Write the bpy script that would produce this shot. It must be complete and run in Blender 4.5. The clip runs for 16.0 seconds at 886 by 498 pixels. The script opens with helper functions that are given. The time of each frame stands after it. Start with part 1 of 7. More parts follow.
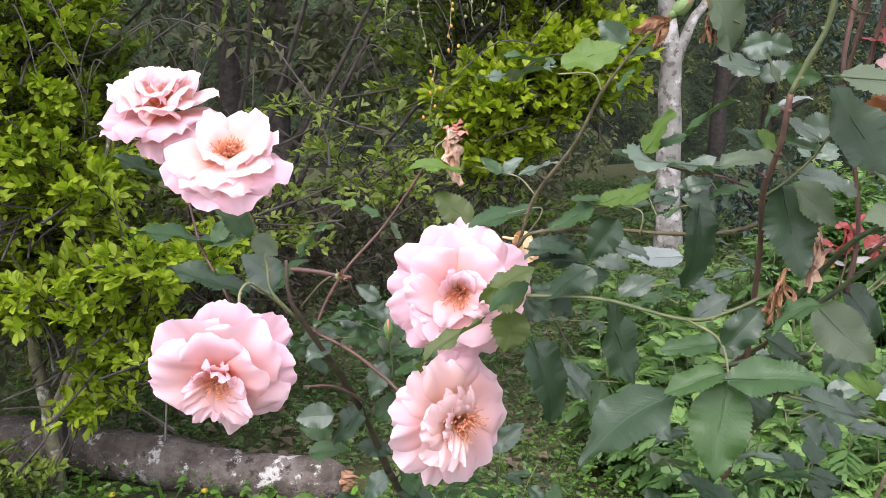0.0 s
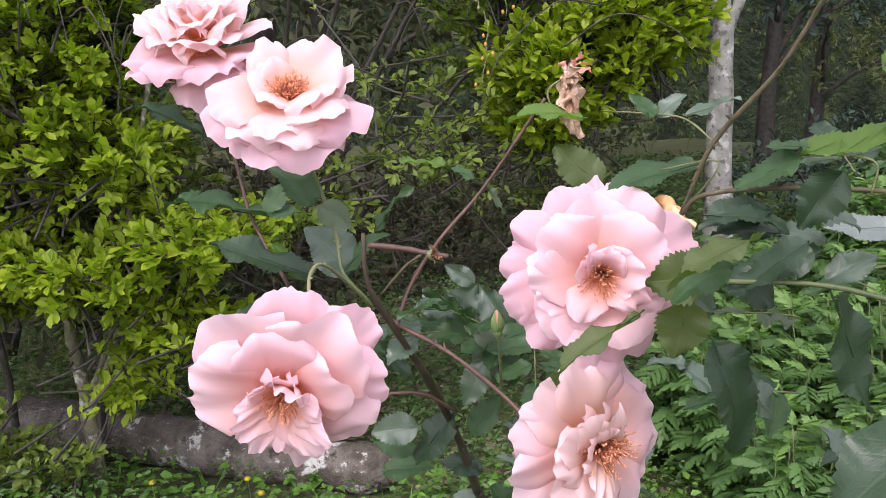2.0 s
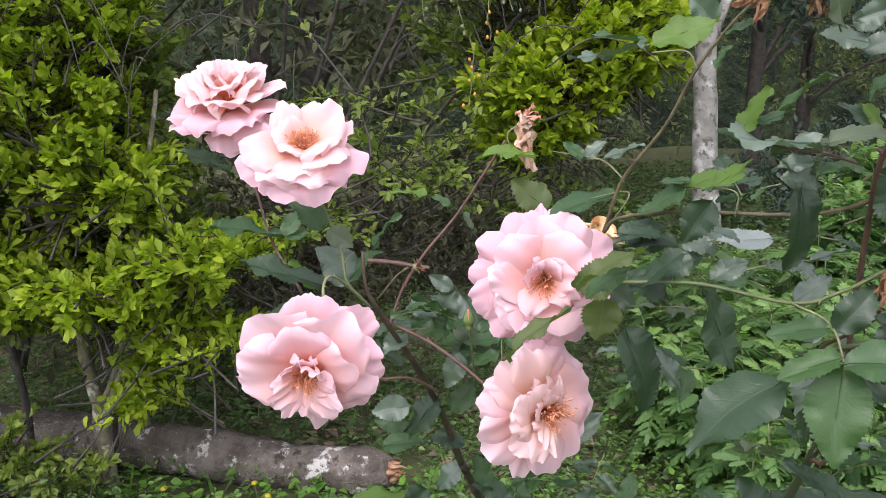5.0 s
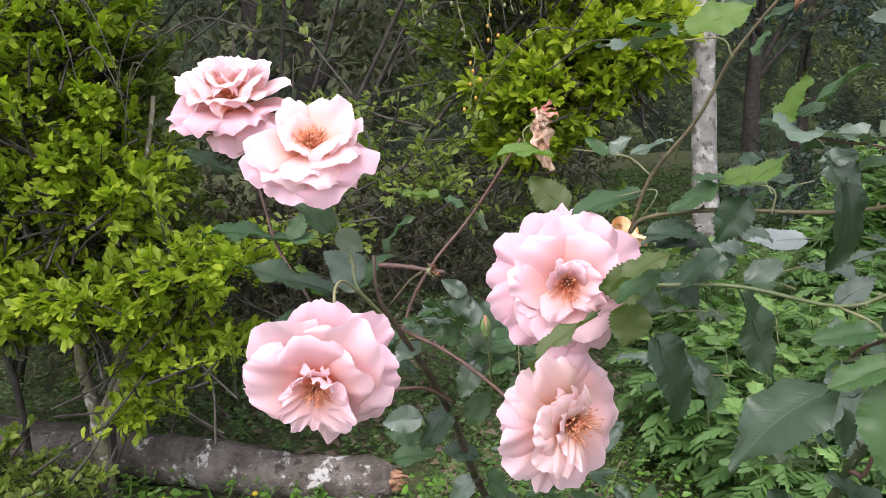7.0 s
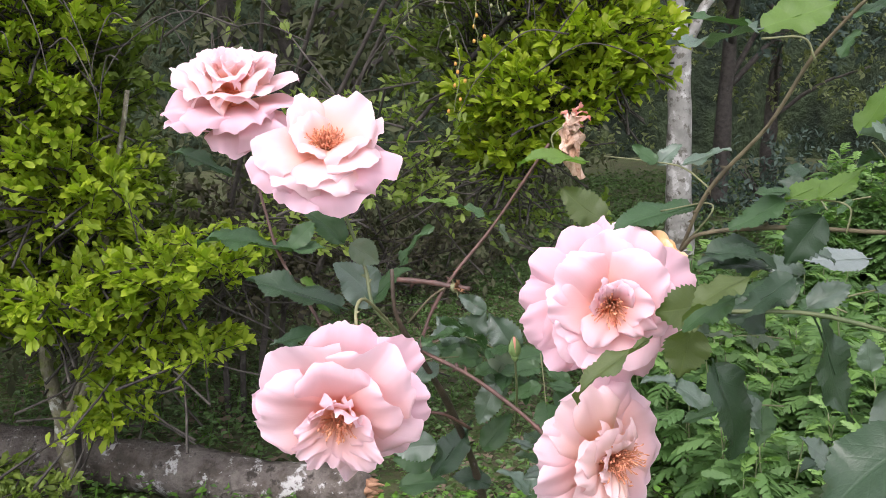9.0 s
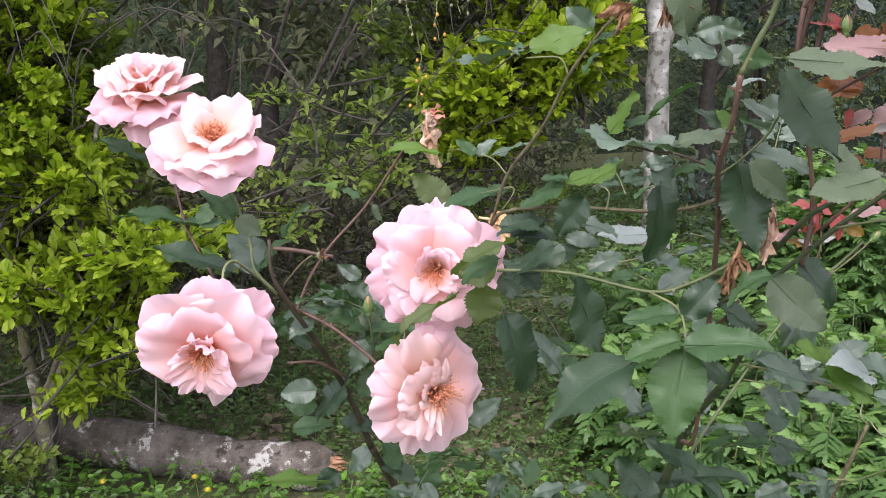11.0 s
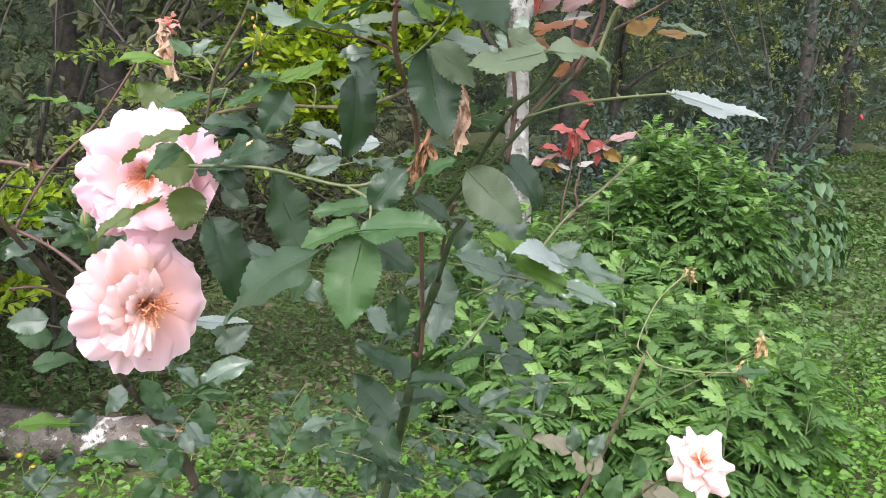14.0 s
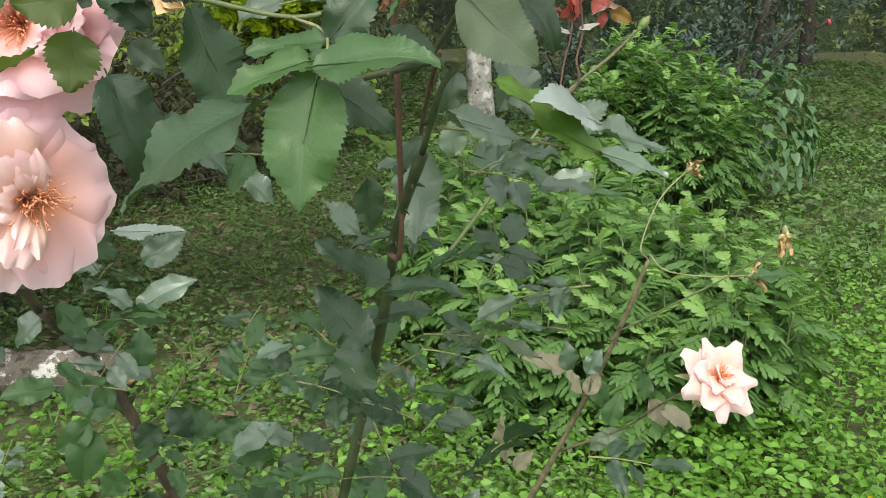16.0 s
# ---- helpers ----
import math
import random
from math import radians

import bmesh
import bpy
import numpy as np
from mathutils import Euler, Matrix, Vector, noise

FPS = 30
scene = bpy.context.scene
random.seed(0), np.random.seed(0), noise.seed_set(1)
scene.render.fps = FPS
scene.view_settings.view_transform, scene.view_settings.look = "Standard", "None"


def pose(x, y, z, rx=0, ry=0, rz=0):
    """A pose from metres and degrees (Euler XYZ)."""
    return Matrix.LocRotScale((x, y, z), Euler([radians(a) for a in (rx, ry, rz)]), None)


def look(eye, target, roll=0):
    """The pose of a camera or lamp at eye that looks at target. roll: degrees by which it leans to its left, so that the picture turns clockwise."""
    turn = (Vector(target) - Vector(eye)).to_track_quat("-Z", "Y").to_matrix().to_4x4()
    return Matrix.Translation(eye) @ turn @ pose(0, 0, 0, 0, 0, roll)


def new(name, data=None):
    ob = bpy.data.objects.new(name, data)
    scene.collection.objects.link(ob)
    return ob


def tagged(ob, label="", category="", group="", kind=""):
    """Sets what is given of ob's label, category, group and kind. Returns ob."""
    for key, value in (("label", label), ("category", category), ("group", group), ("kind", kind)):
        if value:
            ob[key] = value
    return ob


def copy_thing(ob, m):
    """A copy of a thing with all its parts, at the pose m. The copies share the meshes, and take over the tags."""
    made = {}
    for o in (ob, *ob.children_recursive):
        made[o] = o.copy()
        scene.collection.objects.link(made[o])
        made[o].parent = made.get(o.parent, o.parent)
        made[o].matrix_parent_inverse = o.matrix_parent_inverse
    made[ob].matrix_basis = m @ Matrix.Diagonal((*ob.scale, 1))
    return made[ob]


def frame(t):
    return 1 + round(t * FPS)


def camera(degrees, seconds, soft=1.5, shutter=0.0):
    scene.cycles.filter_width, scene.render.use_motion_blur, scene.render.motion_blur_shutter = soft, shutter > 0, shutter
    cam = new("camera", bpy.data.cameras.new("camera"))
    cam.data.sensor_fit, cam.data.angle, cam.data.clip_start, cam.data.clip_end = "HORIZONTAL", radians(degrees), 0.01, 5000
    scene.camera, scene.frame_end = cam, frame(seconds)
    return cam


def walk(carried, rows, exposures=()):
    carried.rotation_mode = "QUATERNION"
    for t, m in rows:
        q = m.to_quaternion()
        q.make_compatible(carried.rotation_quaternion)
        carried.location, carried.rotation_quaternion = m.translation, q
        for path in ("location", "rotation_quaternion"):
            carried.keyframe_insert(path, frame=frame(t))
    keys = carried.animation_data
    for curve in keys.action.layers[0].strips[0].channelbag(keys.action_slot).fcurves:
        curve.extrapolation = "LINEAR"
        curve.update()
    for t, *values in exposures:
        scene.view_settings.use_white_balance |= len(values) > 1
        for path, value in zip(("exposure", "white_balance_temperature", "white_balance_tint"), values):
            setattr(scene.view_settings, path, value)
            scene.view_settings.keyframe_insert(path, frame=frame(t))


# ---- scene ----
cam = camera(53.0, 16.0, soft=0.6)
PATH = [
    (0, (0.002, -0.011, 1.304), (0.01, 1.957, 0.952), -0.2),
    (0.5, (-0.03, 0.021, 1.3), (-0.048, 1.99, 0.947), -0.5),
    (1, (-0.041, 0.078, 1.293), (-0.126, 2.044, 0.936), -0.9),
    (1.5, (-0.051, 0.106, 1.277), (-0.141, 2.064, 0.878), -1.0),
    (2, (-0.049, 0.141, 1.272), (-0.120, 2.099, 0.873), -0.8),
    (2.5, (-0.068, 0.148, 1.283), (-0.135, 2.104, 0.874), -0.6),
    (3, (-0.045, 0.043, 1.287), (-0.108, 2.002, 0.888), -0.1),
    (3.5, (-0.009, -0.017, 1.299), (-0.087, 1.94, 0.897), 0.1),
    (5.8, (-0.043, 0.011, 1.302), (-0.095, 1.977, 0.938), -2.6),
    (6, (-0.041, 0.013, 1.299), (-0.101, 1.977, 0.928), -1.9),
    (6.5, (-0.035, 0.024, 1.288), (-0.1, 1.99, 0.926), -2.4),
    (7, (-0.047, 0.031, 1.294), (-0.103, 1.997, 0.934), -2.3),
    (7.5, (-0.055, 0.065, 1.293), (-0.113, 2.031, 0.933), -2.0),
    (8, (-0.079, 0.094, 1.294), (-0.129, 2.060, 0.936), -2.0),
    (8.2, (-0.088, 0.106, 1.293), (-0.119, 2.073, 0.936), -1.8),
    (10.3, (-0.037, 0.006, 1.293), (-0.007, 1.971, 0.92), -0.8),
    (10.5, (-0.018, -0.008, 1.295), (0.006, 1.956, 0.917), -0.7),
    (11, (0.012, -0.037, 1.3), (0.041, 1.928, 0.926), -0.3),
    (11.5, (0.024, -0.049, 1.321), (0.085, 1.916, 0.952), -0.2),
    (12, (0.048, -0.045, 1.357), (0.12, 1.924, 1.014), 0.8),
    (12.5, (0.083, -0.051, 1.349), (0.229, 1.918, 1.03), 1.5),
    (13, (0.112, -0.036, 1.314), (0.339, 1.924, 0.991), 1.6),
    (13.5, (0.118, -0.028, 1.26), (0.392, 1.917, 0.887), 0.9),
    (14, (0.123, -0.033, 1.245), (0.423, 1.901, 0.831), 0.8),
    (14.5, (0.163, -0.004, 1.223), (0.482, 1.924, 0.796), 0.8),
    (15, (0.19, 0.064, 1.176), (0.534, 1.971, 0.681), 0.6),
    (15.5, (0.187, 0.078, 1.165), (0.555, 1.954, 0.577), 0.4),
    (16, (0.132, 0.101, 1.187), (0.508, 1.977, 0.606), -0.2),
]
walk(cam, [(t, look(eye, target, roll)) for t, eye, target, roll in PATH],
     exposures=[(0, 1.73, 6380, 23), (1, 1.5, 6380, 22), (2.5, 1.47, 6400, 22), (6, 1.56, 6380, 20), (8, 1.6, 6380, 20), (10.5, 1.58, 6380, 21), (11.5, 1.71, 6350, 22), (12.5, 2.02, 6250, 24), (13.5, 2.08, 6300, 20), (14.5, 1.9, 6600, 12), (16, 1.70, 7000, 4)])

# ---- world and light: bright overcast day ----
SUN_ELEVATION, SUN_TURN = radians(58), radians(200)
world = bpy.data.worlds.new("sky")
scene.world = world
world.use_nodes = True
wt = world.node_tree
wt.nodes.clear()
sky = wt.nodes.new("ShaderNodeTexSky")
sky.sky_type = "NISHITA"
sky.sun_disc = False
sky.sun_elevation, sky.sun_rotation = SUN_ELEVATION, SUN_TURN
sky.air_density, sky.dust_density, sky.ozone_density = 1.0, 1.6, 1.0
bg = wt.nodes.new("ShaderNodeBackground")
bg.inputs["Strength"].default_value = 0.15
wo = wt.nodes.new("ShaderNodeOutputWorld")
grey = wt.nodes.new("ShaderNodeHueSaturation")
grey.inputs["Saturation"].default_value = 0.2
wt.links.new(sky.outputs[0], grey.inputs["Color"])
wt.links.new(grey.outputs[0], bg.inputs[0])
wt.links.new(bg.outputs[0], wo.inputs[0])
sun = new("sun", bpy.data.lights.new("sun", "SUN"))
sun.data.energy, sun.data.angle, sun.data.color = 0.6, radians(25), (1.0, 0.94, 0.86)
sun_way = Vector((math.sin(SUN_TURN) * math.cos(SUN_ELEVATION), math.cos(SUN_TURN) * math.cos(SUN_ELEVATION), math.sin(SUN_ELEVATION)))
sun.matrix_world = look(sun_way * 30, (0, 0, 0))

# ---- materials ----
def mat_base(name):
    m = bpy.data.materials.new(name)
    m.use_nodes = True
    nt = m.node_tree
    nt.nodes.clear()
    out = nt.nodes.new("ShaderNodeOutputMaterial")
    p = nt.nodes.new("ShaderNodeBsdfPrincipled")
    return m, nt, out, p


def ramp(nt, fac, stops):
    r = nt.nodes.new("ShaderNodeValToRGB")
    e = r.color_ramp.elements
    while len(e) < len(stops):
        e.new(0.5)
    for el, (pos, col) in zip(e, stops):
        el.position, el.color = pos, (*col, 1)
    nt.links.new(fac, r.inputs[0])
    return r.outputs[0]


def noise_tex(nt, scale, detail=4.0, coord="Object", rough=0.6):
    n = nt.nodes.new("ShaderNodeTexNoise")
    n.inputs["Scale"].default_value, n.inputs["Detail"].default_value, n.inputs["Roughness"].default_value = scale, detail, rough
    c = nt.nodes.new("ShaderNodeTexCoord")
    nt.links.new(c.outputs[coord], n.inputs["Vector"])
    return n


def math_node(nt, op, a, b=None, c=None, clamp=False):
    n = nt.nodes.new("ShaderNodeMath")
    n.operation, n.use_clamp = op, clamp
    for i, v in enumerate((a, b, c)):
        if v is None:
            continue
        if isinstance(v, (int, float)):
            n.inputs[i].default_value = v
        else:
            nt.links.new(v, n.inputs[i])
    return n.outputs[0]


def mix_col(nt, fac, a, b, mode="MIX"):
    n = nt.nodes.new("ShaderNodeMix")
    n.data_type, n.blend_type = "RGBA", mode
    for sock, v in ((n.inputs[0], fac), (n.inputs[6], a), (n.inputs[7], b)):
        if isinstance(v, (int, float)):
            sock.default_value = v
        elif isinstance(v, tuple):
            sock.default_value = (*v, 1)
        else:
            nt.links.new(v, sock)
    return n.outputs[2]


def bump(nt, height, p, strength=0.3, dist=0.002):
    b = nt.nodes.new("ShaderNodeBump")
    b.inputs["Strength"].default_value, b.inputs["Distance"].default_value = strength, dist
    nt.links.new(height, b.inputs["Height"])
    nt.links.new(b.outputs[0], p.inputs["Normal"])


def leafy(name, dark, light, rough=0.4, thin=0.25, thin_col=None, spec=0.5, veins=True, spots=None, island=False, edge=None, coat=0.0):
    """Leaf surface: midrib and side veins over the blade, varied from leaf to leaf, light passing through."""
    m, nt, out, p = mat_base(name)
    uv = nt.nodes.new("ShaderNodeUVMap")
    sep = nt.nodes.new("ShaderNodeSeparateXYZ")
    nt.links.new(uv.outputs[0], sep.inputs[0])
    u, v = sep.outputs[0], math_node(nt, "ABSOLUTE", math_node(nt, "MULTIPLY_ADD", sep.outputs[1], 2.0, -1.0))
    if island:
        rnd = nt.nodes.new("ShaderNodeNewGeometry").outputs["Random Per Island"]
    else:
        rnd = nt.nodes.new("ShaderNodeObjectInfo").outputs["Random"]
    n1 = noise_tex(nt, 9.0 if island else 40.0, 3.0)
    fac = math_node(nt, "ADD", math_node(nt, "MULTIPLY", rnd, 0.6), math_node(nt, "MULTIPLY_ADD", n1.outputs[0], 0.8, -0.2), clamp=True)
    col = mix_col(nt, fac, dark, light)
    if spots:
        n2 = noise_tex(nt, 160.0, 2.0)
        col = mix_col(nt, ramp(nt, n2.outputs[0], [(0.66, (0, 0, 0)), (0.72, (1, 1, 1))]), col, spots)
    height = n1.outputs[0]
    if veins:
        rib = math_node(nt, "SUBTRACT", 1.6, math_node(nt, "MULTIPLY", v, 26.0), clamp=True)
        phase = math_node(nt, "SUBTRACT", math_node(nt, "MULTIPLY", u, 8.0), math_node(nt, "MULTIPLY", v, 2.4))
        tri = math_node(nt, "PINGPONG", phase, 0.5)
        side = math_node(nt, "SUBTRACT", 1.0, math_node(nt, "MULTIPLY", tri, 9.0), clamp=True)
        vein = math_node(nt, "MAXIMUM", rib, math_node(nt, "MULTIPLY", side, 0.45))
        col = mix_col(nt, math_node(nt, "MULTIPLY", vein, 0.13), col, tuple(min(1, c * 1.7 + 0.01) for c in light))
        height = math_node(nt, "SUBTRACT", math_node(nt, "MULTIPLY", n1.outputs[0], 0.5), math_node(nt, "MULTIPLY", vein, 0.32))
    if edge:
        col = mix_col(nt, math_node(nt, "MULTIPLY", math_node(nt, "POWER", v, 5.0), 0.7), col, edge)
    nt.links.new(col, p.inputs["Base Color"])
    p.inputs["Roughness"].default_value = rough
    p.inputs["Specular IOR Level"].default_value = spec
    p.inputs["Coat Weight"].default_value = coat
    p.inputs["Coat Roughness"].default_value = 0.16
    bump(nt, height, p, 0.36, 0.0012)
    tr = nt.nodes.new("ShaderNodeBsdfTranslucent")
    if thin_col:
        tr.inputs[0].default_value = (*thin_col, 1)
    else:
        nt.links.new(mix_col(nt, 1.0, col, (1.0, 1.25, 0.45), "MULTIPLY"), tr.inputs[0])
    mx = nt.nodes.new("ShaderNodeMixShader")
    mx.inputs[0].default_value = thin
    nt.links.new(p.outputs[0], mx.inputs[1])
    nt.links.new(tr.outputs[0], mx.inputs[2])
    nt.links.new(mx.outputs[0], out.inputs[0])
    return m


def plain(name, a, b, scale=30.0, rough=0.7, relief=0.4, dist=0.002, spec=0.4, stops=(0.35, 0.65), extra=None):
    """Two-tone noisy surface with fine relief; extra adds patches (colour, scale, from, to)."""
    m, nt, out, p = mat_base(name)
    n1 = noise_tex(nt, scale, 6.0)
    col = ramp(nt, n1.outputs[0], [(stops[0], a), (stops[1], b)])
    for c, s, lo, hi in extra or ():
        n2 = noise_tex(nt, s, 5.0, rough=0.65)
        col = mix_col(nt, ramp(nt, n2.outputs[0], [(lo, (0, 0, 0)), (hi, (1, 1, 1))]), col, c)
    nt.links.new(col, p.inputs["Base Color"])
    p.inputs["Roughness"].default_value = rough
    p.inputs["Specular IOR Level"].default_value = spec
    n3 = noise_tex(nt, scale * 4, 4.0)
    bump(nt, math_node(nt, "ADD", n1.outputs[0], math_node(nt, "MULTIPLY", n3.outputs[0], 0.5)), p, relief, dist)
    nt.links.new(p.outputs[0], out.inputs[0])
    return m


def petal_mat(name, base, mid, rim, thin=0.3):
    """Petal: apricot at the claw to pale pink at the rim, with fine ribs along its length."""
    m, nt, out, p = mat_base(name)
    uv = nt.nodes.new("ShaderNodeUVMap")
    sep = nt.nodes.new("ShaderNodeSeparateXYZ")
    nt.links.new(uv.outputs[0], sep.inputs[0])
    rnd = nt.nodes.new("ShaderNodeObjectInfo").outputs["Random"]
    n1 = noise_tex(nt, 60.0, 3.0)
    f = math_node(nt, "ADD", sep.outputs[0], math_node(nt, "MULTIPLY_ADD", n1.outputs[0], 0.16, -0.08))
    f = math_node(nt, "ADD", f, math_node(nt, "MULTIPLY_ADD", rnd, 0.16, -0.08))
    col = ramp(nt, f, [(0.06, base), (0.42, mid), (0.85, rim)])
    wv = nt.nodes.new("ShaderNodeTexNoise")
    mp = nt.nodes.new("ShaderNodeMapping")
    mp.inputs["Scale"].default_value = (1.2, 26.0, 1.0)
    nt.links.new(uv.outputs[0], mp.inputs[0])
    nt.links.new(mp.outputs[0], wv.inputs["Vector"])
    wv.inputs["Scale"].default_value = 1.6
    col = mix_col(nt, math_node(nt, "MULTIPLY_ADD", wv.outputs[0], 0.3, -0.1, clamp=True), col, tuple(c * 0.95 for c in mid))
    lip = math_node(nt, "MULTIPLY", math_node(nt, "POWER", sep.outputs[0], 14.0), 0.6, clamp=True)
    col = mix_col(nt, lip, col, tuple(min(0.96, c * 1.2) for c in rim))
    nt.links.new(col, p.inputs["Base Color"])
    p.inputs["Roughness"].default_value = 0.55
    p.inputs["Specular IOR Level"].default_value = 0.3
    bump(nt, math_node(nt, "ADD", wv.outputs[0], math_node(nt, "MULTIPLY", n1.outputs[0], 0.6)), p, 0.15, 0.001)
    tr = nt.nodes.new("ShaderNodeBsdfTranslucent")
    nt.links.new(col, tr.inputs[0])
    mx = nt.nodes.new("ShaderNodeMixShader")
    mx.inputs[0].default_value = thin
    nt.links.new(p.outputs[0], mx.inputs[1])
    nt.links.new(tr.outputs[0], mx.inputs[2])
    nt.links.new(mx.outputs[0], out.inputs[0])
    return m


DARK = leafy("rose_leaf_dark", (0.019, 0.043, 0.021), (0.038, 0.075, 0.035), 0.36, 0.15, spec=0.42, coat=0.1, spots=(0.07, 0.11, 0.07))
MID = leafy("rose_leaf_green", (0.036, 0.084, 0.032), (0.062, 0.126, 0.046), 0.4, 0.25, spec=0.35, coat=0.08)
FRESH = leafy("rose_leaf_fresh", (0.046, 0.104, 0.032), (0.07, 0.14, 0.046), 0.4, 0.3, spec=0.35, coat=0.05)
BRIGHT = leafy("rose_leaf_light", (0.1, 0.19, 0.035), (0.15, 0.26, 0.05), 0.45, 0.45)
# glossy leaf whose base colour also holds some grey sky sheen
SHINY = leafy("rose_leaf_glossy_sheen", (0.058, 0.1, 0.064), (0.1, 0.155, 0.1), 0.32, 0.15, spec=0.8, coat=0.3)
OLIVE = leafy("rose_leaf_underside", (0.08, 0.12, 0.068), (0.125, 0.165, 0.098), 0.5, 0.25)
OLIVE_GREEN = leafy("rose_leaf_olive_green", (0.07, 0.105, 0.03), (0.11, 0.15, 0.045), 0.5, 0.4)
# white glare of the sky on a few leaves, painted as a pale base colour
PALE = leafy("rose_leaf_pale_glare", (0.2, 0.25, 0.23), (0.3, 0.345, 0.33), 0.36, 0.15, spec=0.8)
ORANGE = leafy("young_leaf_orange", (0.22, 0.085, 0.034), (0.29, 0.125, 0.042), 0.4, 0.38, (0.5, 0.22, 0.045), edge=(0.34, 0.1, 0.07))
AMBER = leafy("young_leaf_amber", (0.21, 0.12, 0.028), (0.28, 0.165, 0.036), 0.4, 0.38, (0.44, 0.25, 0.036), edge=(0.34, 0.2, 0.1))
RED = leafy("young_leaf_red", (0.26, 0.05, 0.048), (0.39, 0.1, 0.088), 0.36, 0.35, (0.6, 0.13, 0.09))
MAUVE = leafy("young_leaf_mauve", (0.24, 0.14, 0.14), (0.38, 0.24, 0.235), 0.4, 0.2)
SILVER = leafy("young_leaf_silvery", (0.27, 0.255, 0.25), (0.4, 0.38, 0.37), 0.4, 0.2)
DRYLEAF = leafy("dry_leaf", (0.125, 0.118, 0.078), (0.23, 0.215, 0.145), 0.7, 0.15, spots=(0.3, 0.16, 0.08))
YELLOW = leafy("yellow_leaf", (0.48, 0.4, 0.018), (0.6, 0.52, 0.04), 0.4, 0.45, (0.75, 0.62, 0.04), veins=False, edge=(0.5, 0.36, 0.03))
PETAL = petal_mat("petal_pink", (0.92, 0.4, 0.17), (0.879, 0.554, 0.516), (0.859, 0.616, 0.683), 0.42)
PETAL_OUTER = petal_mat("petal_outer_pink", (0.9, 0.43, 0.28), (0.840, 0.506, 0.506), (0.821, 0.544, 0.630), 0.4)
PETAL_CREAM = petal_mat("petal_cream_pink", (0.92, 0.43, 0.19), (0.879, 0.573, 0.477), (0.859, 0.640, 0.678), 0.42)
PETAL_DEEP = petal_mat("petal_furled", (0.7, 0.3, 0.24), (0.8, 0.4, 0.36), (0.85, 0.52, 0.48), 0.2)
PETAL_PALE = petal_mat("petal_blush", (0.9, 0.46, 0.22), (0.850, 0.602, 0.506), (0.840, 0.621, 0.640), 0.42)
STAMEN = plain("stamen_coral", (0.62, 0.22, 0.13), (0.86, 0.42, 0.24), 300, 0.6)
DRYPETAL = plain("dry_petal", (0.42, 0.24, 0.14), (0.72, 0.53, 0.42), 90, 0.7, extra=[((0.3, 0.1, 0.06), 140, 0.58, 0.7)])
APRICOT = plain("petal_apricot", (0.8, 0.47, 0.2), (0.9, 0.66, 0.42), 60, 0.6)
GOLDPETAL = plain("dry_petal_gold", (0.26, 0.16, 0.06), (0.5, 0.38, 0.2), 120, 0.7, extra=[((0.16, 0.08, 0.03), 160, 0.56, 0.66)])
BROWNPETAL = plain("brown_petal", (0.13, 0.06, 0.03), (0.32, 0.17, 0.085), 160, 0.7)
CANE_GREEN = plain("cane_green", (0.07, 0.1, 0.04), (0.13, 0.15, 0.065), 60, 0.5)
CANE_DARK = plain("cane_dark", (0.03, 0.044, 0.02), (0.06, 0.078, 0.035), 60, 0.55)
CANE_UMBER = plain("cane_umber", (0.036, 0.028, 0.02), (0.085, 0.062, 0.044), 60, 0.5)
CANE_RED = plain("cane_red", (0.072, 0.042, 0.034), (0.14, 0.076, 0.06), 60, 0.5)
CANE_BROWN = plain("cane_brown", (0.07, 0.06, 0.034), (0.165, 0.14, 0.08), 80, 0.75)
CANE_LIME = plain("bud_green", (0.1, 0.17, 0.05), (0.16, 0.25, 0.085), 120, 0.45)
CANE_PALE = plain("cane_pale", (0.13, 0.15, 0.07), (0.22, 0.22, 0.11), 60, 0.55)
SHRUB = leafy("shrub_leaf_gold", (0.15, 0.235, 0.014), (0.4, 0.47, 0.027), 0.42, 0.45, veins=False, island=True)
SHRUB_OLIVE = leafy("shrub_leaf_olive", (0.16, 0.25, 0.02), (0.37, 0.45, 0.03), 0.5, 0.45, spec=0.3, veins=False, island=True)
# duller copy of the shrub leaf, with the shade inside the shrubs coloured in
SHRUB_SHADED = leafy("shrub_leaf_shaded", (0.12, 0.18, 0.036), (0.24, 0.31, 0.054), 0.55, 0.45, veins=False, island=True)
# haze before the woods is put into this lifted, bluish leaf colour
FOREST_HAZY = leafy("forest_leaf_hazy", (0.038, 0.06, 0.052), (0.08, 0.115, 0.092), 0.85, 0.15, spec=0.15, veins=False, island=True)
# brown inner leaves; the gloom of the shrub's hollow is put into their colour
SHADE = leafy("hollow_shade_leaf_brown", (0.04, 0.038, 0.026), (0.09, 0.085, 0.05), 0.8, 0.15, spec=0.2, veins=False, island=True)
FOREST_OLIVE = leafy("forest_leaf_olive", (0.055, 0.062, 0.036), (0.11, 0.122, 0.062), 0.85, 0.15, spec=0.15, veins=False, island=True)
# light falling into the clearing is put into this pale yellowish leaf colour
FOREST_LIT = leafy("forest_leaf_lit", (0.12, 0.15, 0.055), (0.24, 0.27, 0.11), 0.5, 0.3, veins=False, island=True)
HERB = leafy("herb_leaf", (0.08, 0.168, 0.052), (0.137, 0.252, 0.073), 0.5, 0.42, veins=False)
HERB_YOUNG = leafy("herb_leaf_young", (0.13, 0.25, 0.058), (0.19, 0.32, 0.085), 0.5, 0.35, veins=False)
IVY = leafy("vine_leaf", (0.036, 0.088, 0.034), (0.066, 0.14, 0.05), 0.4, 0.15)
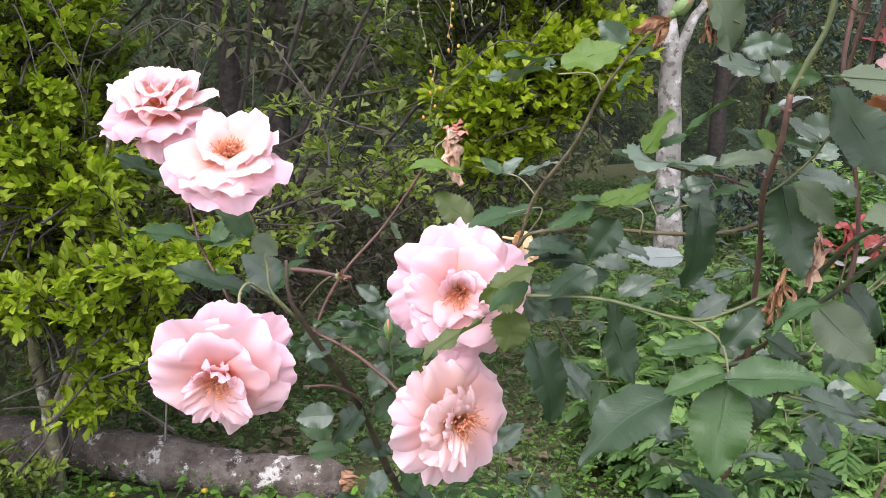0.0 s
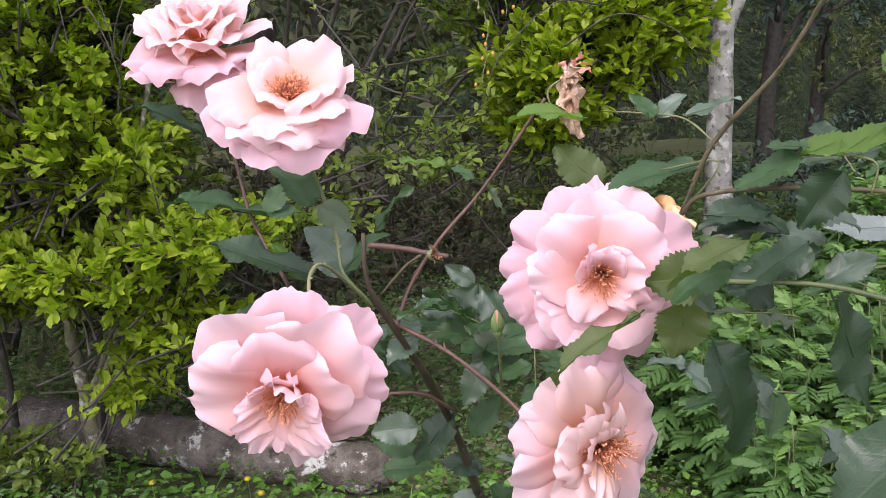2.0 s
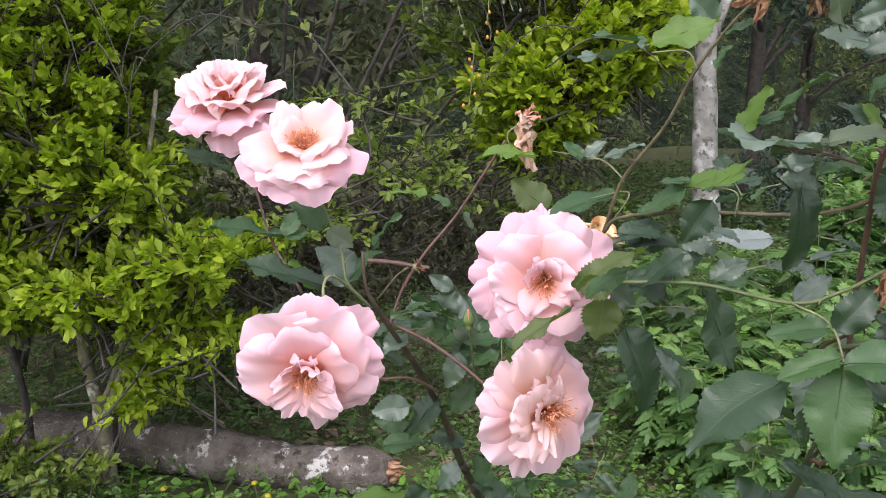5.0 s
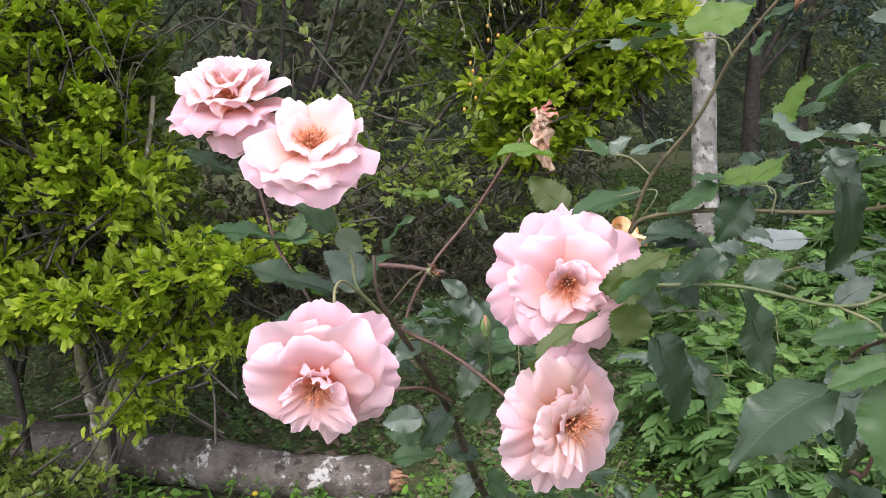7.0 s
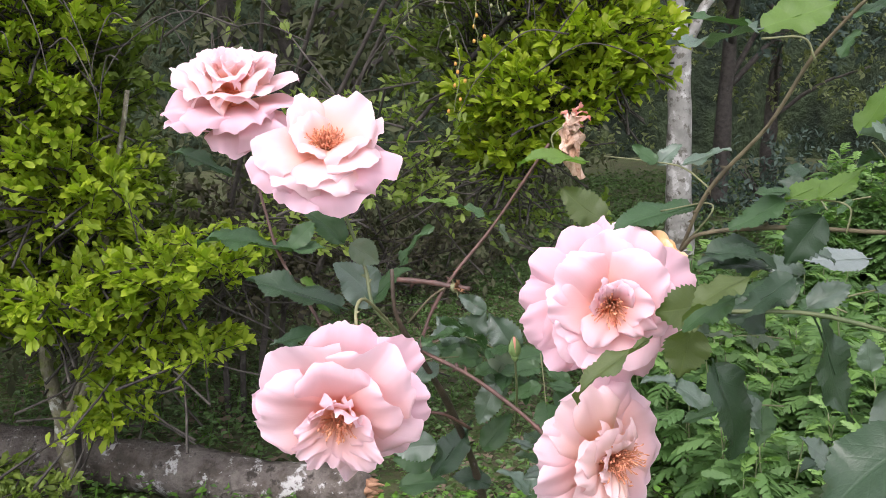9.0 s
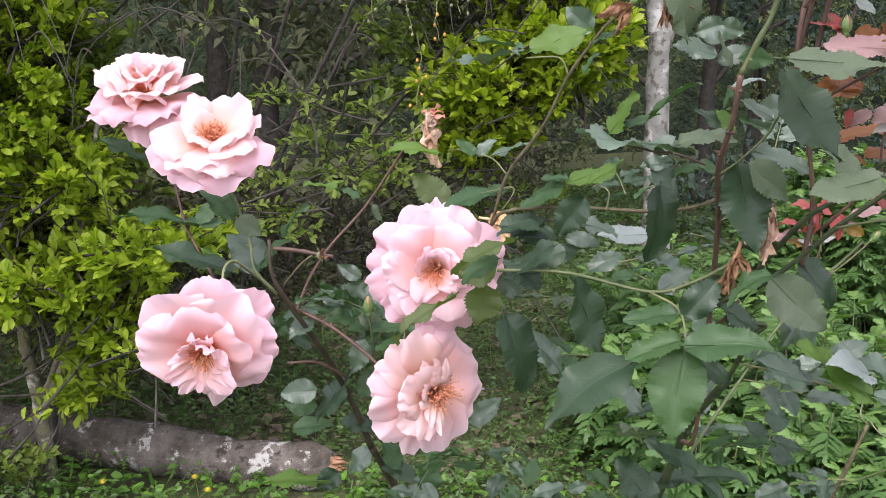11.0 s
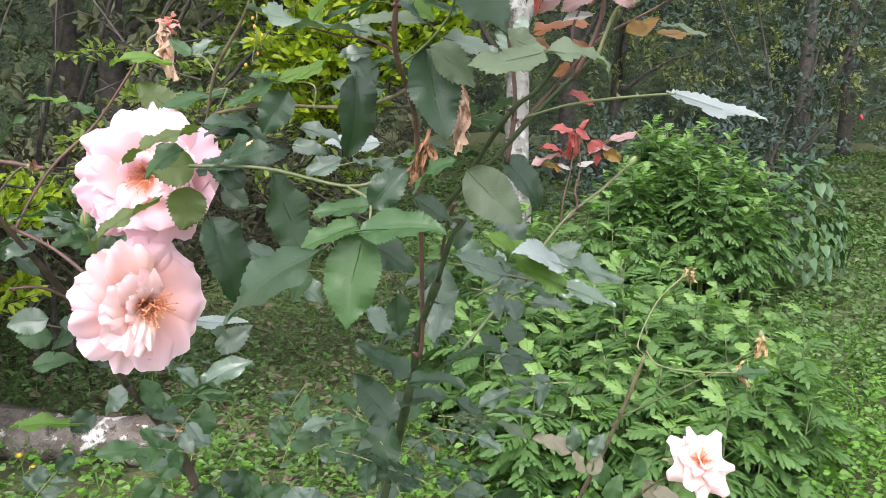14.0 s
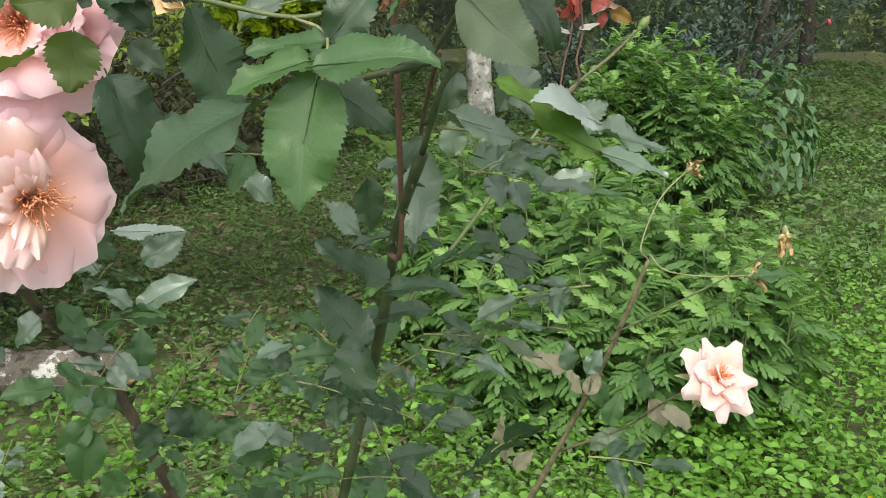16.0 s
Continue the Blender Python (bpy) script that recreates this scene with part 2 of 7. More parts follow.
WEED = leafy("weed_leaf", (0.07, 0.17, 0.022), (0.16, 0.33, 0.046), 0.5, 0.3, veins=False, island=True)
# darker copy of the weed leaf: shade towards shrubs and woods is in its colour
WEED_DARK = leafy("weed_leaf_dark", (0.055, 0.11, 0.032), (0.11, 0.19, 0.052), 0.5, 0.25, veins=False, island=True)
LITTER = leafy("litter_leaf", (0.13, 0.1, 0.07), (0.26, 0.19, 0.14), 0.8, 0.05, veins=False, island=True)
FLOWER_RED = plain("flower_red", (0.4, 0.03, 0.05), (0.5, 0.06, 0.08), 80, 0.5)
FLOWER_YELLOW = leafy("yellow_leaf", (0.42, 0.36, 0.012), (0.56, 0.5, 0.03), 0.45, 0.35, (0.6, 0.5, 0.03), veins=False, edge=(0.5, 0.36, 0.03))
BERRY = plain("berry_orange", (0.42, 0.2, 0.04), (0.55, 0.3, 0.06), 80, 0.4)
BARK_PALE = plain("bark_pale", (0.18, 0.18, 0.16), (0.32, 0.315, 0.285), 9, 0.85, 0.6, 0.008, extra=[((0.1, 0.095, 0.075), 13, 0.54, 0.6), ((0.46, 0.455, 0.43), 9, 0.54, 0.62), ((0.12, 0.1, 0.08), 45, 0.62, 0.7)])
BARK_LOG = plain("bark_log", (0.055, 0.045, 0.036), (0.13, 0.11, 0.09), 22, 0.9, 0.9, 0.014, extra=[((0.19, 0.165, 0.145), 8, 0.46, 0.62), ((0.045, 0.038, 0.03), 16, 0.58, 0.66), ((0.5, 0.49, 0.47), 11, 0.585, 0.63), ((0.4, 0.39, 0.37), 45, 0.62, 0.68)])
BARK_MOSS = plain("bark_moss", (0.1, 0.09, 0.06), (0.22, 0.2, 0.14), 25, 0.9, 0.7, 0.01, extra=[((0.4, 0.4, 0.35), 22, 0.56, 0.62), ((0.12, 0.14, 0.04), 12, 0.55, 0.65)])
BARK_DARK = plain("bark_dark", (0.032, 0.028, 0.024), (0.075, 0.066, 0.056), 25, 0.9, 0.7, 0.01, extra=[((0.09, 0.09, 0.08), 14, 0.62, 0.7)])
WOOD_BROKEN = plain("wood_broken", (0.22, 0.11, 0.06), (0.4, 0.23, 0.14), 40, 0.85, 0.7, 0.006)
SOIL = plain("soil_grass", (0.055, 0.052, 0.03), (0.1, 0.115, 0.045), 6, 0.95, 0.8, 0.03, extra=[((0.09, 0.075, 0.05), 3, 0.52, 0.62), ((0.05, 0.09, 0.02), 30, 0.5, 0.6)])
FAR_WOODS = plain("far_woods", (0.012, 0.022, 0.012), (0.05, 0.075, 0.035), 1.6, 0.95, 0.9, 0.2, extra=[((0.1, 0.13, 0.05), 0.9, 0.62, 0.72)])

# ---- helpers for building ----
rng = np.random.default_rng(7)


def mesh(name, verts, faces, material, smooth=True, uvs=None):
    me = bpy.data.meshes.new(name)
    me.from_pydata([tuple(map(float, v)) for v in verts], [], faces)
    me.materials.append(material)
    if uvs is not None:
        lay = me.uv_layers.new(name="uv")
        idx = np.empty(len(me.loops), dtype=np.int32)
        me.loops.foreach_get("vertex_index", idx)
        lay.data.foreach_set("uv", np.asarray(uvs, dtype=np.float32)[idx].ravel())
    if smooth:
        me.polygons.foreach_set("use_smooth", [True] * len(me.polygons))
    me.update()
    return me


def child(name, me, parent, label="", m=None):
    ob = new(name, me)
    ob.parent = parent
    if m is not None:
        ob.matrix_basis = m
    if label:
        ob["label"] = label
    return ob


def thing(name, label, category, at=(0, 0, 0), group="", kind=""):
    ob = new(name)
    ob.empty_display_size = 0.05
    ob.location = at
    return tagged(ob, label, category, group, kind)


def smooth_line(points, steps):
    """A Catmull-Rom curve through the points."""
    p = np.array([points[0], *points, points[-1]], float)
    p[0], p[-1] = 2 * p[1] - p[2], 2 * p[-2] - p[-3]
    out = []
    for i in range(1, len(p) - 2):
        for k in range(steps):
            s = k / steps
            out.append(0.5 * (2 * p[i] + (p[i + 1] - p[i - 1]) * s + (2 * p[i - 1] - 5 * p[i] + 4 * p[i + 1] - p[i + 2]) * s**2 + (3 * p[i] - p[i - 1] - 3 * p[i + 1] + p[i + 2]) * s**3))
    out.append(p[-2])
    return np.array(out)


def tube(line, radii, sides=8, rough=0.0, seed=0, caps=True):
    r = np.random.default_rng(seed)
    n = len(line)
    tang = np.gradient(line, axis=0)
    tang /= np.linalg.norm(tang, axis=1)[:, None] + 1e-9
    ref = np.array([0.31, 0.87, 0.38])
    verts, faces = [], []
    ang = np.arange(sides) / sides * 2 * math.pi
    for i in range(n):
        a = np.cross(tang[i], ref)
        a /= np.linalg.norm(a) + 1e-9
        b = np.cross(tang[i], a)
        rad = radii[i] * (1 + rough * r.uniform(-1, 1, sides))
        verts += list(line[i] + rad[:, None] * (np.cos(ang)[:, None] * a + np.sin(ang)[:, None] * b))
    for i in range(n - 1):
        for k in range(sides):
            faces.append((i * sides + k, i * sides + (k + 1) % sides, (i + 1) * sides + (k + 1) % sides, (i + 1) * sides + k))
    if caps:
        faces += [tuple(range(sides))[::-1], tuple(range((n - 1) * sides, n * sides))]
    return verts, faces


def cane(bush, points, r0, r1, material, name="cane", thorns=True):
    """A rose stem through some points, with slight joints and small thorns."""
    line = smooth_line(points, 6)
    t = np.linspace(0, 1, len(line))
    k = int(abs(points[0][0]) * 1e4 + abs(points[-1][2]) * 1e4) % 9973
    r = np.random.default_rng(k)
    slim = 0.64 if max(r0, r1) < 0.004 else 0.85
    rad = slim * (r0 + (r1 - r0) * t) * (1 + 0.1 * np.sin(t * 21 + k))
    verts, faces = tube(line, rad, 8, 0.05, k)
    if thorns and r0 > 0.0012:
        length = np.linalg.norm(np.diff(line, axis=0), axis=1).sum()
        for _ in range(int(length / 0.022)):
            i = r.integers(1, len(line) - 1)
            d = r.normal(size=3)
            ax = line[min(i + 1, len(line) - 1)] - line[i - 1]
            ax /= np.linalg.norm(ax) + 1e-9
            d -= ax * (d @ ax)
            d /= np.linalg.norm(d) + 1e-9
            s = np.cross(ax, d)
            o, b = line[i] + d * rad[i] * 0.8, len(verts)
            h = r.uniform(0.8, 1.4) * rad[i] + 0.001
            verts += [o + ax * h * 0.7, o - ax * h * 0.7, o + s * h * 0.25, o - s * h * 0.25, o + d * h * 1.3 - ax * h * 0.5]
            faces += [(b, b + 2, b + 4), (b + 2, b + 1, b + 4), (b + 1, b + 3, b + 4), (b + 3, b, b + 4)]
    return child(name, mesh(name, verts, faces, material), bush)


def leaf_mesh(name, material, seed, n=25, fold=0.16, curl=0.12, teeth=0.05, petiole=0.1, wave=None, rib=0.5):
    """A sharply toothed rose leaflet of unit length along x, of unit width along y, upper side to +z."""
    r = np.random.default_rng(seed)
    verts, faces, uvs = [], [], []
    wave, ph = r.uniform(0.04, 0.085) if wave is None else wave, r.uniform(0, 6.28)
    skew = r.uniform(-0.05, 0.05)
    across = (-1, -0.6, -0.25, 0, 0.25, 0.6, 1)
    for i in range(n):
        u = i / (n - 1)
        w = 0.5 * (math.sin(math.pi * min(1, u**0.8 * 0.97 + 0.03)) ** 0.8) if 0 < i < n - 1 else 0.02
        zc = -curl * (u - 0.25) ** 2 + 0.04 * math.sin(u * 4 + ph)
        for s in across:
            ww, dx = w * abs(s), -0.05 * abs(s) * (1 - u)
            rim = abs(s) == 1 and 0 < i < n - 1
            if rim:
                tip = i % 2 == 1
                ww *= 1 + (teeth * 1.5 if tip else -teeth * 1.3) + r.uniform(-0.02, 0.02)
                dx += 0.5 * teeth * (1 if tip else -0.4)
            z = zc + fold * ww + wave * (0.7 * math.sin(u * 8 + ph + s * 1.7) + 0.5 * math.sin(u * 17 + ph * 3 + s)) * s * s - 0.35 * fold * (ww * 2) ** 2
            if rim:
                z += r.uniform(-0.012, 0.02)
            verts.append((u + dx, math.copysign(ww, s) + skew * math.sin(u * 3.1), z))
            uvs.append((u, s * 0.5 + 0.5))
    k = len(across)
    for i in range(n - 1):
        for j in range(k - 1):
            a = i * k + j
            faces.append((a, a + k, a + k + 1, a + 1))
    b = len(verts)
    line = np.array([[-petiole, 0, -0.01], [-petiole * 0.5, 0, -0.012], [0.02, 0, -0.004], [rib, skew * min(1, rib * 2), -0.006 - curl * 0.06]])
    tv, tf = tube(line, [0.012, 0.011, 0.012, 0.006], 5, caps=False)
    verts += tv
    uvs += [(0.5, 0.5)] * len(tv)
    faces += [tuple(x + b for x in f) for f in tf]
    return mesh(name, verts, faces, material, True, uvs)


LEAVES = {}


def leaf(bush, base, tip, normal, width, material):
    """One leaflet of a bush from base to tip, its upper side towards the normal."""
    x = Vector(tip) - Vector(base)
    length = x.length
    broad = length > 0.036
    kinds = LEAVES.setdefault((material.name, broad), [])
    if not kinds:
        if material is YELLOW:
            kinds += [leaf_mesh("leaf", material, k, teeth=0.006, fold=0.2, curl=0.05 * k - 0.05, wave=0.012, rib=0.06) for k in range(3)]
        elif material in (PALE, SILVER):
            kinds += [leaf_mesh("leaf", material, 7 * k, 35, fold=0.12 + 0.06 * k, curl=0.05 + 0.05 * k, teeth=0.03, wave=0.025) for k in range(4)]
        elif broad:
            kinds += [leaf_mesh("leaf", material, 13 * k + len(LEAVES), 43, fold=0.12 + 0.06 * k, curl=0.04 + 0.07 * k, teeth=0.024) for k in range(5)]
        else:
            kinds += [leaf_mesh("leaf", material, 11 * k + len(LEAVES), fold=0.14 + 0.08 * k, curl=0.04 + 0.09 * k) for k in range(5)]
    x.normalize()
    z = Vector(normal) - x * x.dot(Vector(normal))
    z.normalize()
    y = z.cross(x)
    m = Matrix((x * length, y * length * width, z * length)).transposed().to_4x4()
    m.translation = Vector(base) - bush.location
    return child("leaf", random.choice(kinds), bush, "", m)


def spray(bush, at, way, size, material, pairs=2, r=None):
    """A compound leaf: a thin stalk with paired leaflets and one at its end."""
    r = r or rng
    at, way = Vector(at), Vector(way).normalized()
    up = Vector((r.uniform(-0.3, 0.3), r.uniform(-0.4, 0.1), 1.0)).normalized()
    side = way.cross(up).normalized()
    up = side.cross(way).normalized()
    tot = size * (0.75 * pairs + 0.35)
    pts = [at + way * tot * k / 3 - Vector((0, 0, 1)) * tot * 0.12 * (k / 3) ** 2 for k in range(4)]
    cane(bush, [tuple(p) for p in pts], 0.0009, 0.0005, CANE_PALE, "leaf_stalk", thorns=False)
    for k in range(pairs):
        p = pts[1].lerp(pts[3], k / max(1, pairs) * 0.9)
        for s in (-1, 1):
            d = (way * 0.45 + side * s + up * r.uniform(-0.35, 0.25)).normalized()
            q = p + d * size * 0.12
            leaf(bush, q, q + d * size * r.uniform(0.8, 1.05), up + Vector(r.normal(size=3)) * 0.25, r.uniform(0.52, 0.66), material)
    d = (way + up * r.uniform(-0.5, 0.1)).normalized()
    leaf(bush, pts[3], pts[3] + d * size * 1.15, up + Vector(r.normal(size=3)) * 0.25, 0.6, material)


def petal_mesh(length, width, a0, a1, cup, curl, material, r, ruffle=0.05, point=0.0):
    """A petal that leaves the flower's axis (z) at a0 degrees and reaches a1 from it, its rim rolled back by curl degrees more; spread across y, with a wavy, slightly torn rim."""
    nu, nv = 18, 33
    verts, faces, uvs = [], [], []
    x, z = 0.002, 0.0
    ph, k = r.uniform(0, 6.28, 5), r.uniform(2.6, 4.6)
    twist, notch_at = r.uniform(-0.3, 0.3), r.uniform(-0.55, 0.55)
    notch = max(0.0, r.uniform(-0.06, 0.15))
    ragged = np.convolve(r.normal(size=nv + 6) * 0.042, np.ones(4) / 4, "same")[3:-3]
    ridge, reflex = r.uniform(-0.35, 0.35), r.uniform(0.0, 0.2)
    side_roll, belly = r.uniform(0.2, 1.0, 2), r.uniform(0.03, 0.08)
    prof = []
    for i in range(nu):
        u = i / (nu - 1)
        ang = radians(a0 + (a1 - a0) * u**0.8 + curl * max(0.0, (u - 0.62) / 0.38) ** 1.7)
        prof.append((x, z, ang))
        x += math.sin(ang) * length / (nu - 1)
        z += math.cos(ang) * length / (nu - 1)
    for i in range(nu):
        u = i / (nu - 1)
        w = width * 0.5 * (0.2 + 0.8 * math.sin(min(1, u * 1.22) * math.pi / 2) ** 1.25)
        for j in range(nv):
            v = j / (nv - 1) * 2 - 1
            end = 1 - 0.26 * v * v - 0.26 * v**4 - notch * math.exp(-((v - notch_at) * 5) ** 2) + point * (math.exp(-(v * 3.2) ** 2) - 0.5) + ragged[j]
            lu = max(0.0, min(1.0, u * (1 - (1 - end) * u**2)))
            f = lu * (nu - 1)
            i0 = min(nu - 2, int(f))
            fr = f - i0
            bx = prof[i0][0] + (prof[i0 + 1][0] - prof[i0][0]) * fr
            bz = prof[i0][1] + (prof[i0 + 1][1] - prof[i0][1]) * fr
            an = prof[i0][2]
            lift = 0.9 * cup * width * (v * v * (0.35 + 0.65 * u) - 0.3 * u)
            lift += ruffle * length * u**2.6 * (math.sin(v * k + ph[0]) * 0.8 + math.sin(v * k * 2.3 + ph[1]) * 0.4)
            lift += 0.012 * length * math.sin(v * 8 + ph[2]) * u + twist * v * u * width * 0.2
            lift += 0.014 * length * math.sin(u * 6 + v * 4 + ph[4]) + 0.026 * length * u**5 * math.sin(v * 9 + ph[3]) + 0.014 * length * u**7 * math.sin(v * 17 + ph[4])
            lift -= u * width * 0.75 * (side_roll[0] * max(0, v - 0.35) ** 2 + side_roll[1] * max(0, -v - 0.35) ** 2)
            lift -= reflex * length * max(0.0, (u - 0.66) / 0.34) ** 2 * min(1.0, 1.7 * abs(v - ridge))
            lift += belly * length * math.sin(u * 2.6) * (1 - v * v)
            nx, nz = -math.cos(an), math.sin(an)
            verts.append((bx + nx * lift, v * w * (1 - 0.1 * abs(v) * u), bz + nz * lift))
            uvs.append((u, v * 0.5 + 0.5))
    for i in range(nu - 1):
        for j in range(nv - 1):
            a = i * nv + j
            faces.append((a, a + nv, a + nv + 1, a + 1))
    return mesh("petal", verts, faces, material, True, uvs)


def rose(bush, centre, way, size, seed, material, petals, label, stamens=46, stamen_len=0.13, point=0.06, lift=0.0007, tilt=0.75, outer=None):
    """A rose bloom whose heart lies at centre and looks along way; petals from the outermost in: direction round the axis, length, width, angles from the axis at claw and tip, cup, roll of the rim."""
    r = np.random.default_rng(seed)
    z = Vector(way).normalized()
    x = Vector((1, 0, 0)) - z * z.x
    x.normalize()
    y = z.cross(x)
    m = Matrix((x, y, z)).transposed().to_4x4()
    m.translation = Vector(centre) - bush.location
    heart_v, heart_f = tube(np.array([[0, 0, -0.02], [0, 0, -0.012], [0, 0, -0.004], [0, 0, 0.0]]), [0.003, 0.005, 0.0055, 0.003], 10)
    bloom = child("flower", mesh("flower", heart_v, heart_f, STAMEN), bush, label, m)
    n = len(petals)
    for q, (turn, ln, wd, a0, a1, cup, curl) in enumerate(petals):
        under = min(0.55 * q, 9.0) if a0 > 30 else 0.0
        me = petal_mesh(ln * size, wd * size * (1.36 if a1 > 75 and wd > 0.3 else 1.2), a0 - under + 3, a1 - under + 4 + r.uniform(-1.5, 1.5), cup * r.uniform(0.8, 1.2), curl * r.uniform(0.7, 1.3), (outer or PETAL_OUTER) if a1 > 84 and q < 0.4 * n else material, r, 0.058 * r.uniform(0.5, 1.5), point * r.choice([0.2, 0.8, 1.2, 1.8]))
        child("petal", me, bloom, "", pose(0, 0, lift * (q - n) + 0.001, r.uniform(-1.5, 1.5), r.uniform(-1.5, 1.5), turn + r.uniform(-2, 2)))
    if stamens:
        verts, faces = [], []
        for k in range(stamens):
            t, lean, ln = r.uniform(0, 6.28), r.uniform(0.1, tilt), stamen_len * size * r.uniform(0.65, 1.2)
            d = np.array([math.cos(t) * math.sin(lean), math.sin(t) * math.sin(lean), math.cos(lean)])
            o = np.array([d[0], d[1], 0]) * 0.005
            kink = r.normal(size=3) * 0.0012
            line = np.array([o, o + d * ln * 0.5 + np.array([0, 0, 0.001]) + kink, o + d * ln, o + d * (ln + 0.0009) + kink * 0.4, o + d * (ln + 0.0018) + kink * 0.8])
            tv, tf = tube(line, [0.00028, 0.00028, 0.00026, 0.0006, 0.0002], 5)
            b = len(verts)
            verts += tv
            faces += [tuple(i + b for i in f) for f in tf]
        child("stamen_tuft", mesh("stamen_tuft", verts, faces, STAMEN), bloom, "coral-orange stamens")
    sv, sf = [], []
    for k in range(5):
        t = k / 5 * 6.28 + 0.3
        d = np.array([math.cos(t), math.sin(t), 0])
        s = np.array([-math.sin(t), math.cos(t), 0])
        b = len(sv)
        for i, (l, w) in enumerate(((0.003, 0.003), (0.012, 0.0045), (0.022, 0.0025), (0.03, 0.0005))):
            o = d * l + np.array([0, 0, -0.022 - 0.008 * (i / 3) ** 2])
            sv += [o - s * w, o + s * w]
        sf += [(b + 2 * i, b + 2 * i + 1, b + 2 * i + 3, b + 2 * i + 2) for i in range(3)]
    hv, hf = tube(np.array([[0, 0, -0.034], [0, 0, -0.03], [0, 0, -0.024], [0, 0, -0.018]]), [0.0016, 0.0038, 0.0042, 0.003], 10)
    sf += [tuple(i + len(sv) for i in q) for q in hf]
    sv += hv
    child("calyx", mesh("calyx", sv, sf, CANE_PALE), bloom)
    return bloom


# each petal from the outermost in: direction, length, width, claw angle, tip angle, cup, roll of the rim
CUP = [(276, .44, .36, 95, 150, .1, 0), (207, .55, .38, 82, 100, .15, 10), (328, .53, .4, 82, 97, .12, 12), (186, .58, .42, 74, 88, .2, 20), (352, .58, .44, 72, 86, .2, 20), (237, .48, .38, 76, 90, .1, 25), (298, .48, .4, 76, 92, .1, 20),
       (15, .55, .42, 58, 72, .25, 20), (164, .55, .44, 54, 68, .25, 15), (136, .49, .42, 40, 52, .3, 10), (106, .45, .42, 32, 42, .3, 5), (74, .46, .42, 34, 45, .3, 8), (44, .5, .44, 45, 57, .3, 12)]
CUP_HEART = [(222, .42, .44, 55, 82, .15, 35), (266, .39, .42, 58, 80, .12, 40), (312, .42, .44, 55, 82, .15, 35), (193, .42, .38, 42, 60, .25, 25), (350, .43, .38, 42, 60, .25, 25), (150, .4, .36, 24, 34, .35, 5), (28, .4, .36, 24, 36, .35, 5), (242, .33, .32, 24, 40, .3, 20), (295, .33, .32, 24, 40, .3, 20),
             (190, .35, .3, 18, 28, .35, 10), (342, .35, .3, 18, 30, .35, 10), (125, .33, .3, 11, 20, .35, 5), (62, .33, .3, 10, 20, .35, 5), (215, .27, .22, 8, 18, .4, 15), (312, .27, .22, 8, 18, .4, 15), (95, .28, .2, 4, 10, .4, 5), (265, .24, .2, 3, 10, .4, 10)]
WIDE = [(243, .5, .44, 86, 104, .1, 5), (298, .5, .46, 86, 104, .1, 5), (200, .56, .42, 78, 92, .15, 10), (345, .55, .46, 74, 86, .2, 12), (25, .5, .4, 52, 64, .25, 15), (186, .54, .46, 64, 78, .2, 15), (50, .52, .52, 36, 48, .28, 8), (126, .5, .36, 36, 46, .28, 5),
        (228, .5, .4, 80, 92, .12, 12), (285, .47, .42, 80, 94, .1, 20), (262, .42, .4, 74, 90, .1, 25), (325, .45, .42, 66, 82, .15, 25), (358, .38, .34, 48, 62, .25, 15), (168, .32, .34, 36, 50, .25, 20), (132, .3, .28, 22, 34, .3, 10), (318, .33, .32, 50, 70, .12, 25), (236, .27, .26, 52, 74, .1, 30)]
NODDING = [(82, .53, .42, 76, 92, .16, 25), (38, .58, .36, 78, 92, .15, 10), (272, .51, .34, 70, 82, .12, 5), (232, .5, .36, 74, 88, .1, 5), (212, .52, .38, 74, 88, .15, 5), (318, .5, .38, 74, 88, .12, 5), (182, .52, .34, 78, 90, .15, 8), (2, .54, .4, 74, 86, .18, 8), (126, .58, .46, 62, 78, .22, 14),
           (48, .57, .5, 60, 76, .22, 12), (344, .5, .36, 70, 82, .15, 10), (163, .55, .46, 52, 68, .3, 18), (97, .46, .46, 50, 72, .24, 40), (18, .44, .42, 48, 66, .26, 35)]
NODDING_HEART = [(30, .3, .2, 40, 26, .4, -60), (140, .3, .2, 42, 28, .4, -60), (195, .3, .16, 40, 58, .3, 15), (270, .34, .15, 52, 70, .25, 15), (315, .3, .15, 46, 64, .25, 20), (62, .31, .26, 44, 26, .4, -75), (108, .28, .26, 46, 28, .4, -80), (204, .33, .16, 50, 68, .2, 10), (222, .34, .17, 55, 72, .25, 10), (240, .36, .14, 60, 78, .2, 15), (258, .3, .18, 62, 80, .15, 20), (306, .36, .2, 58, 76, .2, 20), (326, .36, .18, 52, 70, .25, 10), (344, .26, .18, 42, 58, .2, 25), (285, .32, .18, 62, 84, .15, 25)]
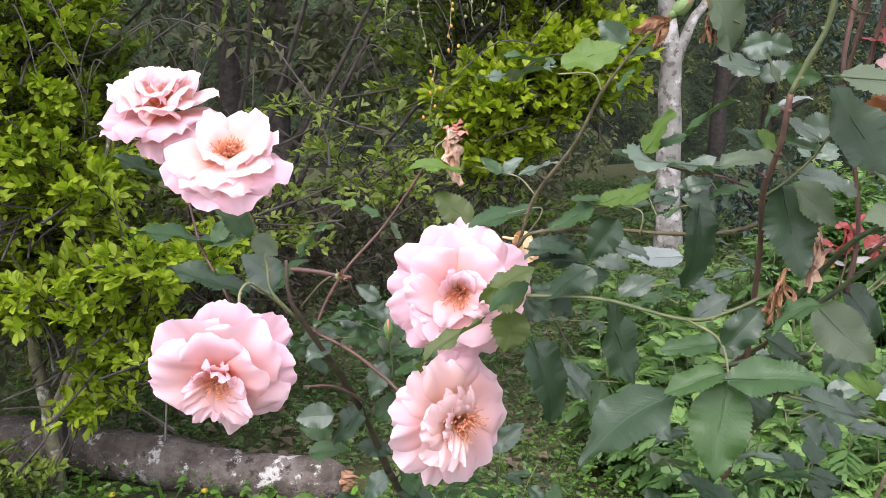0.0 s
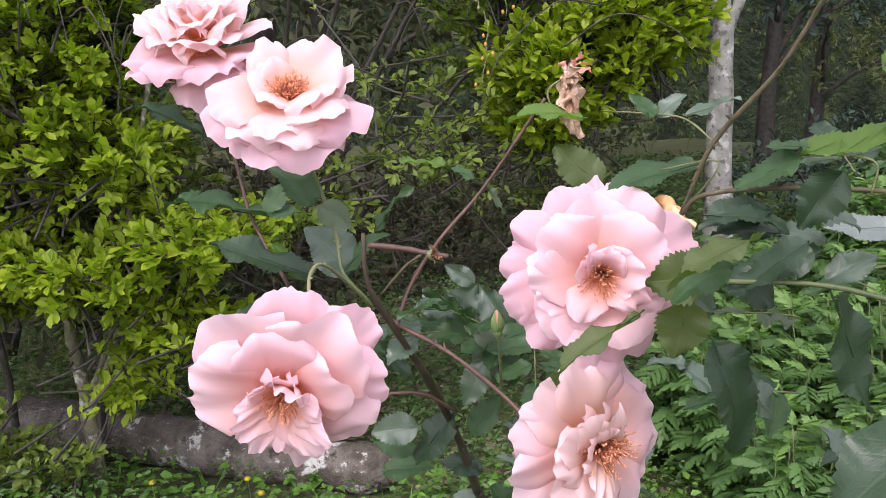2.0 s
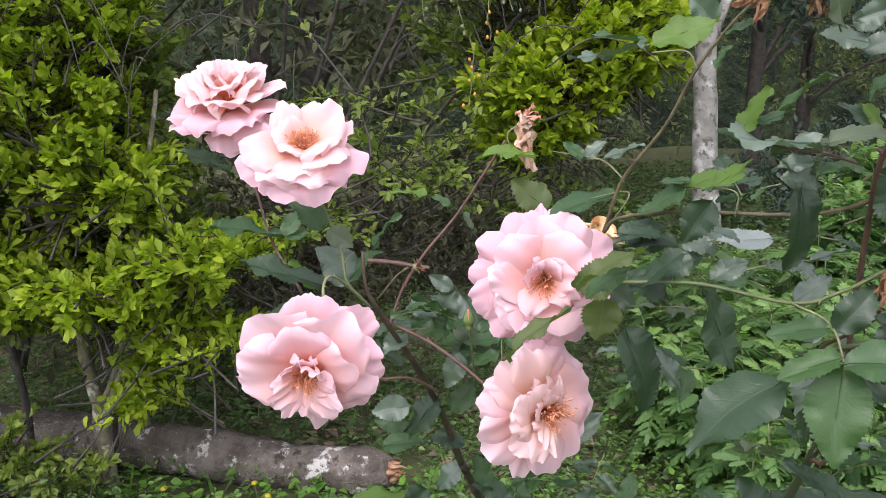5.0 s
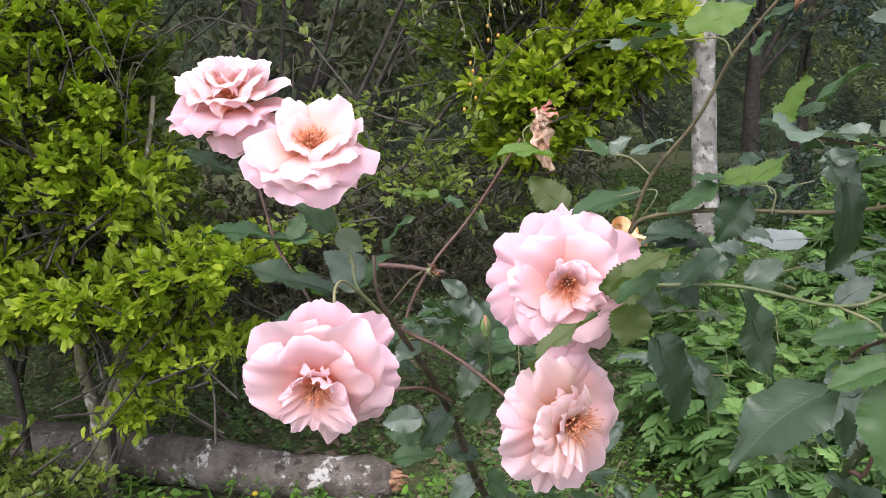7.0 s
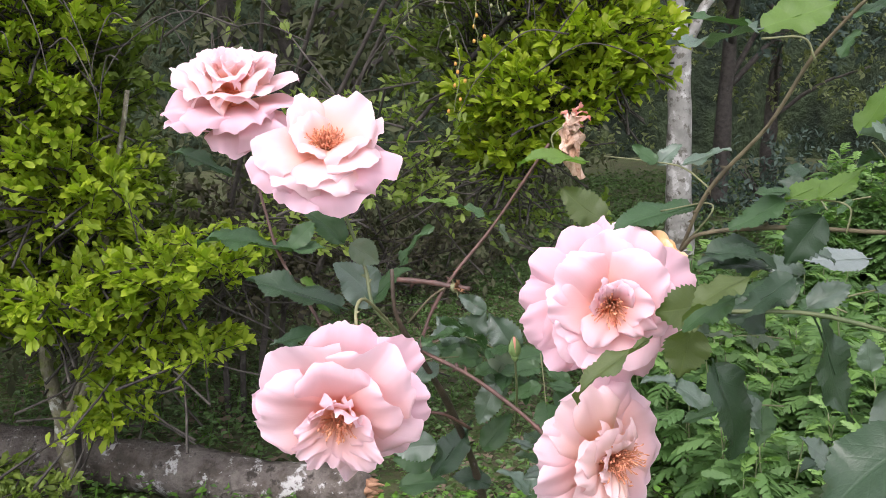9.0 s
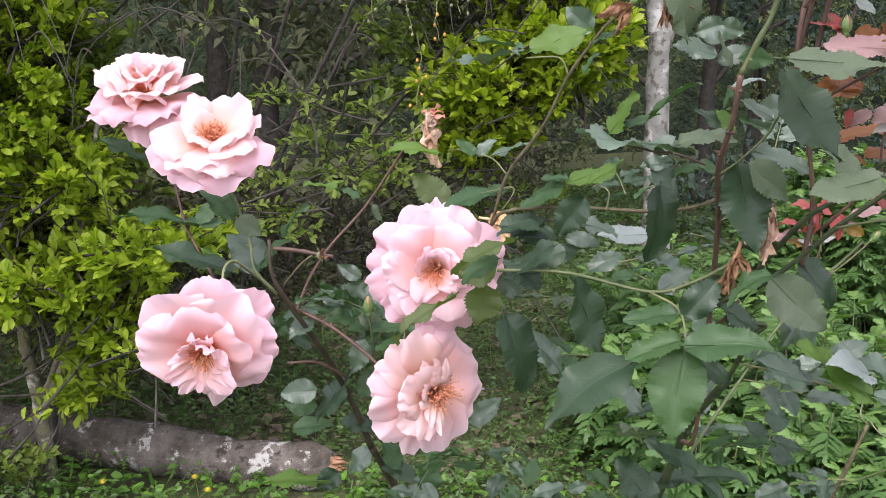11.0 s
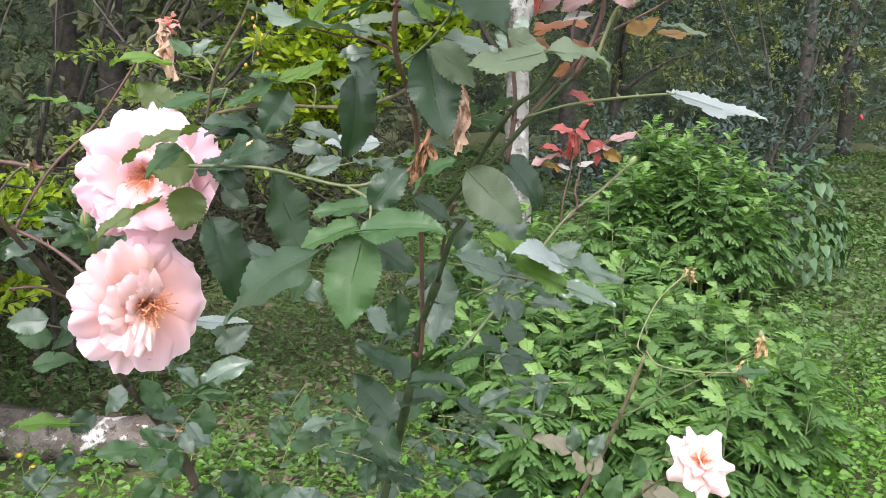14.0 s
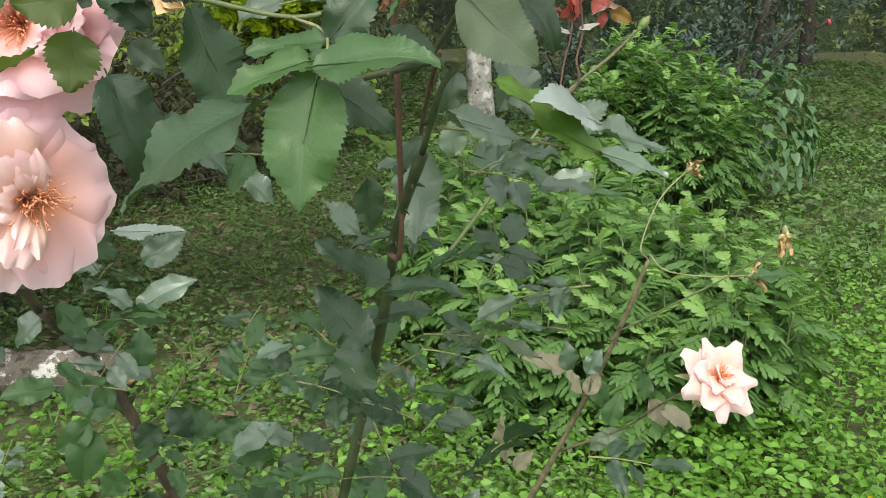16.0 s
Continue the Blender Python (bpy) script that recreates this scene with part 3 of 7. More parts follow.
FULL = [(86, .54, .28, 80, 90, .1, 0), (112, .52, .4, 74, 88, .15, 5), (144, .54, .38, 76, 90, .15, 5), (172, .54, .36, 76, 90, .15, 8), (199, .54, .36, 76, 90, .15, 8), (223, .54, .36, 76, 90, .15, 8), (255, .53, .38, 76, 92, .15, 5), (285, .54, .4, 78, 94, .15, 5), (335, .46, .34, 74, 88, .15, 8), (3, .5, .36, 72, 86, .15, 8), (26, .54, .42, 72, 86, .18, 8), (66, .5, .42, 66, 82, .2, 5),
        (95, .46, .4, 56, 74, .25, 5), (228, .46, .4, 60, 78, .2, 15), (248, .45, .38, 62, 80, .2, 15), (206, .4, .32, 56, 74, .2, 15), (146, .46, .42, 50, 68, .25, 18), (176, .44, .34, 50, 68, .22, 15), (290, .42, .4, 64, 80, .15, 15), (330, .38, .34, 60, 76, .2, 20), (10, .41, .34, 54, 70, .2, 18), (40, .44, .42, 44, 62, .28, 15)]
FULL_HEART = [(18, .3, .24, 22, 34, .4, 95), (152, .3, .22, 34, 22, .4, -60), (318, .34, .2, 40, 58, .3, 85), (60, .26, .2, 14, 20, .5, 80), (352, .31, .26, 34, 52, .3, 35), (85, .24, .2, 10, 16, .4, 70), (120, .24, .18, 12, 20, .4, 60), (240, .3, .22, 56, 80, .1, 30)]
SIDED = [(78, .52, .42, 76, 88, .12, 5), (46, .5, .54, 76, 88, .1, 5), (10, .47, .58, 76, 86, .1, 0), (332, .5, .56, 76, 88, .1, 5), (302, .54, .46, 76, 90, .12, 5), (276, .56, .38, 76, 90, .12, 5), (250, .57, .36, 76, 90, .15, 5), (218, .56, .38, 76, 90, .15, 8), (192, .56, .36, 76, 90, .15, 8), (165, .56, .38, 76, 90, .15, 8), (136, .54, .38, 76, 90, .15, 5), (108, .53, .34, 76, 90, .15, 5),
         (215, .46, .36, 52, 70, .25, 20), (186, .44, .34, 48, 66, .28, 25), (152, .45, .36, 44, 62, .3, 25), (122, .42, .3, 42, 60, .28, 20), (244, .44, .28, 54, 72, .25, 15), (96, .38, .22, 36, 54, .25, 10)]
SIDED_HEART = [(160, .3, .2, 26, 40, .35, 35), (108, .3, .15, 22, 36, .3, 20), (190, .28, .16, 28, 42, .3, 25), (236, .34, .13, 40, 58, .25, 10), (262, .36, .11, 48, 64, .25, 10), (80, .26, .12, 24, 36, .3, 15)]
SMALL = [(138, .58, .44, 70, 82, .15, 15), (98, .56, .34, 62, 74, .2, 10), (48, .6, .44, 64, 76, .18, 10), (352, .58, .42, 74, 86, .18, 15), (305, .62, .46, 74, 88, .18, 15), (200, .6, .44, 74, 88, .2, 10), (262, .62, .36, 76, 92, .15, 10), (232, .56, .34, 66, 80, .22, 25), (165, .46, .34, 52, 66, .28, 25), (122, .44, .3, 44, 58, .28, 20), (285, .5, .3, 54, 72, .22, 35), (225, .42, .28, 46, 64, .28, 35), (330, .4, .3, 46, 62, .25, 25),
         (195, .3, .3, 16, 20, .5, 10), (300, .26, .26, 12, 14, .5, 5), (20, .22, .18, 16, 26, .4, 10)]


def wilted(bush, at, way, size, material, label, seed, hip=True, strips=11, broad=1.0, spread=0.5):
    """A spent bloom: crumpled petals or brown fibres hanging from a hip with bent-back sepals."""
    r = np.random.default_rng(seed)
    w = np.array(way, float) / np.linalg.norm(way)
    at = np.array(at, float) - np.array(bush.location)
    k = 1.0 if hip else 0.4
    v, f = tube(np.array([at - w * size * 0.25, at - w * size * 0.1, at + w * size * 0.05, at + w * size * 0.15]), [0.001, 0.003 * k, 0.0034 * k, 0.0015], 8)
    head = child("spent_flower", mesh("spent_flower", v, f, CANE_PALE if hip else material), bush, label)
    for q in range(strips):
        d = w + r.normal(size=3) * spread + np.array([0, 0, -0.3])
        d /= np.linalg.norm(d)
        s = np.cross(d, r.normal(size=3))
        s /= np.linalg.norm(s)
        nrm = np.cross(s, d)
        verts, faces = [], []
        ln, wd = size * r.uniform(0.45, 1.05), size * r.uniform(0.05, 0.16) * broad
        ph, tw = r.uniform(0, 6.28), r.uniform(-1.6, 1.6)
        for i in range(11):
            u = i / 10
            c, sn = math.cos(tw * u), math.sin(tw * u)
            mid = at + d * ln * u + nrm * size * 0.07 * math.sin(u * 7 + ph) + s * size * 0.05 * math.sin(u * 5 + ph * 2) + np.array([0, 0, -0.12 * size * u * u])
            for j in range(5):
                e = j / 2 - 1
                a, b = e * wd * math.sin(0.45 + u * 2.3), wd * 0.55 * math.sin(e * 2.6 + u * 9 + ph) * (0.3 + u)
                verts.append(mid + s * (a * c - b * sn) + nrm * (a * sn + b * c) + r.normal(size=3) * size * 0.008)
        for i in range(10):
            for j in range(4):
                a = i * 5 + j
                faces.append((a, a + 5, a + 6, a + 1))
        child("petal", mesh("petal", verts, faces, material), head)
    if hip:
        sv, sf = sepals(at, w, size * 0.5, 115, r)
        child("calyx", mesh("calyx", sv, sf, CANE_PALE), head)
    return head


def sepals(at, w, length, bend, r):
    """Five narrow pointed sepals that spread from at, bent from the axis w by some degrees."""
    a = np.cross(w, [0.3, 0.9, 0.1])
    a /= np.linalg.norm(a)
    b = np.cross(w, a)
    sv, sf = [], []
    for k in range(5):
        t = k / 5 * 6.28 + r.uniform(-0.2, 0.2)
        d, s = a * math.cos(t) + b * math.sin(t), b * math.cos(t) - a * math.sin(t)
        o, n0 = at + d * 0.002, len(sv)
        for i, wd in enumerate((0.16, 0.2, 0.15, 0.08, 0.01)):
            ang = radians(bend * (0.3 + 0.7 * i / 4) * r.uniform(0.9, 1.1))
            o = o + (w * math.cos(ang) + d * math.sin(ang)) * length * 0.24
            sv += [o - s * wd * length, o + d * 0.0004, o + s * wd * length]
        sf += [q for i in range(4) for q in ((n0 + 3 * i, n0 + 3 * i + 1, n0 + 3 * i + 4, n0 + 3 * i + 3), (n0 + 3 * i + 1, n0 + 3 * i + 2, n0 + 3 * i + 5, n0 + 3 * i + 4))]
    return sv, sf


def rose_bud(bush, at, way, size, label, seed):
    """A closed bud: round hip, egg-shaped furled petals, upright sepals round them."""
    r = np.random.default_rng(seed)
    w = np.array(way, float) / np.linalg.norm(way)
    at = np.array(at, float) - np.array(bush.location)
    hip = [(-0.32, 0.07), (-0.22, 0.15), (-0.1, 0.2), (0.0, 0.19), (0.06, 0.15)]
    v, f = tube(np.array([at + w * size * u for u, _ in hip]), [size * q for _, q in hip], 14)
    bud = child("rose_bud", mesh("rose_bud", v, f, CANE_LIME), bush, label)
    core = [(0.0, 0.16), (0.15, 0.25), (0.35, 0.28), (0.6, 0.24), (0.85, 0.13), (1.0, 0.03)]
    v, f = tube(smooth_line([at + w * size * u for u, _ in core], 3), np.interp(np.linspace(0, 5, 16), range(6), [size * q for _, q in core]), 16, 0.04, seed)
    child("furled_petal", mesh("furled_petal", v, f, PETAL_DEEP), bud, "furled salmon pink petals")
    a = np.cross(w, [0.3, 0.9, 0.1])
    a /= np.linalg.norm(a)
    b = np.cross(w, a)
    for k in range(5):
        verts, faces = [], []
        for i in range(8):
            u = i / 7
            rad = size * float(np.interp(u * 1.05, [q for q, _ in core], [q for _, q in core])) * 1.1 + 0.0004
            half = 0.61 * (1 - u**2.6) + 0.02
            for j in range(5):
                t = k / 5 * 6.283 + half * (j / 2 - 1)
                verts.append(at + w * size * u * 1.08 + (a * math.cos(t) + b * math.sin(t)) * (rad + 0.04 * size * u * u))
        for i in range(7):
            for j in range(4):
                q = i * 5 + j
                faces.append((q, q + 5, q + 6, q + 1))
        child("sepal", mesh("sepal", verts, faces, CANE_LIME), bud)
    return bud


def leaf_cloud(points, ways, ups, sizes, width=0.5, fold=0.18, fine=True):
    """Many small leaves as one set of vertices and faces: eight corners and eight faces each, or five and four."""
    x = ways / (np.linalg.norm(ways, axis=1)[:, None] + 1e-9)
    y = np.cross(ups, x)
    y /= np.linalg.norm(y, axis=1)[:, None] + 1e-9
    z = np.cross(x, y)
    shape = np.array([(0, 0, 0), (0.35, -width * 0.32, fold * 0.5), (0.35, 0, 0), (0.35, width * 0.32, fold * 0.5), (0.74, -width * 0.46, fold * 0.3), (0.72, 0, -0.05), (0.74, width * 0.46, fold * 0.3), (1.0, 0, -0.12)])
    if not fine:
        shape = np.array([(0, 0, 0), (0.5, -width * 0.46, fold * 0.5), (0.45, 0, -0.02), (0.5, width * 0.46, fold * 0.5), (1.0, 0, -0.1)])
    v = points[:, None] + sizes[:, None, None] * (shape[None, :, :1] * x[:, None] + shape[None, :, 1:2] * y[:, None] + shape[None, :, 2:] * z[:, None])
    tris = np.array([(0, 2, 1), (0, 3, 2), (1, 2, 5), (1, 5, 4), (2, 3, 6), (2, 6, 5), (4, 5, 7), (5, 6, 7)])
    if not fine:
        tris = np.array([(0, 2, 1), (0, 3, 2), (1, 2, 4), (2, 3, 4)])
    f = (np.arange(len(points)) * len(shape))[:, None, None] + tris[None]
    uv = np.tile(np.array([(a[0], a[1] + 0.5) for a in shape]), (len(points), 1))
    return v.reshape(-1, 3), f.reshape(-1, 3), uv


def cloud_mesh(name, v, f, uv, material):
    me = bpy.data.meshes.new(name)
    me.vertices.add(len(v))
    me.vertices.foreach_set("co", np.asarray(v, dtype=np.float32).ravel())
    me.loops.add(len(f) * 3)
    me.loops.foreach_set("vertex_index", np.asarray(f, dtype=np.int32).ravel())
    me.polygons.add(len(f))
    me.polygons.foreach_set("loop_start", np.arange(len(f), dtype=np.int32) * 3)
    me.polygons.foreach_set("use_smooth", np.ones(len(f), dtype=bool))
    lay = me.uv_layers.new(name="uv")
    lay.data.foreach_set("uv", np.asarray(uv, dtype=np.float32)[np.asarray(f).ravel()].ravel())
    me.materials.append(material)
    me.update(calc_edges=True)
    me.validate()
    return me


def crown(name, parent, blobs, twigs, per_twig, size, material, seed, twig_len=0.14, hollow=0.55, up=0.5, width=0.5, droop=0.0, label="", twig_mat=None, tuft=0.1, fine=True):
    """Foliage of a shrub or tree: leafy twigs scattered through some rounded masses, denser towards their skins."""
    r = np.random.default_rng(seed)
    blobs = np.array(blobs, float)
    vol = blobs[:, 3] * blobs[:, 4] * blobs[:, 5]
    which = r.choice(len(blobs), twigs, p=vol / vol.sum())
    d = r.normal(size=(twigs, 3))
    d /= np.linalg.norm(d, axis=1)[:, None]
    rad = (hollow + (1 - hollow) * r.uniform(0, 1, twigs) ** 0.7) * r.normal(1, 0.09, twigs)
    c = blobs[which, :3] + d * rad[:, None] * blobs[which, 3:]
    out = d * 0.7 + r.normal(size=(twigs, 3)) * 0.55 + np.array([0, 0, up - droop])
    out /= np.linalg.norm(out, axis=1)[:, None]
    tl = twig_len * r.uniform(0.6, 1.4, twigs)
    n = twigs * per_twig
    tw = np.repeat(np.arange(twigs), per_twig)
    s = np.tile(np.linspace(tuft, 1, per_twig), twigs)
    pts = c[tw] + out[tw] * (tl[tw] * s)[:, None]
    side = np.cross(out[tw], r.normal(size=(n, 3)))
    side /= np.linalg.norm(side, axis=1)[:, None] + 1e-9
    ways = out[tw] * (0.55 + 0.6 * tuft) + side + np.array([0, 0, 0.1 - droop])
    ups = np.array([0, 0, 1.0]) + r.normal(size=(n, 3)) * 0.45 + d[tw] * 0.35
    keep = pts[:, 2] > 0.02
    pts, ways, ups = pts[keep], ways[keep], ups[keep]
    v, f, uv = leaf_cloud(pts, ways, ups, size * r.uniform(0.6, 1.25, len(pts)), width, fine=fine)
    ob = child(name, cloud_mesh(name, v, f, uv, material), parent, label)
    if twig_mat:
        verts, faces = [], []
        for k in range(0, twigs, 2):
            if c[k, 2] < 0.05:
                continue
            line = np.array([c[k] - out[k] * tl[k] * 0.8, c[k], c[k] + out[k] * tl[k]])
            tv, tf = tube(line, [0.003, 0.002, 0.001], 4, caps=False)
            b = len(verts)
            verts += tv
            faces += [tuple(i + b for i in q) for q in tf]
        tagged(child("twig_tangle", mesh("twig_tangle", verts, faces, twig_mat), parent), kind="stuff")
    return ob


def spray_crown(name, parent, blobs, sprays, size, material, seed, reach=0.3, nodes=12, rise=0.2, flat=0.6, per=3, twig_mat=None, label="", width=0.5):
    """Foliage in sprays: thin side branches that leave some rounded masses, with leaves in small tufts along them and a rosette at the end."""
    r = np.random.default_rng(seed)
    blobs = np.array(blobs, float)
    vol = (blobs[:, 3] * blobs[:, 4] * blobs[:, 5]) ** 0.8
    which = r.choice(len(blobs), sprays, p=vol / vol.sum())
    d = r.normal(size=(sprays, 3))
    d[:, 2] *= flat
    d /= np.linalg.norm(d, axis=1)[:, None]
    out = d * np.array([1, 1, 0.7]) + r.normal(size=(sprays, 3)) * 0.3 + np.array([0, -0.2, rise])
    out /= np.linalg.norm(out, axis=1)[:, None]
    ln = reach * r.uniform(0.5, 1.35, sprays)
    tip = blobs[which, :3] + d * (r.uniform(0.45, 1.05, sprays) ** 0.6)[:, None] * blobs[which, 3:]
    root = tip - out * ln[:, None]
    bow = r.normal(size=(sprays, 3)) * 0.06 * ln[:, None] + np.array([0, 0, 0.05]) * ln[:, None]
    t = np.concatenate([np.linspace(0.15, 0.93, nodes), [1.0, 1.0]])
    node = root[:, None] + (tip - root)[:, None] * t[None, :, None] + bow[:, None] * np.sin(t * 3.14)[None, :, None]
    k = len(t) * per
    pts = np.repeat(node, per, axis=1).reshape(-1, 3) + r.normal(size=(sprays * k, 3)) * size * 0.12
    along = np.repeat(out, k, axis=0)
    side = np.cross(along, r.normal(size=(sprays * k, 3)))
    side /= np.linalg.norm(side, axis=1)[:, None] + 1e-9
    ways = along * r.uniform(0.5, 1.2, len(pts))[:, None] + side * r.uniform(0.5, 1.1, len(pts))[:, None] + np.array([0, -0.1, 0.35])
    ups = np.array([0, -0.35, 1.0]) + r.normal(size=(len(pts), 3)) * 0.4
    grow = np.tile(np.repeat(0.75 + 0.35 * t, per), sprays)
    keep = (pts[:, 2] > 0.03) & (r.uniform(size=len(pts)) < 0.88)
    v, f, uv = leaf_cloud(pts[keep], ways[keep], ups[keep], (size * grow * r.uniform(0.6, 1.2, len(pts)))[keep], width)
    ob = child(name, cloud_mesh(name, v, f, uv, material), parent, label)
    if twig_mat:
        verts, faces = [], []
        for q in range(sprays):
            if root[q, 2] < 0.05:
                continue
            line = np.array([root[q] - out[q] * ln[q] * 0.4, root[q], node[q, nodes // 2], tip[q]])
            tv, tf = tube(line, [0.0042, 0.0034, 0.0022, 0.001], 4, caps=False)
            b = len(verts)
            verts += tv
            faces += [tuple(i + b for i in p) for p in tf]
        tagged(child("twig_tangle", mesh("twig_tangle", verts, faces, twig_mat), parent), kind="stuff")
    return ob


def branch(parent, points, r0, r1, material, name="branch", sides=10, seed=0, knots=0.12):
    line = smooth_line(points, 7)
    r = np.random.default_rng(seed + 5)
    line[1:-1] += r.normal(size=(len(line) - 2, 3)) * r0 * knots
    t = np.linspace(0, 1, len(line))
    v, f = tube(line, r0 + (r1 - r0) * t, sides, min(0.1, knots), seed)
    return child(name, mesh(name, v, f, material), parent)

# ---- ground and distance ----
def ground_height(x, y):
    return 0.035 * math.sin(x * 1.7 + 0.4) * math.cos(y * 1.3) + 0.02 * math.sin(x * 4.1 + y * 3.3) - 0.03


def build_ground():
    xs = np.concatenate([[-250, -60, -20, -9], np.linspace(-5, 8, 66), [13, 25, 70, 250]])
    ys = np.concatenate([[-250, -60, -15, -5, -2], np.linspace(-0.5, 11, 58), [14, 20, 40, 90, 250]])
    verts = [(x, y, ground_height(x, y) if -5 <= x <= 8 and -0.5 <= y <= 11 else -0.03) for y in ys for x in xs]
    n = len(xs)
    faces = [(j * n + i, j * n + i + 1, (j + 1) * n + i + 1, (j + 1) * n + i) for j in range(len(ys) - 1) for i in range(n - 1)]
    return tagged(new("ground", mesh("ground", verts, faces, SOIL)), "dark moist garden soil under weeds and grass", "ground", kind="structure")


ground = build_ground()


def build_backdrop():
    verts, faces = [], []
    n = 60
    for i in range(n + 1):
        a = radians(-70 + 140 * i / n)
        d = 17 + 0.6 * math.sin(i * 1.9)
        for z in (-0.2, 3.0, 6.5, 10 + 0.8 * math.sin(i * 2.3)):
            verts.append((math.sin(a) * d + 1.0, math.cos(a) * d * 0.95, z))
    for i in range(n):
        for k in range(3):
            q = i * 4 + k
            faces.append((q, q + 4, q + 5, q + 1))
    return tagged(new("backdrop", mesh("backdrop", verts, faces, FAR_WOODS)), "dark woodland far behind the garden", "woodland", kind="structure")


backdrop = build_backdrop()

# ---- woodland trees behind ----
def forest_tree(x, y, h, spread, seed, material, low=0.4, twigs=700, label="tall tree with dense dark green foliage"):
    r = np.random.default_rng(seed)
    tree = thing("forest_tree", label, "tree", (x, y, 0), "woodland trees")
    lean = r.uniform(-0.3, 0.3, 2)
    trunk_pts = [(0, 0, -0.1), (lean[0] * 0.3, lean[1] * 0.3, h * 0.3), (lean[0], lean[1], h * 0.8)]
    branch(tree, trunk_pts, 0.05 + 0.009 * h, 0.025, BARK_DARK, "trunk", 9, seed)
    blobs = []
    for k in range(9):
        t = k / 8 * 2 * math.pi + r.uniform(-0.3, 0.3)
        z = low + (h - low) * r.uniform(0.05, 0.95)
        d = spread * r.uniform(0.25, 0.7)
        c = (math.cos(t) * d, math.sin(t) * d, z)
        blobs.append((*c, spread * r.uniform(0.35, 0.55), spread * r.uniform(0.35, 0.55), h * r.uniform(0.12, 0.2)))
        if k % 2 == 0:
            branch(tree, [(lean[0] * 0.3, lean[1] * 0.3, z * 0.6), (c[0] * 0.5, c[1] * 0.5, z * 0.85), c], 0.035, 0.01, BARK_DARK, "limb", 6, seed + k)
    crown("crown", tree, blobs, twigs, 15, 0.085, material, seed, 0.38, 0.4, 0.25, fine=False)
    return tree


# first three: upper crowns, out of view, made tall and wide to block sky light
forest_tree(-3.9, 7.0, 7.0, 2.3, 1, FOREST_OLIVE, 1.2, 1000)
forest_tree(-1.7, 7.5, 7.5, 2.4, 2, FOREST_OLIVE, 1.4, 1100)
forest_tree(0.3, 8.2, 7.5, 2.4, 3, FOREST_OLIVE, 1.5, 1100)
forest_tree(2.9, 9.4, 6.0, 1.9, 4, FOREST_HAZY, 1.7, 480)
forest_tree(5.2, 8.6, 5.5, 1.9, 5, FOREST_HAZY, 1.9, 420)
forest_tree(7.3, 8.0, 5.5, 1.9, 6, FOREST_HAZY, 1.8, 420)
forest_tree(9.2, 6.8, 5.0, 1.9, 7, FOREST_HAZY, 0.3)
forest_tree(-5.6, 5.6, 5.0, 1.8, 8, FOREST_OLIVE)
forest_tree(4.2, 11.5, 6.0, 2.0, 9, FOREST_LIT, 0.3, 500, "tree in a clearing, its leaves coloured pale as if lit")
forest_tree(1.4, 11.5, 6.0, 2.0, 10, FOREST_LIT, 0.3, 500, "tree in a clearing, its leaves coloured pale as if lit")
forest_tree(7.6, 11.5, 6.0, 2.0, 11, FOREST_LIT, 0.3, 500, "tree in a clearing, its leaves coloured pale as if lit")
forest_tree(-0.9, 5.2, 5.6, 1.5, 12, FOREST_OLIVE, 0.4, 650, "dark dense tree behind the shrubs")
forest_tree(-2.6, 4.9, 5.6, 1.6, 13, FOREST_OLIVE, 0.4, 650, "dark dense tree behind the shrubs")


def dark_shrub(x, y, w, h, seed, reds=0, material=None, twigs=420, label="dark green dense shrub in the shade"):
    r = np.random.default_rng(seed)
    s = thing("dark_shrub", label, "shrub", (x, y, 0), "shade shrubs")
    for k in range(5):
        a, d = r.uniform(0, 6.28), w * r.uniform(0.3, 0.7)
        branch(s, [(0, 0, -0.05), (math.cos(a) * d * 0.4, math.sin(a) * d * 0.4, h * 0.4), (math.cos(a) * d, math.sin(a) * d, h * 0.8)], 0.02, 0.006, BARK_DARK, "stem", 6, seed + k)
    blobs = [(r.uniform(-0.5, 0.5) * w, r.uniform(-0.4, 0.4) * w, h * r.uniform(0.25, 0.8), w * 0.5, w * 0.45, h * 0.28) for _ in range(7)]
    crown("crown", s, blobs, twigs, 9, 0.06, material or FOREST_HAZY, seed, 0.18, 0.45, 0.3, fine=False)
    for k in range(reds):
        b = blobs[k % len(blobs)]
        at = np.array([b[0] + r.uniform(-0.6, 0.6) * b[3], b[1] - b[4] * 0.95, b[2] + r.uniform(-0.7, 0.8) * b[5]])
        v, f = tube(np.array([at, at + [0, -0.01, -0.012], at + [0.004, -0.014, -0.03], at + [0.004, -0.016, -0.045]]), [0.002, 0.008, 0.012, 0.004], 7, 0.3, k)
        child("red_flower", mesh("red_flower", v, f, FLOWER_RED), s, "small red drooping flower")
    return s


dark_shrub(5.3, 6.6, 1.5, 2.5, 21, 2, twigs=150)
dark_shrub(4.1, 6.9, 1.1, 2.5, 22, 2, twigs=150)
dark_shrub(6.8, 5.6, 1.4, 2.4, 23, 1, twigs=170)
dark_shrub(2.7, 7.2, 0.8, 0.75, 24, 0, twigs=250)
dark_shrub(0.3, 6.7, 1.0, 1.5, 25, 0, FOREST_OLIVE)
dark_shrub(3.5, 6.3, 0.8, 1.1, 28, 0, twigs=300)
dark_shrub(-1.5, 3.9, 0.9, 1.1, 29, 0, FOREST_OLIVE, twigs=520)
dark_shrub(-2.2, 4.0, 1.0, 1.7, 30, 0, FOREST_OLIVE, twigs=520)
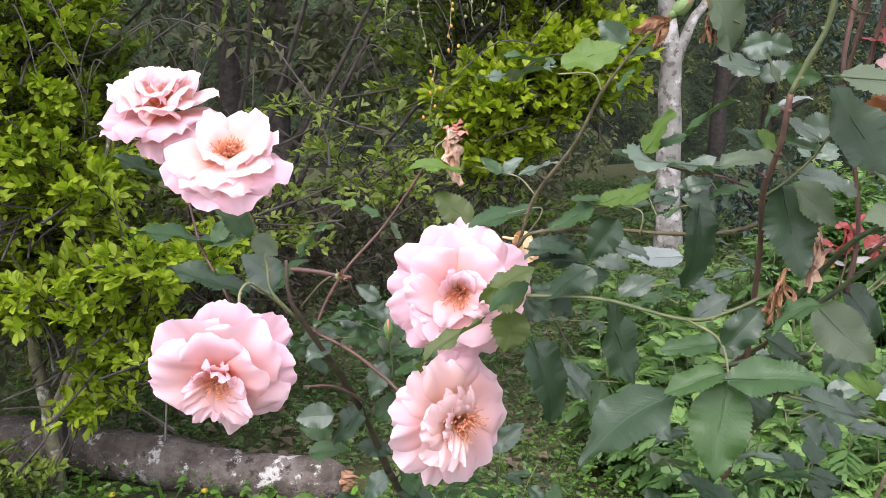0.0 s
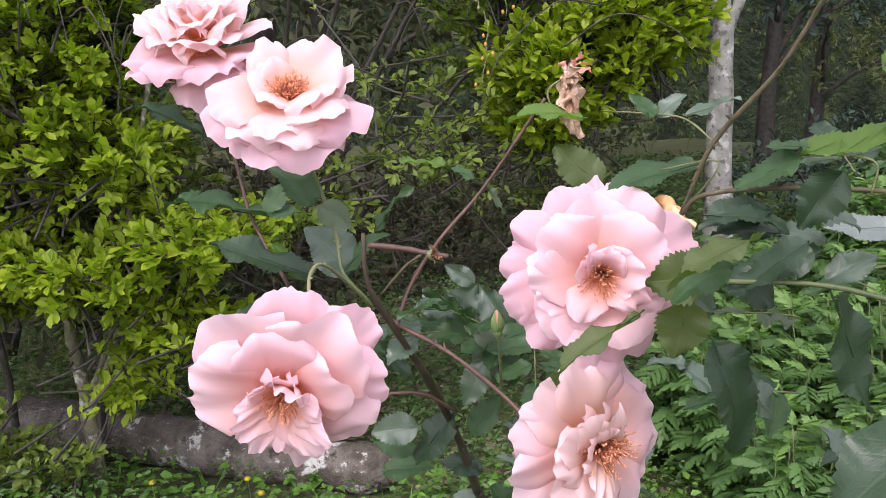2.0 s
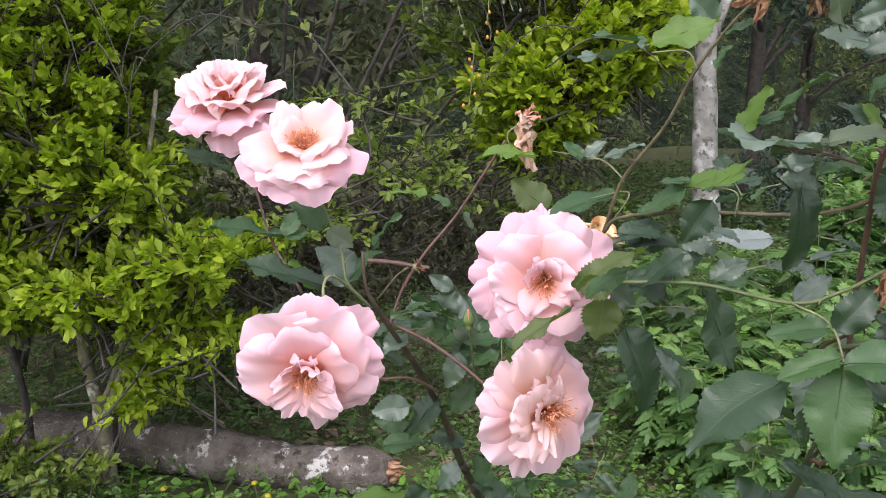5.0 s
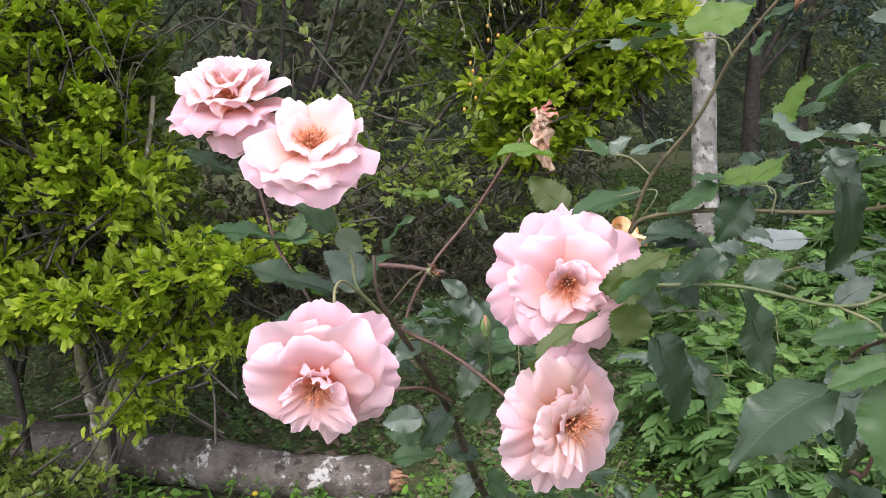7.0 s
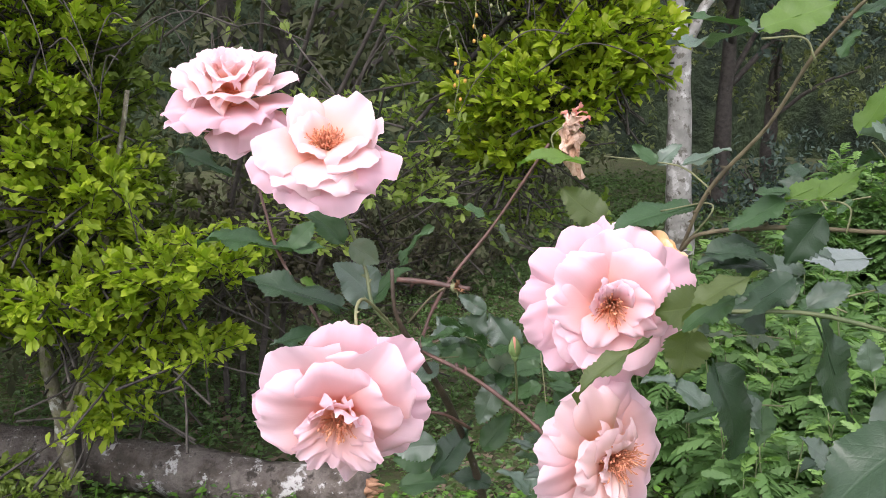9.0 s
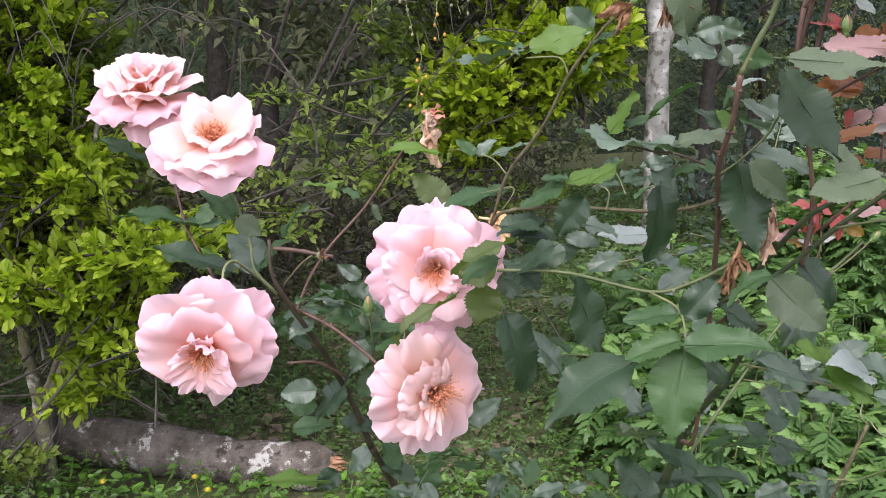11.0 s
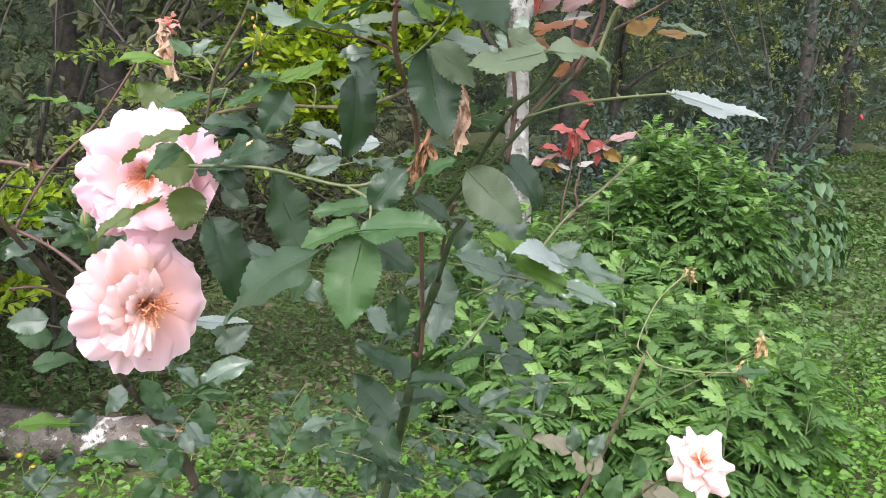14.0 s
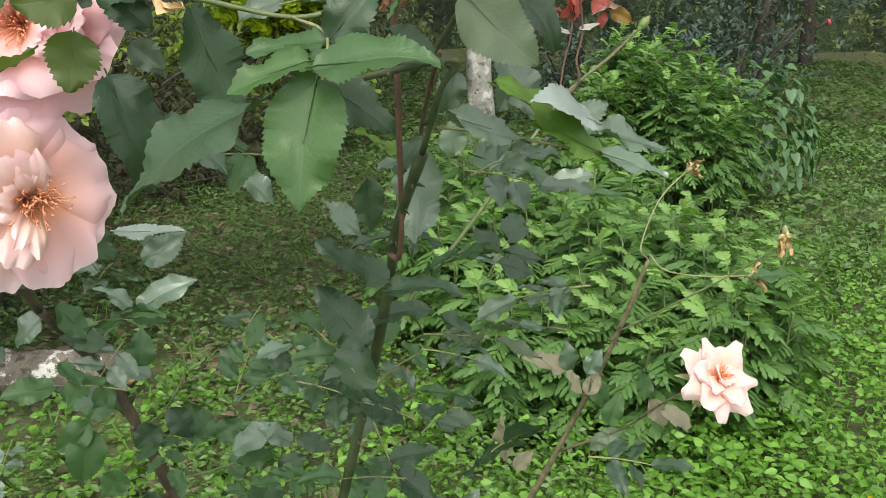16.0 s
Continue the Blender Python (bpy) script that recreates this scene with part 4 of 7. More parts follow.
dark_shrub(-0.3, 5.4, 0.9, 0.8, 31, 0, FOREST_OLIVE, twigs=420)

# ---- pale tree trunk ----
pale_tree = thing("pale_barked_tree", "slim tree with pale grey patchy bark", "tree", (1.715, 6.55, 0))
branch(pale_tree, [(0.0, 0, -0.1), (0.0, 0, 0.25), (-0.011, 0, 0.45), (-0.032, 0, 1.2), (-0.03, 0, 1.5), (-0.07, 0.02, 1.85), (-0.11, 0.04, 2.3), (-0.18, 0.1, 3.4), (-0.3, 0.1, 5.2)], 0.116, 0.03, BARK_PALE, "trunk", 20, 3, 0.02)
branch(pale_tree, [(-0.03, 0.0, 1.38), (0.03, 0.0, 1.58), (0.12, 0.01, 1.8), (0.26, 0.02, 2.1), (0.4, 0.05, 3.3), (0.55, 0.1, 5.0)], 0.046, 0.018, BARK_PALE, "limb", 14, 5, 0.03)
branch(pale_tree, [(-0.02, 0.08, 1.2), (-0.22, 0.12, 1.4), (-0.38, 0.1, 1.75), (-0.42, 0.1, 2.4)], 0.026, 0.01, BARK_DARK, "limb", 8, 6, 0.05)
crown("crown", pale_tree, [(-0.3, 0.1, 4.8, 1.0, 0.9, 0.6), (0.6, 0.1, 4.9, 0.9, 0.9, 0.6)], 300, 9, 0.08, FOREST_HAZY, 41, 0.25)

# ---- fallen log with lichen ----
def build_log():
    log = thing("fallen_log", "fallen grey log with pale lichen patches and broken end", "log", (-1.1, 2.89, 0))
    a, b = np.array([-1.0, 0.27, 0.07]), np.array([0.79, -0.213, 0.062])
    n = 80
    line = np.array([a + (b - a) * t + np.array([0, 0, 0.008 * math.sin(t * 13) + 0.012 * math.sin(t * 6)]) for t in np.linspace(0, 1, n)])
    t = np.linspace(0, 1, n)
    rad = 0.094 - 0.014 * t + 0.005 * np.sin(t * 21) + 0.003 * np.sin(t * 60)
    rad *= 1 - 0.42 * np.clip((t - 0.93) / 0.07, 0, 1) ** 2
    v, f = tube(line, rad, 22, 0.045, 5)
    child("bark", mesh("bark", v, f, BARK_LOG), log)
    w = (b - a) / np.linalg.norm(b - a)
    side = np.array([-w[1], w[0], 0])
    r = np.random.default_rng(4)
    for k in range(16):
        ang, q = k * 0.393 * 2.6, 0.03 * math.sqrt(k / 15)
        o = b + side * math.cos(ang) * q + np.array([0, 0, math.sin(ang) * q])
        tip = o + w * r.uniform(0.004, 0.05) + np.array([0, 0, r.uniform(-0.006, 0.008)])
        v, f = tube(np.array([o - w * 0.05, o, (o + tip) / 2, tip]), [0.013, 0.012, 0.008, 0.0015], 5, 0.35, k)
        child("splinter", mesh("splinter", v, f, WOOD_BROKEN), log, "orange-brown splintered wood")
    return log


build_log()

# ---- golden shrub ----
golden = thing("golden_shrub", "leafy shrub with yellow-green foliage and mossy stems", "shrub", (-1.24, 2.72, 0))
branch(golden, [(0.0, 0, -0.05), (-0.03, 0, 0.35), (-0.06, -0.05, 0.8), (-0.2, -0.1, 1.5)], 0.026, 0.014, BARK_MOSS, "stem", 10, 1)
branch(golden, [(-0.03, 0, 0.2), (0.12, -0.05, 0.5), (0.18, -0.1, 0.75), (0.3, -0.1, 1.3)], 0.013, 0.007, BARK_MOSS, "stem", 8, 2)
branch(golden, [(-0.3, 0.1, -0.05), (-0.28, 0, 0.5), (-0.35, -0.1, 1.2), (-0.1, 0, 2.0)], 0.013, 0.007, BARK_DARK, "stem", 8, 3)
branch(golden, [(-0.05, 0.15, -0.05), (0.02, 0.05, 0.6), (0.0, 0.05, 1.4), (0.25, 0.1, 2.1)], 0.01, 0.006, BARK_DARK, "stem", 8, 4)
branch(golden, [(0.0, 0, 0.3), (0.09, -0.03, 0.5), (0.15, -0.05, 0.72), (0.2, -0.1, 1.0)], 0.012, 0.006, BARK_MOSS, "stem", 8, 5)
branch(golden, [(-0.04, 0, 0.55), (-0.16, 0.02, 0.85), (-0.26, 0.0, 1.15), (-0.3, 0.0, 1.7)], 0.018, 0.01, BARK_MOSS, "stem", 8, 6)
spray_crown("crown", golden, [(0.05, -0.15, 1.55, 0.28, 0.28, 0.25), (-0.1, -0.15, 1.25, 0.36, 0.3, 0.25), (0.1, -0.15, 1.05, 0.26, 0.26, 0.2), (0.44, -0.2, 0.84, 0.24, 0.24, 0.1), (0.34, -0.2, 0.74, 0.2, 0.2, 0.08), (0.42, -0.2, 0.58, 0.2, 0.18, 0.07), (0.12, -0.2, 0.74, 0.3, 0.25, 0.14), (0.3, -0.2, 0.62, 0.14, 0.16, 0.08), (0.2, -0.2, 0.42, 0.08, 0.1, 0.14), (-0.3, -0.15, 0.8, 0.3, 0.28, 0.25), (-0.75, -0.1, 1.1, 0.4, 0.35, 0.5), (-0.3, -0.1, 1.85, 0.4, 0.35, 0.25), (-0.55, -0.3, 1.55, 0.3, 0.25, 0.25), (-0.65, -0.15, 1.85, 0.4, 0.3, 0.3)],
            1350, 0.04, SHRUB_OLIVE, 51, 0.26, 11, 0.3, 0.7, 3, BARK_DARK)
spray_crown("crown", golden, [(-0.1, 0.1, 1.3, 0.45, 0.2, 0.5), (-0.1, 0.1, 0.7, 0.4, 0.2, 0.35), (-0.7, 0.1, 0.9, 0.4, 0.3, 0.6), (0.0, 0.25, 0.9, 0.35, 0.2, 0.5)], 860, 0.04, SHRUB_SHADED, 53, 0.26, 10, 0.2, 0.7, 3, BARK_DARK)
spray_crown("low_foliage", golden, [(-0.35, -0.2, 0.22, 0.3, 0.12, 0.16), (-0.05, -0.2, 0.16, 0.2, 0.1, 0.1)], 60, 0.036, SHRUB_SHADED, 55, 0.2, 9, 0.3, 0.7, 3, BARK_DARK)
spray_crown("crown", golden, [(0.3, 0.05, 1.75, 0.3, 0.2, 0.12), (0.6, 0.0, 1.62, 0.12, 0.15, 0.06)], 40, 0.036, SHRUB_SHADED, 54, 0.34, 9, 0.1, 0.5, 2, BARK_DARK)

# ---- berry shrub ----
berry = thing("berry_shrub", "tall arching shrub, sunlit yellow-green leaves, orange berries", "shrub", (0.15, 3.05, 0))
for k, (dx, dy, h) in enumerate(((0.0, 0, 2.2), (-0.35, 0.1, 2.1), (0.35, 0.05, 1.9), (-0.6, 0.1, 1.9), (0.15, 0.2, 2.4))):
    branch(berry, [(-0.95 + dx * 0.2, 0.3 + dy, -0.05), (-0.8 + dx * 0.4, dy + 0.25, h * 0.35), (-0.35 + dx * 0.8, dy + 0.1, h * 0.75), (dx * 1.3, dy - 0.1, h)], 0.013, 0.005, BARK_DARK, "stem", 8, k)
spray_crown("crown", berry, [(0.2, -0.05, 1.72, 0.32, 0.28, 0.22), (0.3, -0.08, 1.42, 0.26, 0.26, 0.2), (0.1, -0.1, 1.28, 0.3, 0.25, 0.16), (-0.05, -0.05, 1.95, 0.4, 0.3, 0.25), (0.02, -0.05, 1.1, 0.2, 0.2, 0.08)],
            820, 0.042, SHRUB, 61, 0.24, 10, 0.35, 0.7, 3, BARK_DARK)
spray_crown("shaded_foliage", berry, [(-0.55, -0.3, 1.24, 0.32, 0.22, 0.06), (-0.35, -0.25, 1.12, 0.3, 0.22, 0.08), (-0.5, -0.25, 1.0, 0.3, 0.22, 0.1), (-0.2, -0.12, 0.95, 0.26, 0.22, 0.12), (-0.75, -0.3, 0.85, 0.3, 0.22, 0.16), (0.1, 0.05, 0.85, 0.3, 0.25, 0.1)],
            75, 0.036, SHRUB_SHADED, 62, 0.34, 12, 0.05, 0.4, 2, BARK_DARK)
spray_crown("inner_foliage", berry, [(0.05, 0.35, 1.5, 0.5, 0.2, 0.5)], 170, 0.04, SHRUB_SHADED, 63, 0.3, 9, 0.2, 0.7, 3, BARK_DARK)
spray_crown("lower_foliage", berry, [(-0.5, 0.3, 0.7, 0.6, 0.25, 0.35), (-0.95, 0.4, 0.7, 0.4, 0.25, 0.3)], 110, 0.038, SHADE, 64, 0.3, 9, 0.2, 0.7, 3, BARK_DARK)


def bare_twigs(parent, n, lo, hi, seed, droop=0.5):
    r = np.random.default_rng(seed)
    for k in range(n):
        o = r.uniform(lo, hi)
        d = np.array([r.uniform(-1, 1), r.uniform(-0.5, 0.2), r.uniform(-0.2, 0.6)])
        ln = r.uniform(0.2, 0.6)
        pts = [o, o + d * ln * 0.4 + np.array([0, 0, 0.03]), o + d * ln * 0.8 + np.array([0, 0, -droop * 0.1]), o + d * ln + np.array([0, 0, -droop * 0.28])]
        branch(parent, [tuple(p) for p in pts], 0.0026, 0.001, BARK_DARK, "twig", 5, seed + k)


bare_twigs(berry, 40, (-1.0, -0.55, 1.3), (0.2, -0.2, 1.95), 71)
bare_twigs(golden, 30, (-0.3, -0.5, 1.3), (0.9, -0.2, 1.9), 72)


def berry_string(x, y, z, n, seed):
    r = np.random.default_rng(seed)
    line = [np.array([x, y, z])]
    for k in range(7):
        line.append(line[-1] + np.array([r.uniform(-0.012, 0.012), r.uniform(-0.006, 0.006), -0.028]))
    stalk = branch(berry, [tuple(p) for p in line], 0.002, 0.001, CANE_PALE, "berry_stalk", 5, seed)
    v, f = tube(np.array([[0, 0, 0.006], [0, 0, 0.003], [0, 0, -0.003], [0, 0, -0.006]]), [0.0015, 0.0046, 0.0046, 0.0015], 6)
    me = mesh("berry", v, f, BERRY if seed % 3 == 0 else CANE_PALE)
    for k in range(n):
        o = line[2 + k % 6] + r.normal(size=3) * 0.009
        child("berry", me, stalk, "", pose(*o))


for k, (x, z) in enumerate(((-0.2, 1.62), (-0.12, 1.6), (-0.06, 1.68), (-0.3, 1.66), (-0.17, 1.42), (0.02, 1.72))):
    berry_string(x, -0.45, z, 6, 80 + k)


# ---- feathery herb mound ----
def frond_mesh(seed, material):
    """A deeply cut, toothed leaf of unit length along x that arches over and hangs at its tip."""
    r = np.random.default_rng(seed)
    verts, faces, uvs = [], [], []
    bow = lambda u: 0.24 * math.sin(u * 2.6) - 0.5 * u * u

    def lobe(o, d, ln, wd):
        """A pointed lobe with sharp teeth on either side."""
        d = np.array(d) / np.linalg.norm(d)
        s = np.array([-d[1], d[0], 0])
        b = len(verts)
        rows = ((0, 0.35), (0.22, 0.5), (0.36, 1.0), (0.38, 0.5), (0.58, 0.85), (0.6, 0.42), (0.78, 0.6), (1.0, 0.02))
        for u, w in rows:
            p = np.array(o) + d * ln * u + np.array([0, 0, -0.25 * ln * u * u])
            verts.extend([p - s * wd * w * 0.5 + np.array([0, 0, 0.02 * w]), p + s * wd * w * 0.5 + np.array([0, 0, -0.02 * w])])
            uvs.extend([(u, 0), (u, 1)])
        for i in range(len(rows) - 1):
            q = b + 2 * i
            faces.append((q, q + 2, q + 3, q + 1))

    for u, ln in ((0.24, 0.32), (0.39, 0.45), (0.53, 0.43), (0.67, 0.34), (0.8, 0.23)):
        for s in (-1, 1):
            lobe((u, 0, bow(u)), (0.95 + r.uniform(-0.15, 0.15), s, r.uniform(-0.4, -0.05)), ln * r.uniform(0.85, 1.15), 0.185)
    lobe((0.16, 0, bow(0.16)), (1, 0, 0.05), 0.7, 0.09)
    lobe((0.76, 0, bow(0.76)), (1, 0, -0.5), 0.36, 0.19)
    b = len(verts)
    tv, tf = tube(np.array([[u, 0, bow(u)] for u in (0, 0.25, 0.5, 0.8)]), [0.012, 0.012, 0.01, 0.006], 4, caps=False)
    verts.extend(tv)
    uvs.extend([(0.5, 0.5)] * len(tv))
    faces.extend([tuple(i + b for i in q) for q in tf])
    return mesh("leaf", verts, faces, material, True, uvs)


FRONDS = [frond_mesh(k, HERB) for k in range(5)]
YOUNG_FRONDS = [frond_mesh(k + 9, HERB_YOUNG) for k in range(3)]


def herb_plant(h, seed, dense=13):
    r = np.random.default_rng(seed)
    p = thing("feathery_herb", "bright green herb with feathery deeply cut leaves", "herb", group="feathery herb mound")
    lean = r.uniform(-0.12, 0.12, 2)
    line = [(0, 0, -0.05), (lean[0] * 0.4 * h, lean[1] * 0.4 * h, h * 0.5), (lean[0] * h, lean[1] * h, h * 0.97)]
    branch(p, line, 0.005, 0.002, CANE_GREEN, "stem", 6, seed)
    tall = h > 0.7
    for k in range(dense):
        u = (0.3 if tall else 0.2) + (0.7 if tall else 0.8) * (k / (dense - 1)) ** 0.8
        a = k * 2.4 + r.uniform(-0.3, 0.3)
        young = u > 0.93
        el = radians(r.uniform(42, 66) if young else -10 + 36 * u**2 + r.uniform(-16, 16))
        ln = (0.075 if young else 0.165 - 0.06 * u**2) * (1.15 if tall else 0.95) * r.uniform(0.85, 1.2)
        at = (lean[0] * u * h, lean[1] * u * h, h * u * 0.97)
        m = Matrix.Translation(at) @ Euler((0, 0, a)).to_matrix().to_4x4() @ Euler((r.uniform(-0.3, 0.3), -el, 0)).to_matrix().to_4x4() @ Matrix.Diagonal((ln, ln, ln, 1))
        child("leaf", YOUNG_FRONDS[k % 3] if young else FRONDS[int(r.integers(5))], p, "", m)
    return p


HERBS = [herb_plant(h, 100 + k, 14 if h < 0.7 else 30) for k, h in enumerate((0.34, 0.42, 0.5, 0.58, 0.95, 1.05))]
placed = [0] * len(HERBS)


def plant_herb(kind, x, y, turn, s=1.0):
    m = pose(x, y, ground_height(x, y), 0, 0, turn) @ Matrix.Scale(s, 4)
    if placed[kind] == 0:
        HERBS[kind].matrix_basis = m
    else:
        copy_thing(HERBS[kind], m).scale = (s, s, s)
    placed[kind] += 1


# front mound, then the tall clump behind it
for k in range(150):
    a, q = rng.uniform(0, 6.28), math.sqrt(rng.uniform(0, 1))
    x, y = 1.18 + 0.66 * q * math.cos(a), 2.8 + 0.8 * q * math.sin(a)
    if x < 0.5 + 0.1 * (y - 2):
        continue
    plant_herb(int(min(3, rng.integers(0, 2) + 2.2 * (1 - q))), x, y, rng.uniform(0, 360), rng.uniform(0.85, 1.15))
for k in range(95):
    a, q = rng.uniform(0, 6.28), math.sqrt(rng.uniform(0, 1))
    plant_herb(4 + int(q < 0.5), 2.17 + 0.5 * q * math.cos(a), 4.55 + 0.5 * q * math.sin(a), rng.uniform(0, 360), rng.uniform(0.8, 1.05) * (1 - 0.25 * q))
for k in range(36):
    plant_herb(int(rng.integers(0, 3)), rng.uniform(0.75, 1.9), rng.uniform(3.3, 4.6), rng.uniform(0, 360), rng.uniform(0.85, 1.2))


# ---- vine-covered shrub beside the clump ----
def build_vine():
    s = thing("vine_shrub", "low shrub covered with heart-shaped dark green vine leaves", "shrub", (2.82, 4.7, 0))
    r = np.random.default_rng(91)
    for k in range(6):
        a = r.uniform(0, 6.28)
        branch(s, [(0, 0, -0.05), (math.cos(a) * 0.1, math.sin(a) * 0.1, 0.4), (math.cos(a) * 0.3, math.sin(a) * 0.2, 0.72 - 0.1 * k / 6)], 0.008, 0.003, CANE_DARK, "stem", 6, k)
    kinds = []
    for k in range(3):
        v, f, uv = [], [], []
        out = [(0.0, 0.0), (-0.12, 0.3), (0.05, 0.46), (0.4, 0.4), (0.75, 0.17), (1.0, 0.0), (0.75, -0.17), (0.4, -0.4), (0.05, -0.46), (-0.12, -0.3)]
        v.append((0.35, 0, -0.05))
        uv.append((0.35, 0.5))
        for x, y in out:
            v.append((x, y * 0.85, 0.12 * abs(y) - 0.15 * x * x + 0.03 * k))
            uv.append((x, y + 0.5))
        f = [(0, i, i % 10 + 1) for i in range(1, 11)]
        kinds.append(mesh("leaf", v, f, IVY, True, uv))
    for k in range(290):
        th, ph = r.uniform(-2.2, 2.2) - 1.4, math.asin(r.uniform(0, 1))
        d = np.array([math.cos(th) * math.cos(ph), math.sin(th) * math.cos(ph), math.sin(ph)])
        p = np.array([0, 0, 0.12]) + d * np.array([0.38, 0.36, 0.62]) * r.normal(1, 0.06)
        z = Vector(d + np.array([0, 0, 0.3]) + r.normal(size=3) * 0.25).normalized()
        x = Vector((r.uniform(-0.5, 0.5), -0.2, -1))
        x = (x - z * x.dot(z)).normalized()
        y = z.cross(x)
        ln = r.uniform(0.045, 0.08)
        m = Matrix((x * ln, y * ln, z * ln)).transposed().to_4x4()
        m.translation = p
        child("leaf", kinds[k % 3], s, "", m)


build_vine()


# ---- ground cover ----
def ground_cover(name, n, x0, x1, y0, y1, size, material, label, seed, h=0.06, where=None, up=0.8, per=5, width=0.7, fine=False):
    r = np.random.default_rng(seed)
    x, y = r.uniform(x0, x1, n), y0 + (y1 - y0) * r.uniform(0, 1, n) ** 1.05
    if where:
        keep = np.array([where(a, b, r) for a, b in zip(x, y)])
        x, y = x[keep], y[keep]
    z = np.array([ground_height(a, b) for a, b in zip(x, y)])
    tw = np.repeat(np.arange(len(x)), per)
    hh = h * r.uniform(0.2, 1.3, len(tw))
    pts = np.stack([x[tw] + r.normal(size=len(tw)) * size * 0.5, y[tw] + r.normal(size=len(tw)) * size * 0.5, z[tw] + hh], 1)
    a = r.uniform(0, 6.28, len(tw))
    ways = np.stack([np.cos(a), np.sin(a), r.uniform(-0.3, 0.5, len(tw))], 1)
    ups = np.array([0, 0, up]) + r.normal(size=(len(tw), 3)) * 0.35
    v, f, uv = leaf_cloud(pts, ways, ups, size * r.uniform(0.5, 1.3, len(tw)), width, fine=fine)
    return tagged(new(name, cloud_mesh(name, v, f, uv, material)), label, "ground cover", kind="stuff")


def fading(x, y, r, reach):
    """Cover thins out unevenly away from the bushes, so that it has no edge."""
    d = math.hypot(x - 0.9, y - 3.0) + 0.5 * math.sin(x * 2.3 + 1) + 0.5 * math.sin(y * 1.9)
    return r.uniform() < math.exp(-max(0.0, d - reach) ** 2 / 3)


def lawn_part(x, y, r):
    return r.uniform() < 0.24 + 0.76 / (1 + math.exp(-(x - 0.35 * y + 0.1) / 0.12)) and fading(x, y, r, 2.3)


def outer_part(x, y, r):
    near = -2.4 < x < 4.4 and 1.2 < y < 5.3
    return not near and fading(x, y, r, 5.0)


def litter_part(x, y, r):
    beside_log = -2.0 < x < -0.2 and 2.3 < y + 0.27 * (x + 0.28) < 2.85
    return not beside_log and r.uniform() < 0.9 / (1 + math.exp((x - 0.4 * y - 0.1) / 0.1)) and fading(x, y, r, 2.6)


def weed_part(x, y, r):
    """Tall weeds in uneven drifts."""
    drift = 0.5 + 0.5 * math.sin(x * 5.3 + 1.3 * math.sin(y * 4.1)) * math.sin(y * 3.7 + 0.6)
    soft = math.exp(-((x - 1.05) / 1.05) ** 4 - ((y - 2.05) / 1.0) ** 4)
    return x > 0.2 * y - 0.15 + 0.1 * r.normal() and r.uniform() < (0.15 + 0.85 * drift) * soft


ground_cover("low_weeds", 46000, -3.4, 5.6, -2.0, 3.9, 0.022, WEED, "low bright green weeds and clover", 31, 0.07, lambda x, y, r: y < 2.9 + 0.35 * math.sin(3 * x) + 0.3 * r.normal() and lawn_part(x, y, r), fine=True)
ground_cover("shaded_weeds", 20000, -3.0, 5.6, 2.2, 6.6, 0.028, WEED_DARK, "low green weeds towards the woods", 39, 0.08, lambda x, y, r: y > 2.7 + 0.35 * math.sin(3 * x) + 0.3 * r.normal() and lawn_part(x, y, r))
ground_cover("outer_weeds", 26000, -8.0, 10.0, -5.0, 9.0, 0.05, WEED_DARK, "green weeds and grass of the garden around", 37, 0.07, outer_part, per=3)
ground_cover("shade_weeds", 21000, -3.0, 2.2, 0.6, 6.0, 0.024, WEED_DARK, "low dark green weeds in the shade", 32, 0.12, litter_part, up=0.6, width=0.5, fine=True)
ground_cover("leaf_litter", 3000, -2.6, 1.8, 1.2, 6.2, 0.055, LITTER, "dry brown fallen leaves", 33, 0.025, lambda x, y, r: x < 0.4 * y - 0.5 and litter_part(x, y, r), 1.0, 2)
ground_cover("tall_weeds", 12000, -0.6, 2.8, 0.5, 3.7, 0.027, WEED, "tall soft bright green weeds round the herbs", 38, 0.13, weed_part, up=0.7, fine=True)
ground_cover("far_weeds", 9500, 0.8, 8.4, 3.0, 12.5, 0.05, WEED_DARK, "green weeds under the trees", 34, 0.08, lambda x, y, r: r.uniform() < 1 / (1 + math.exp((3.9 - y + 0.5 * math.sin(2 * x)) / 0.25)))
ground_cover("log_weeds", 420, -2.2, 0.2, 2.0, 2.75, 0.036, WEED, "broad-leaved weeds beside the log", 35, 0.06, fine=True)


def grass(name, n, x0, x1, y0, y1, h, seed, where):
    r = np.random.default_rng(seed)
    x, y = r.uniform(x0, x1, n), r.uniform(y0, y1, n)
    keep = np.array([where(a, b, r) for a, b in zip(x, y)])
    x, y = x[keep], y[keep]
    n = len(x)
    pts = np.stack([x, y, [ground_height(a, b) for a, b in zip(x, y)]], 1)
    ways = np.stack([r.normal(size=n) * 0.5, r.normal(size=n) * 0.5, np.ones(n)], 1)
    ups = r.normal(size=(n, 3))
    v, f, uv = leaf_cloud(pts, ways, ups, h * r.uniform(0.5, 1.3, n), 0.08, 0.02, False)
    return tagged(new(name, cloud_mesh(name, v, f, uv, WEED)), "thin green grass blades", "grass", kind="stuff")


grass("grass", 20000, -3.0, 5.2, 0.4, 6.2, 0.1, 36, lawn_part)
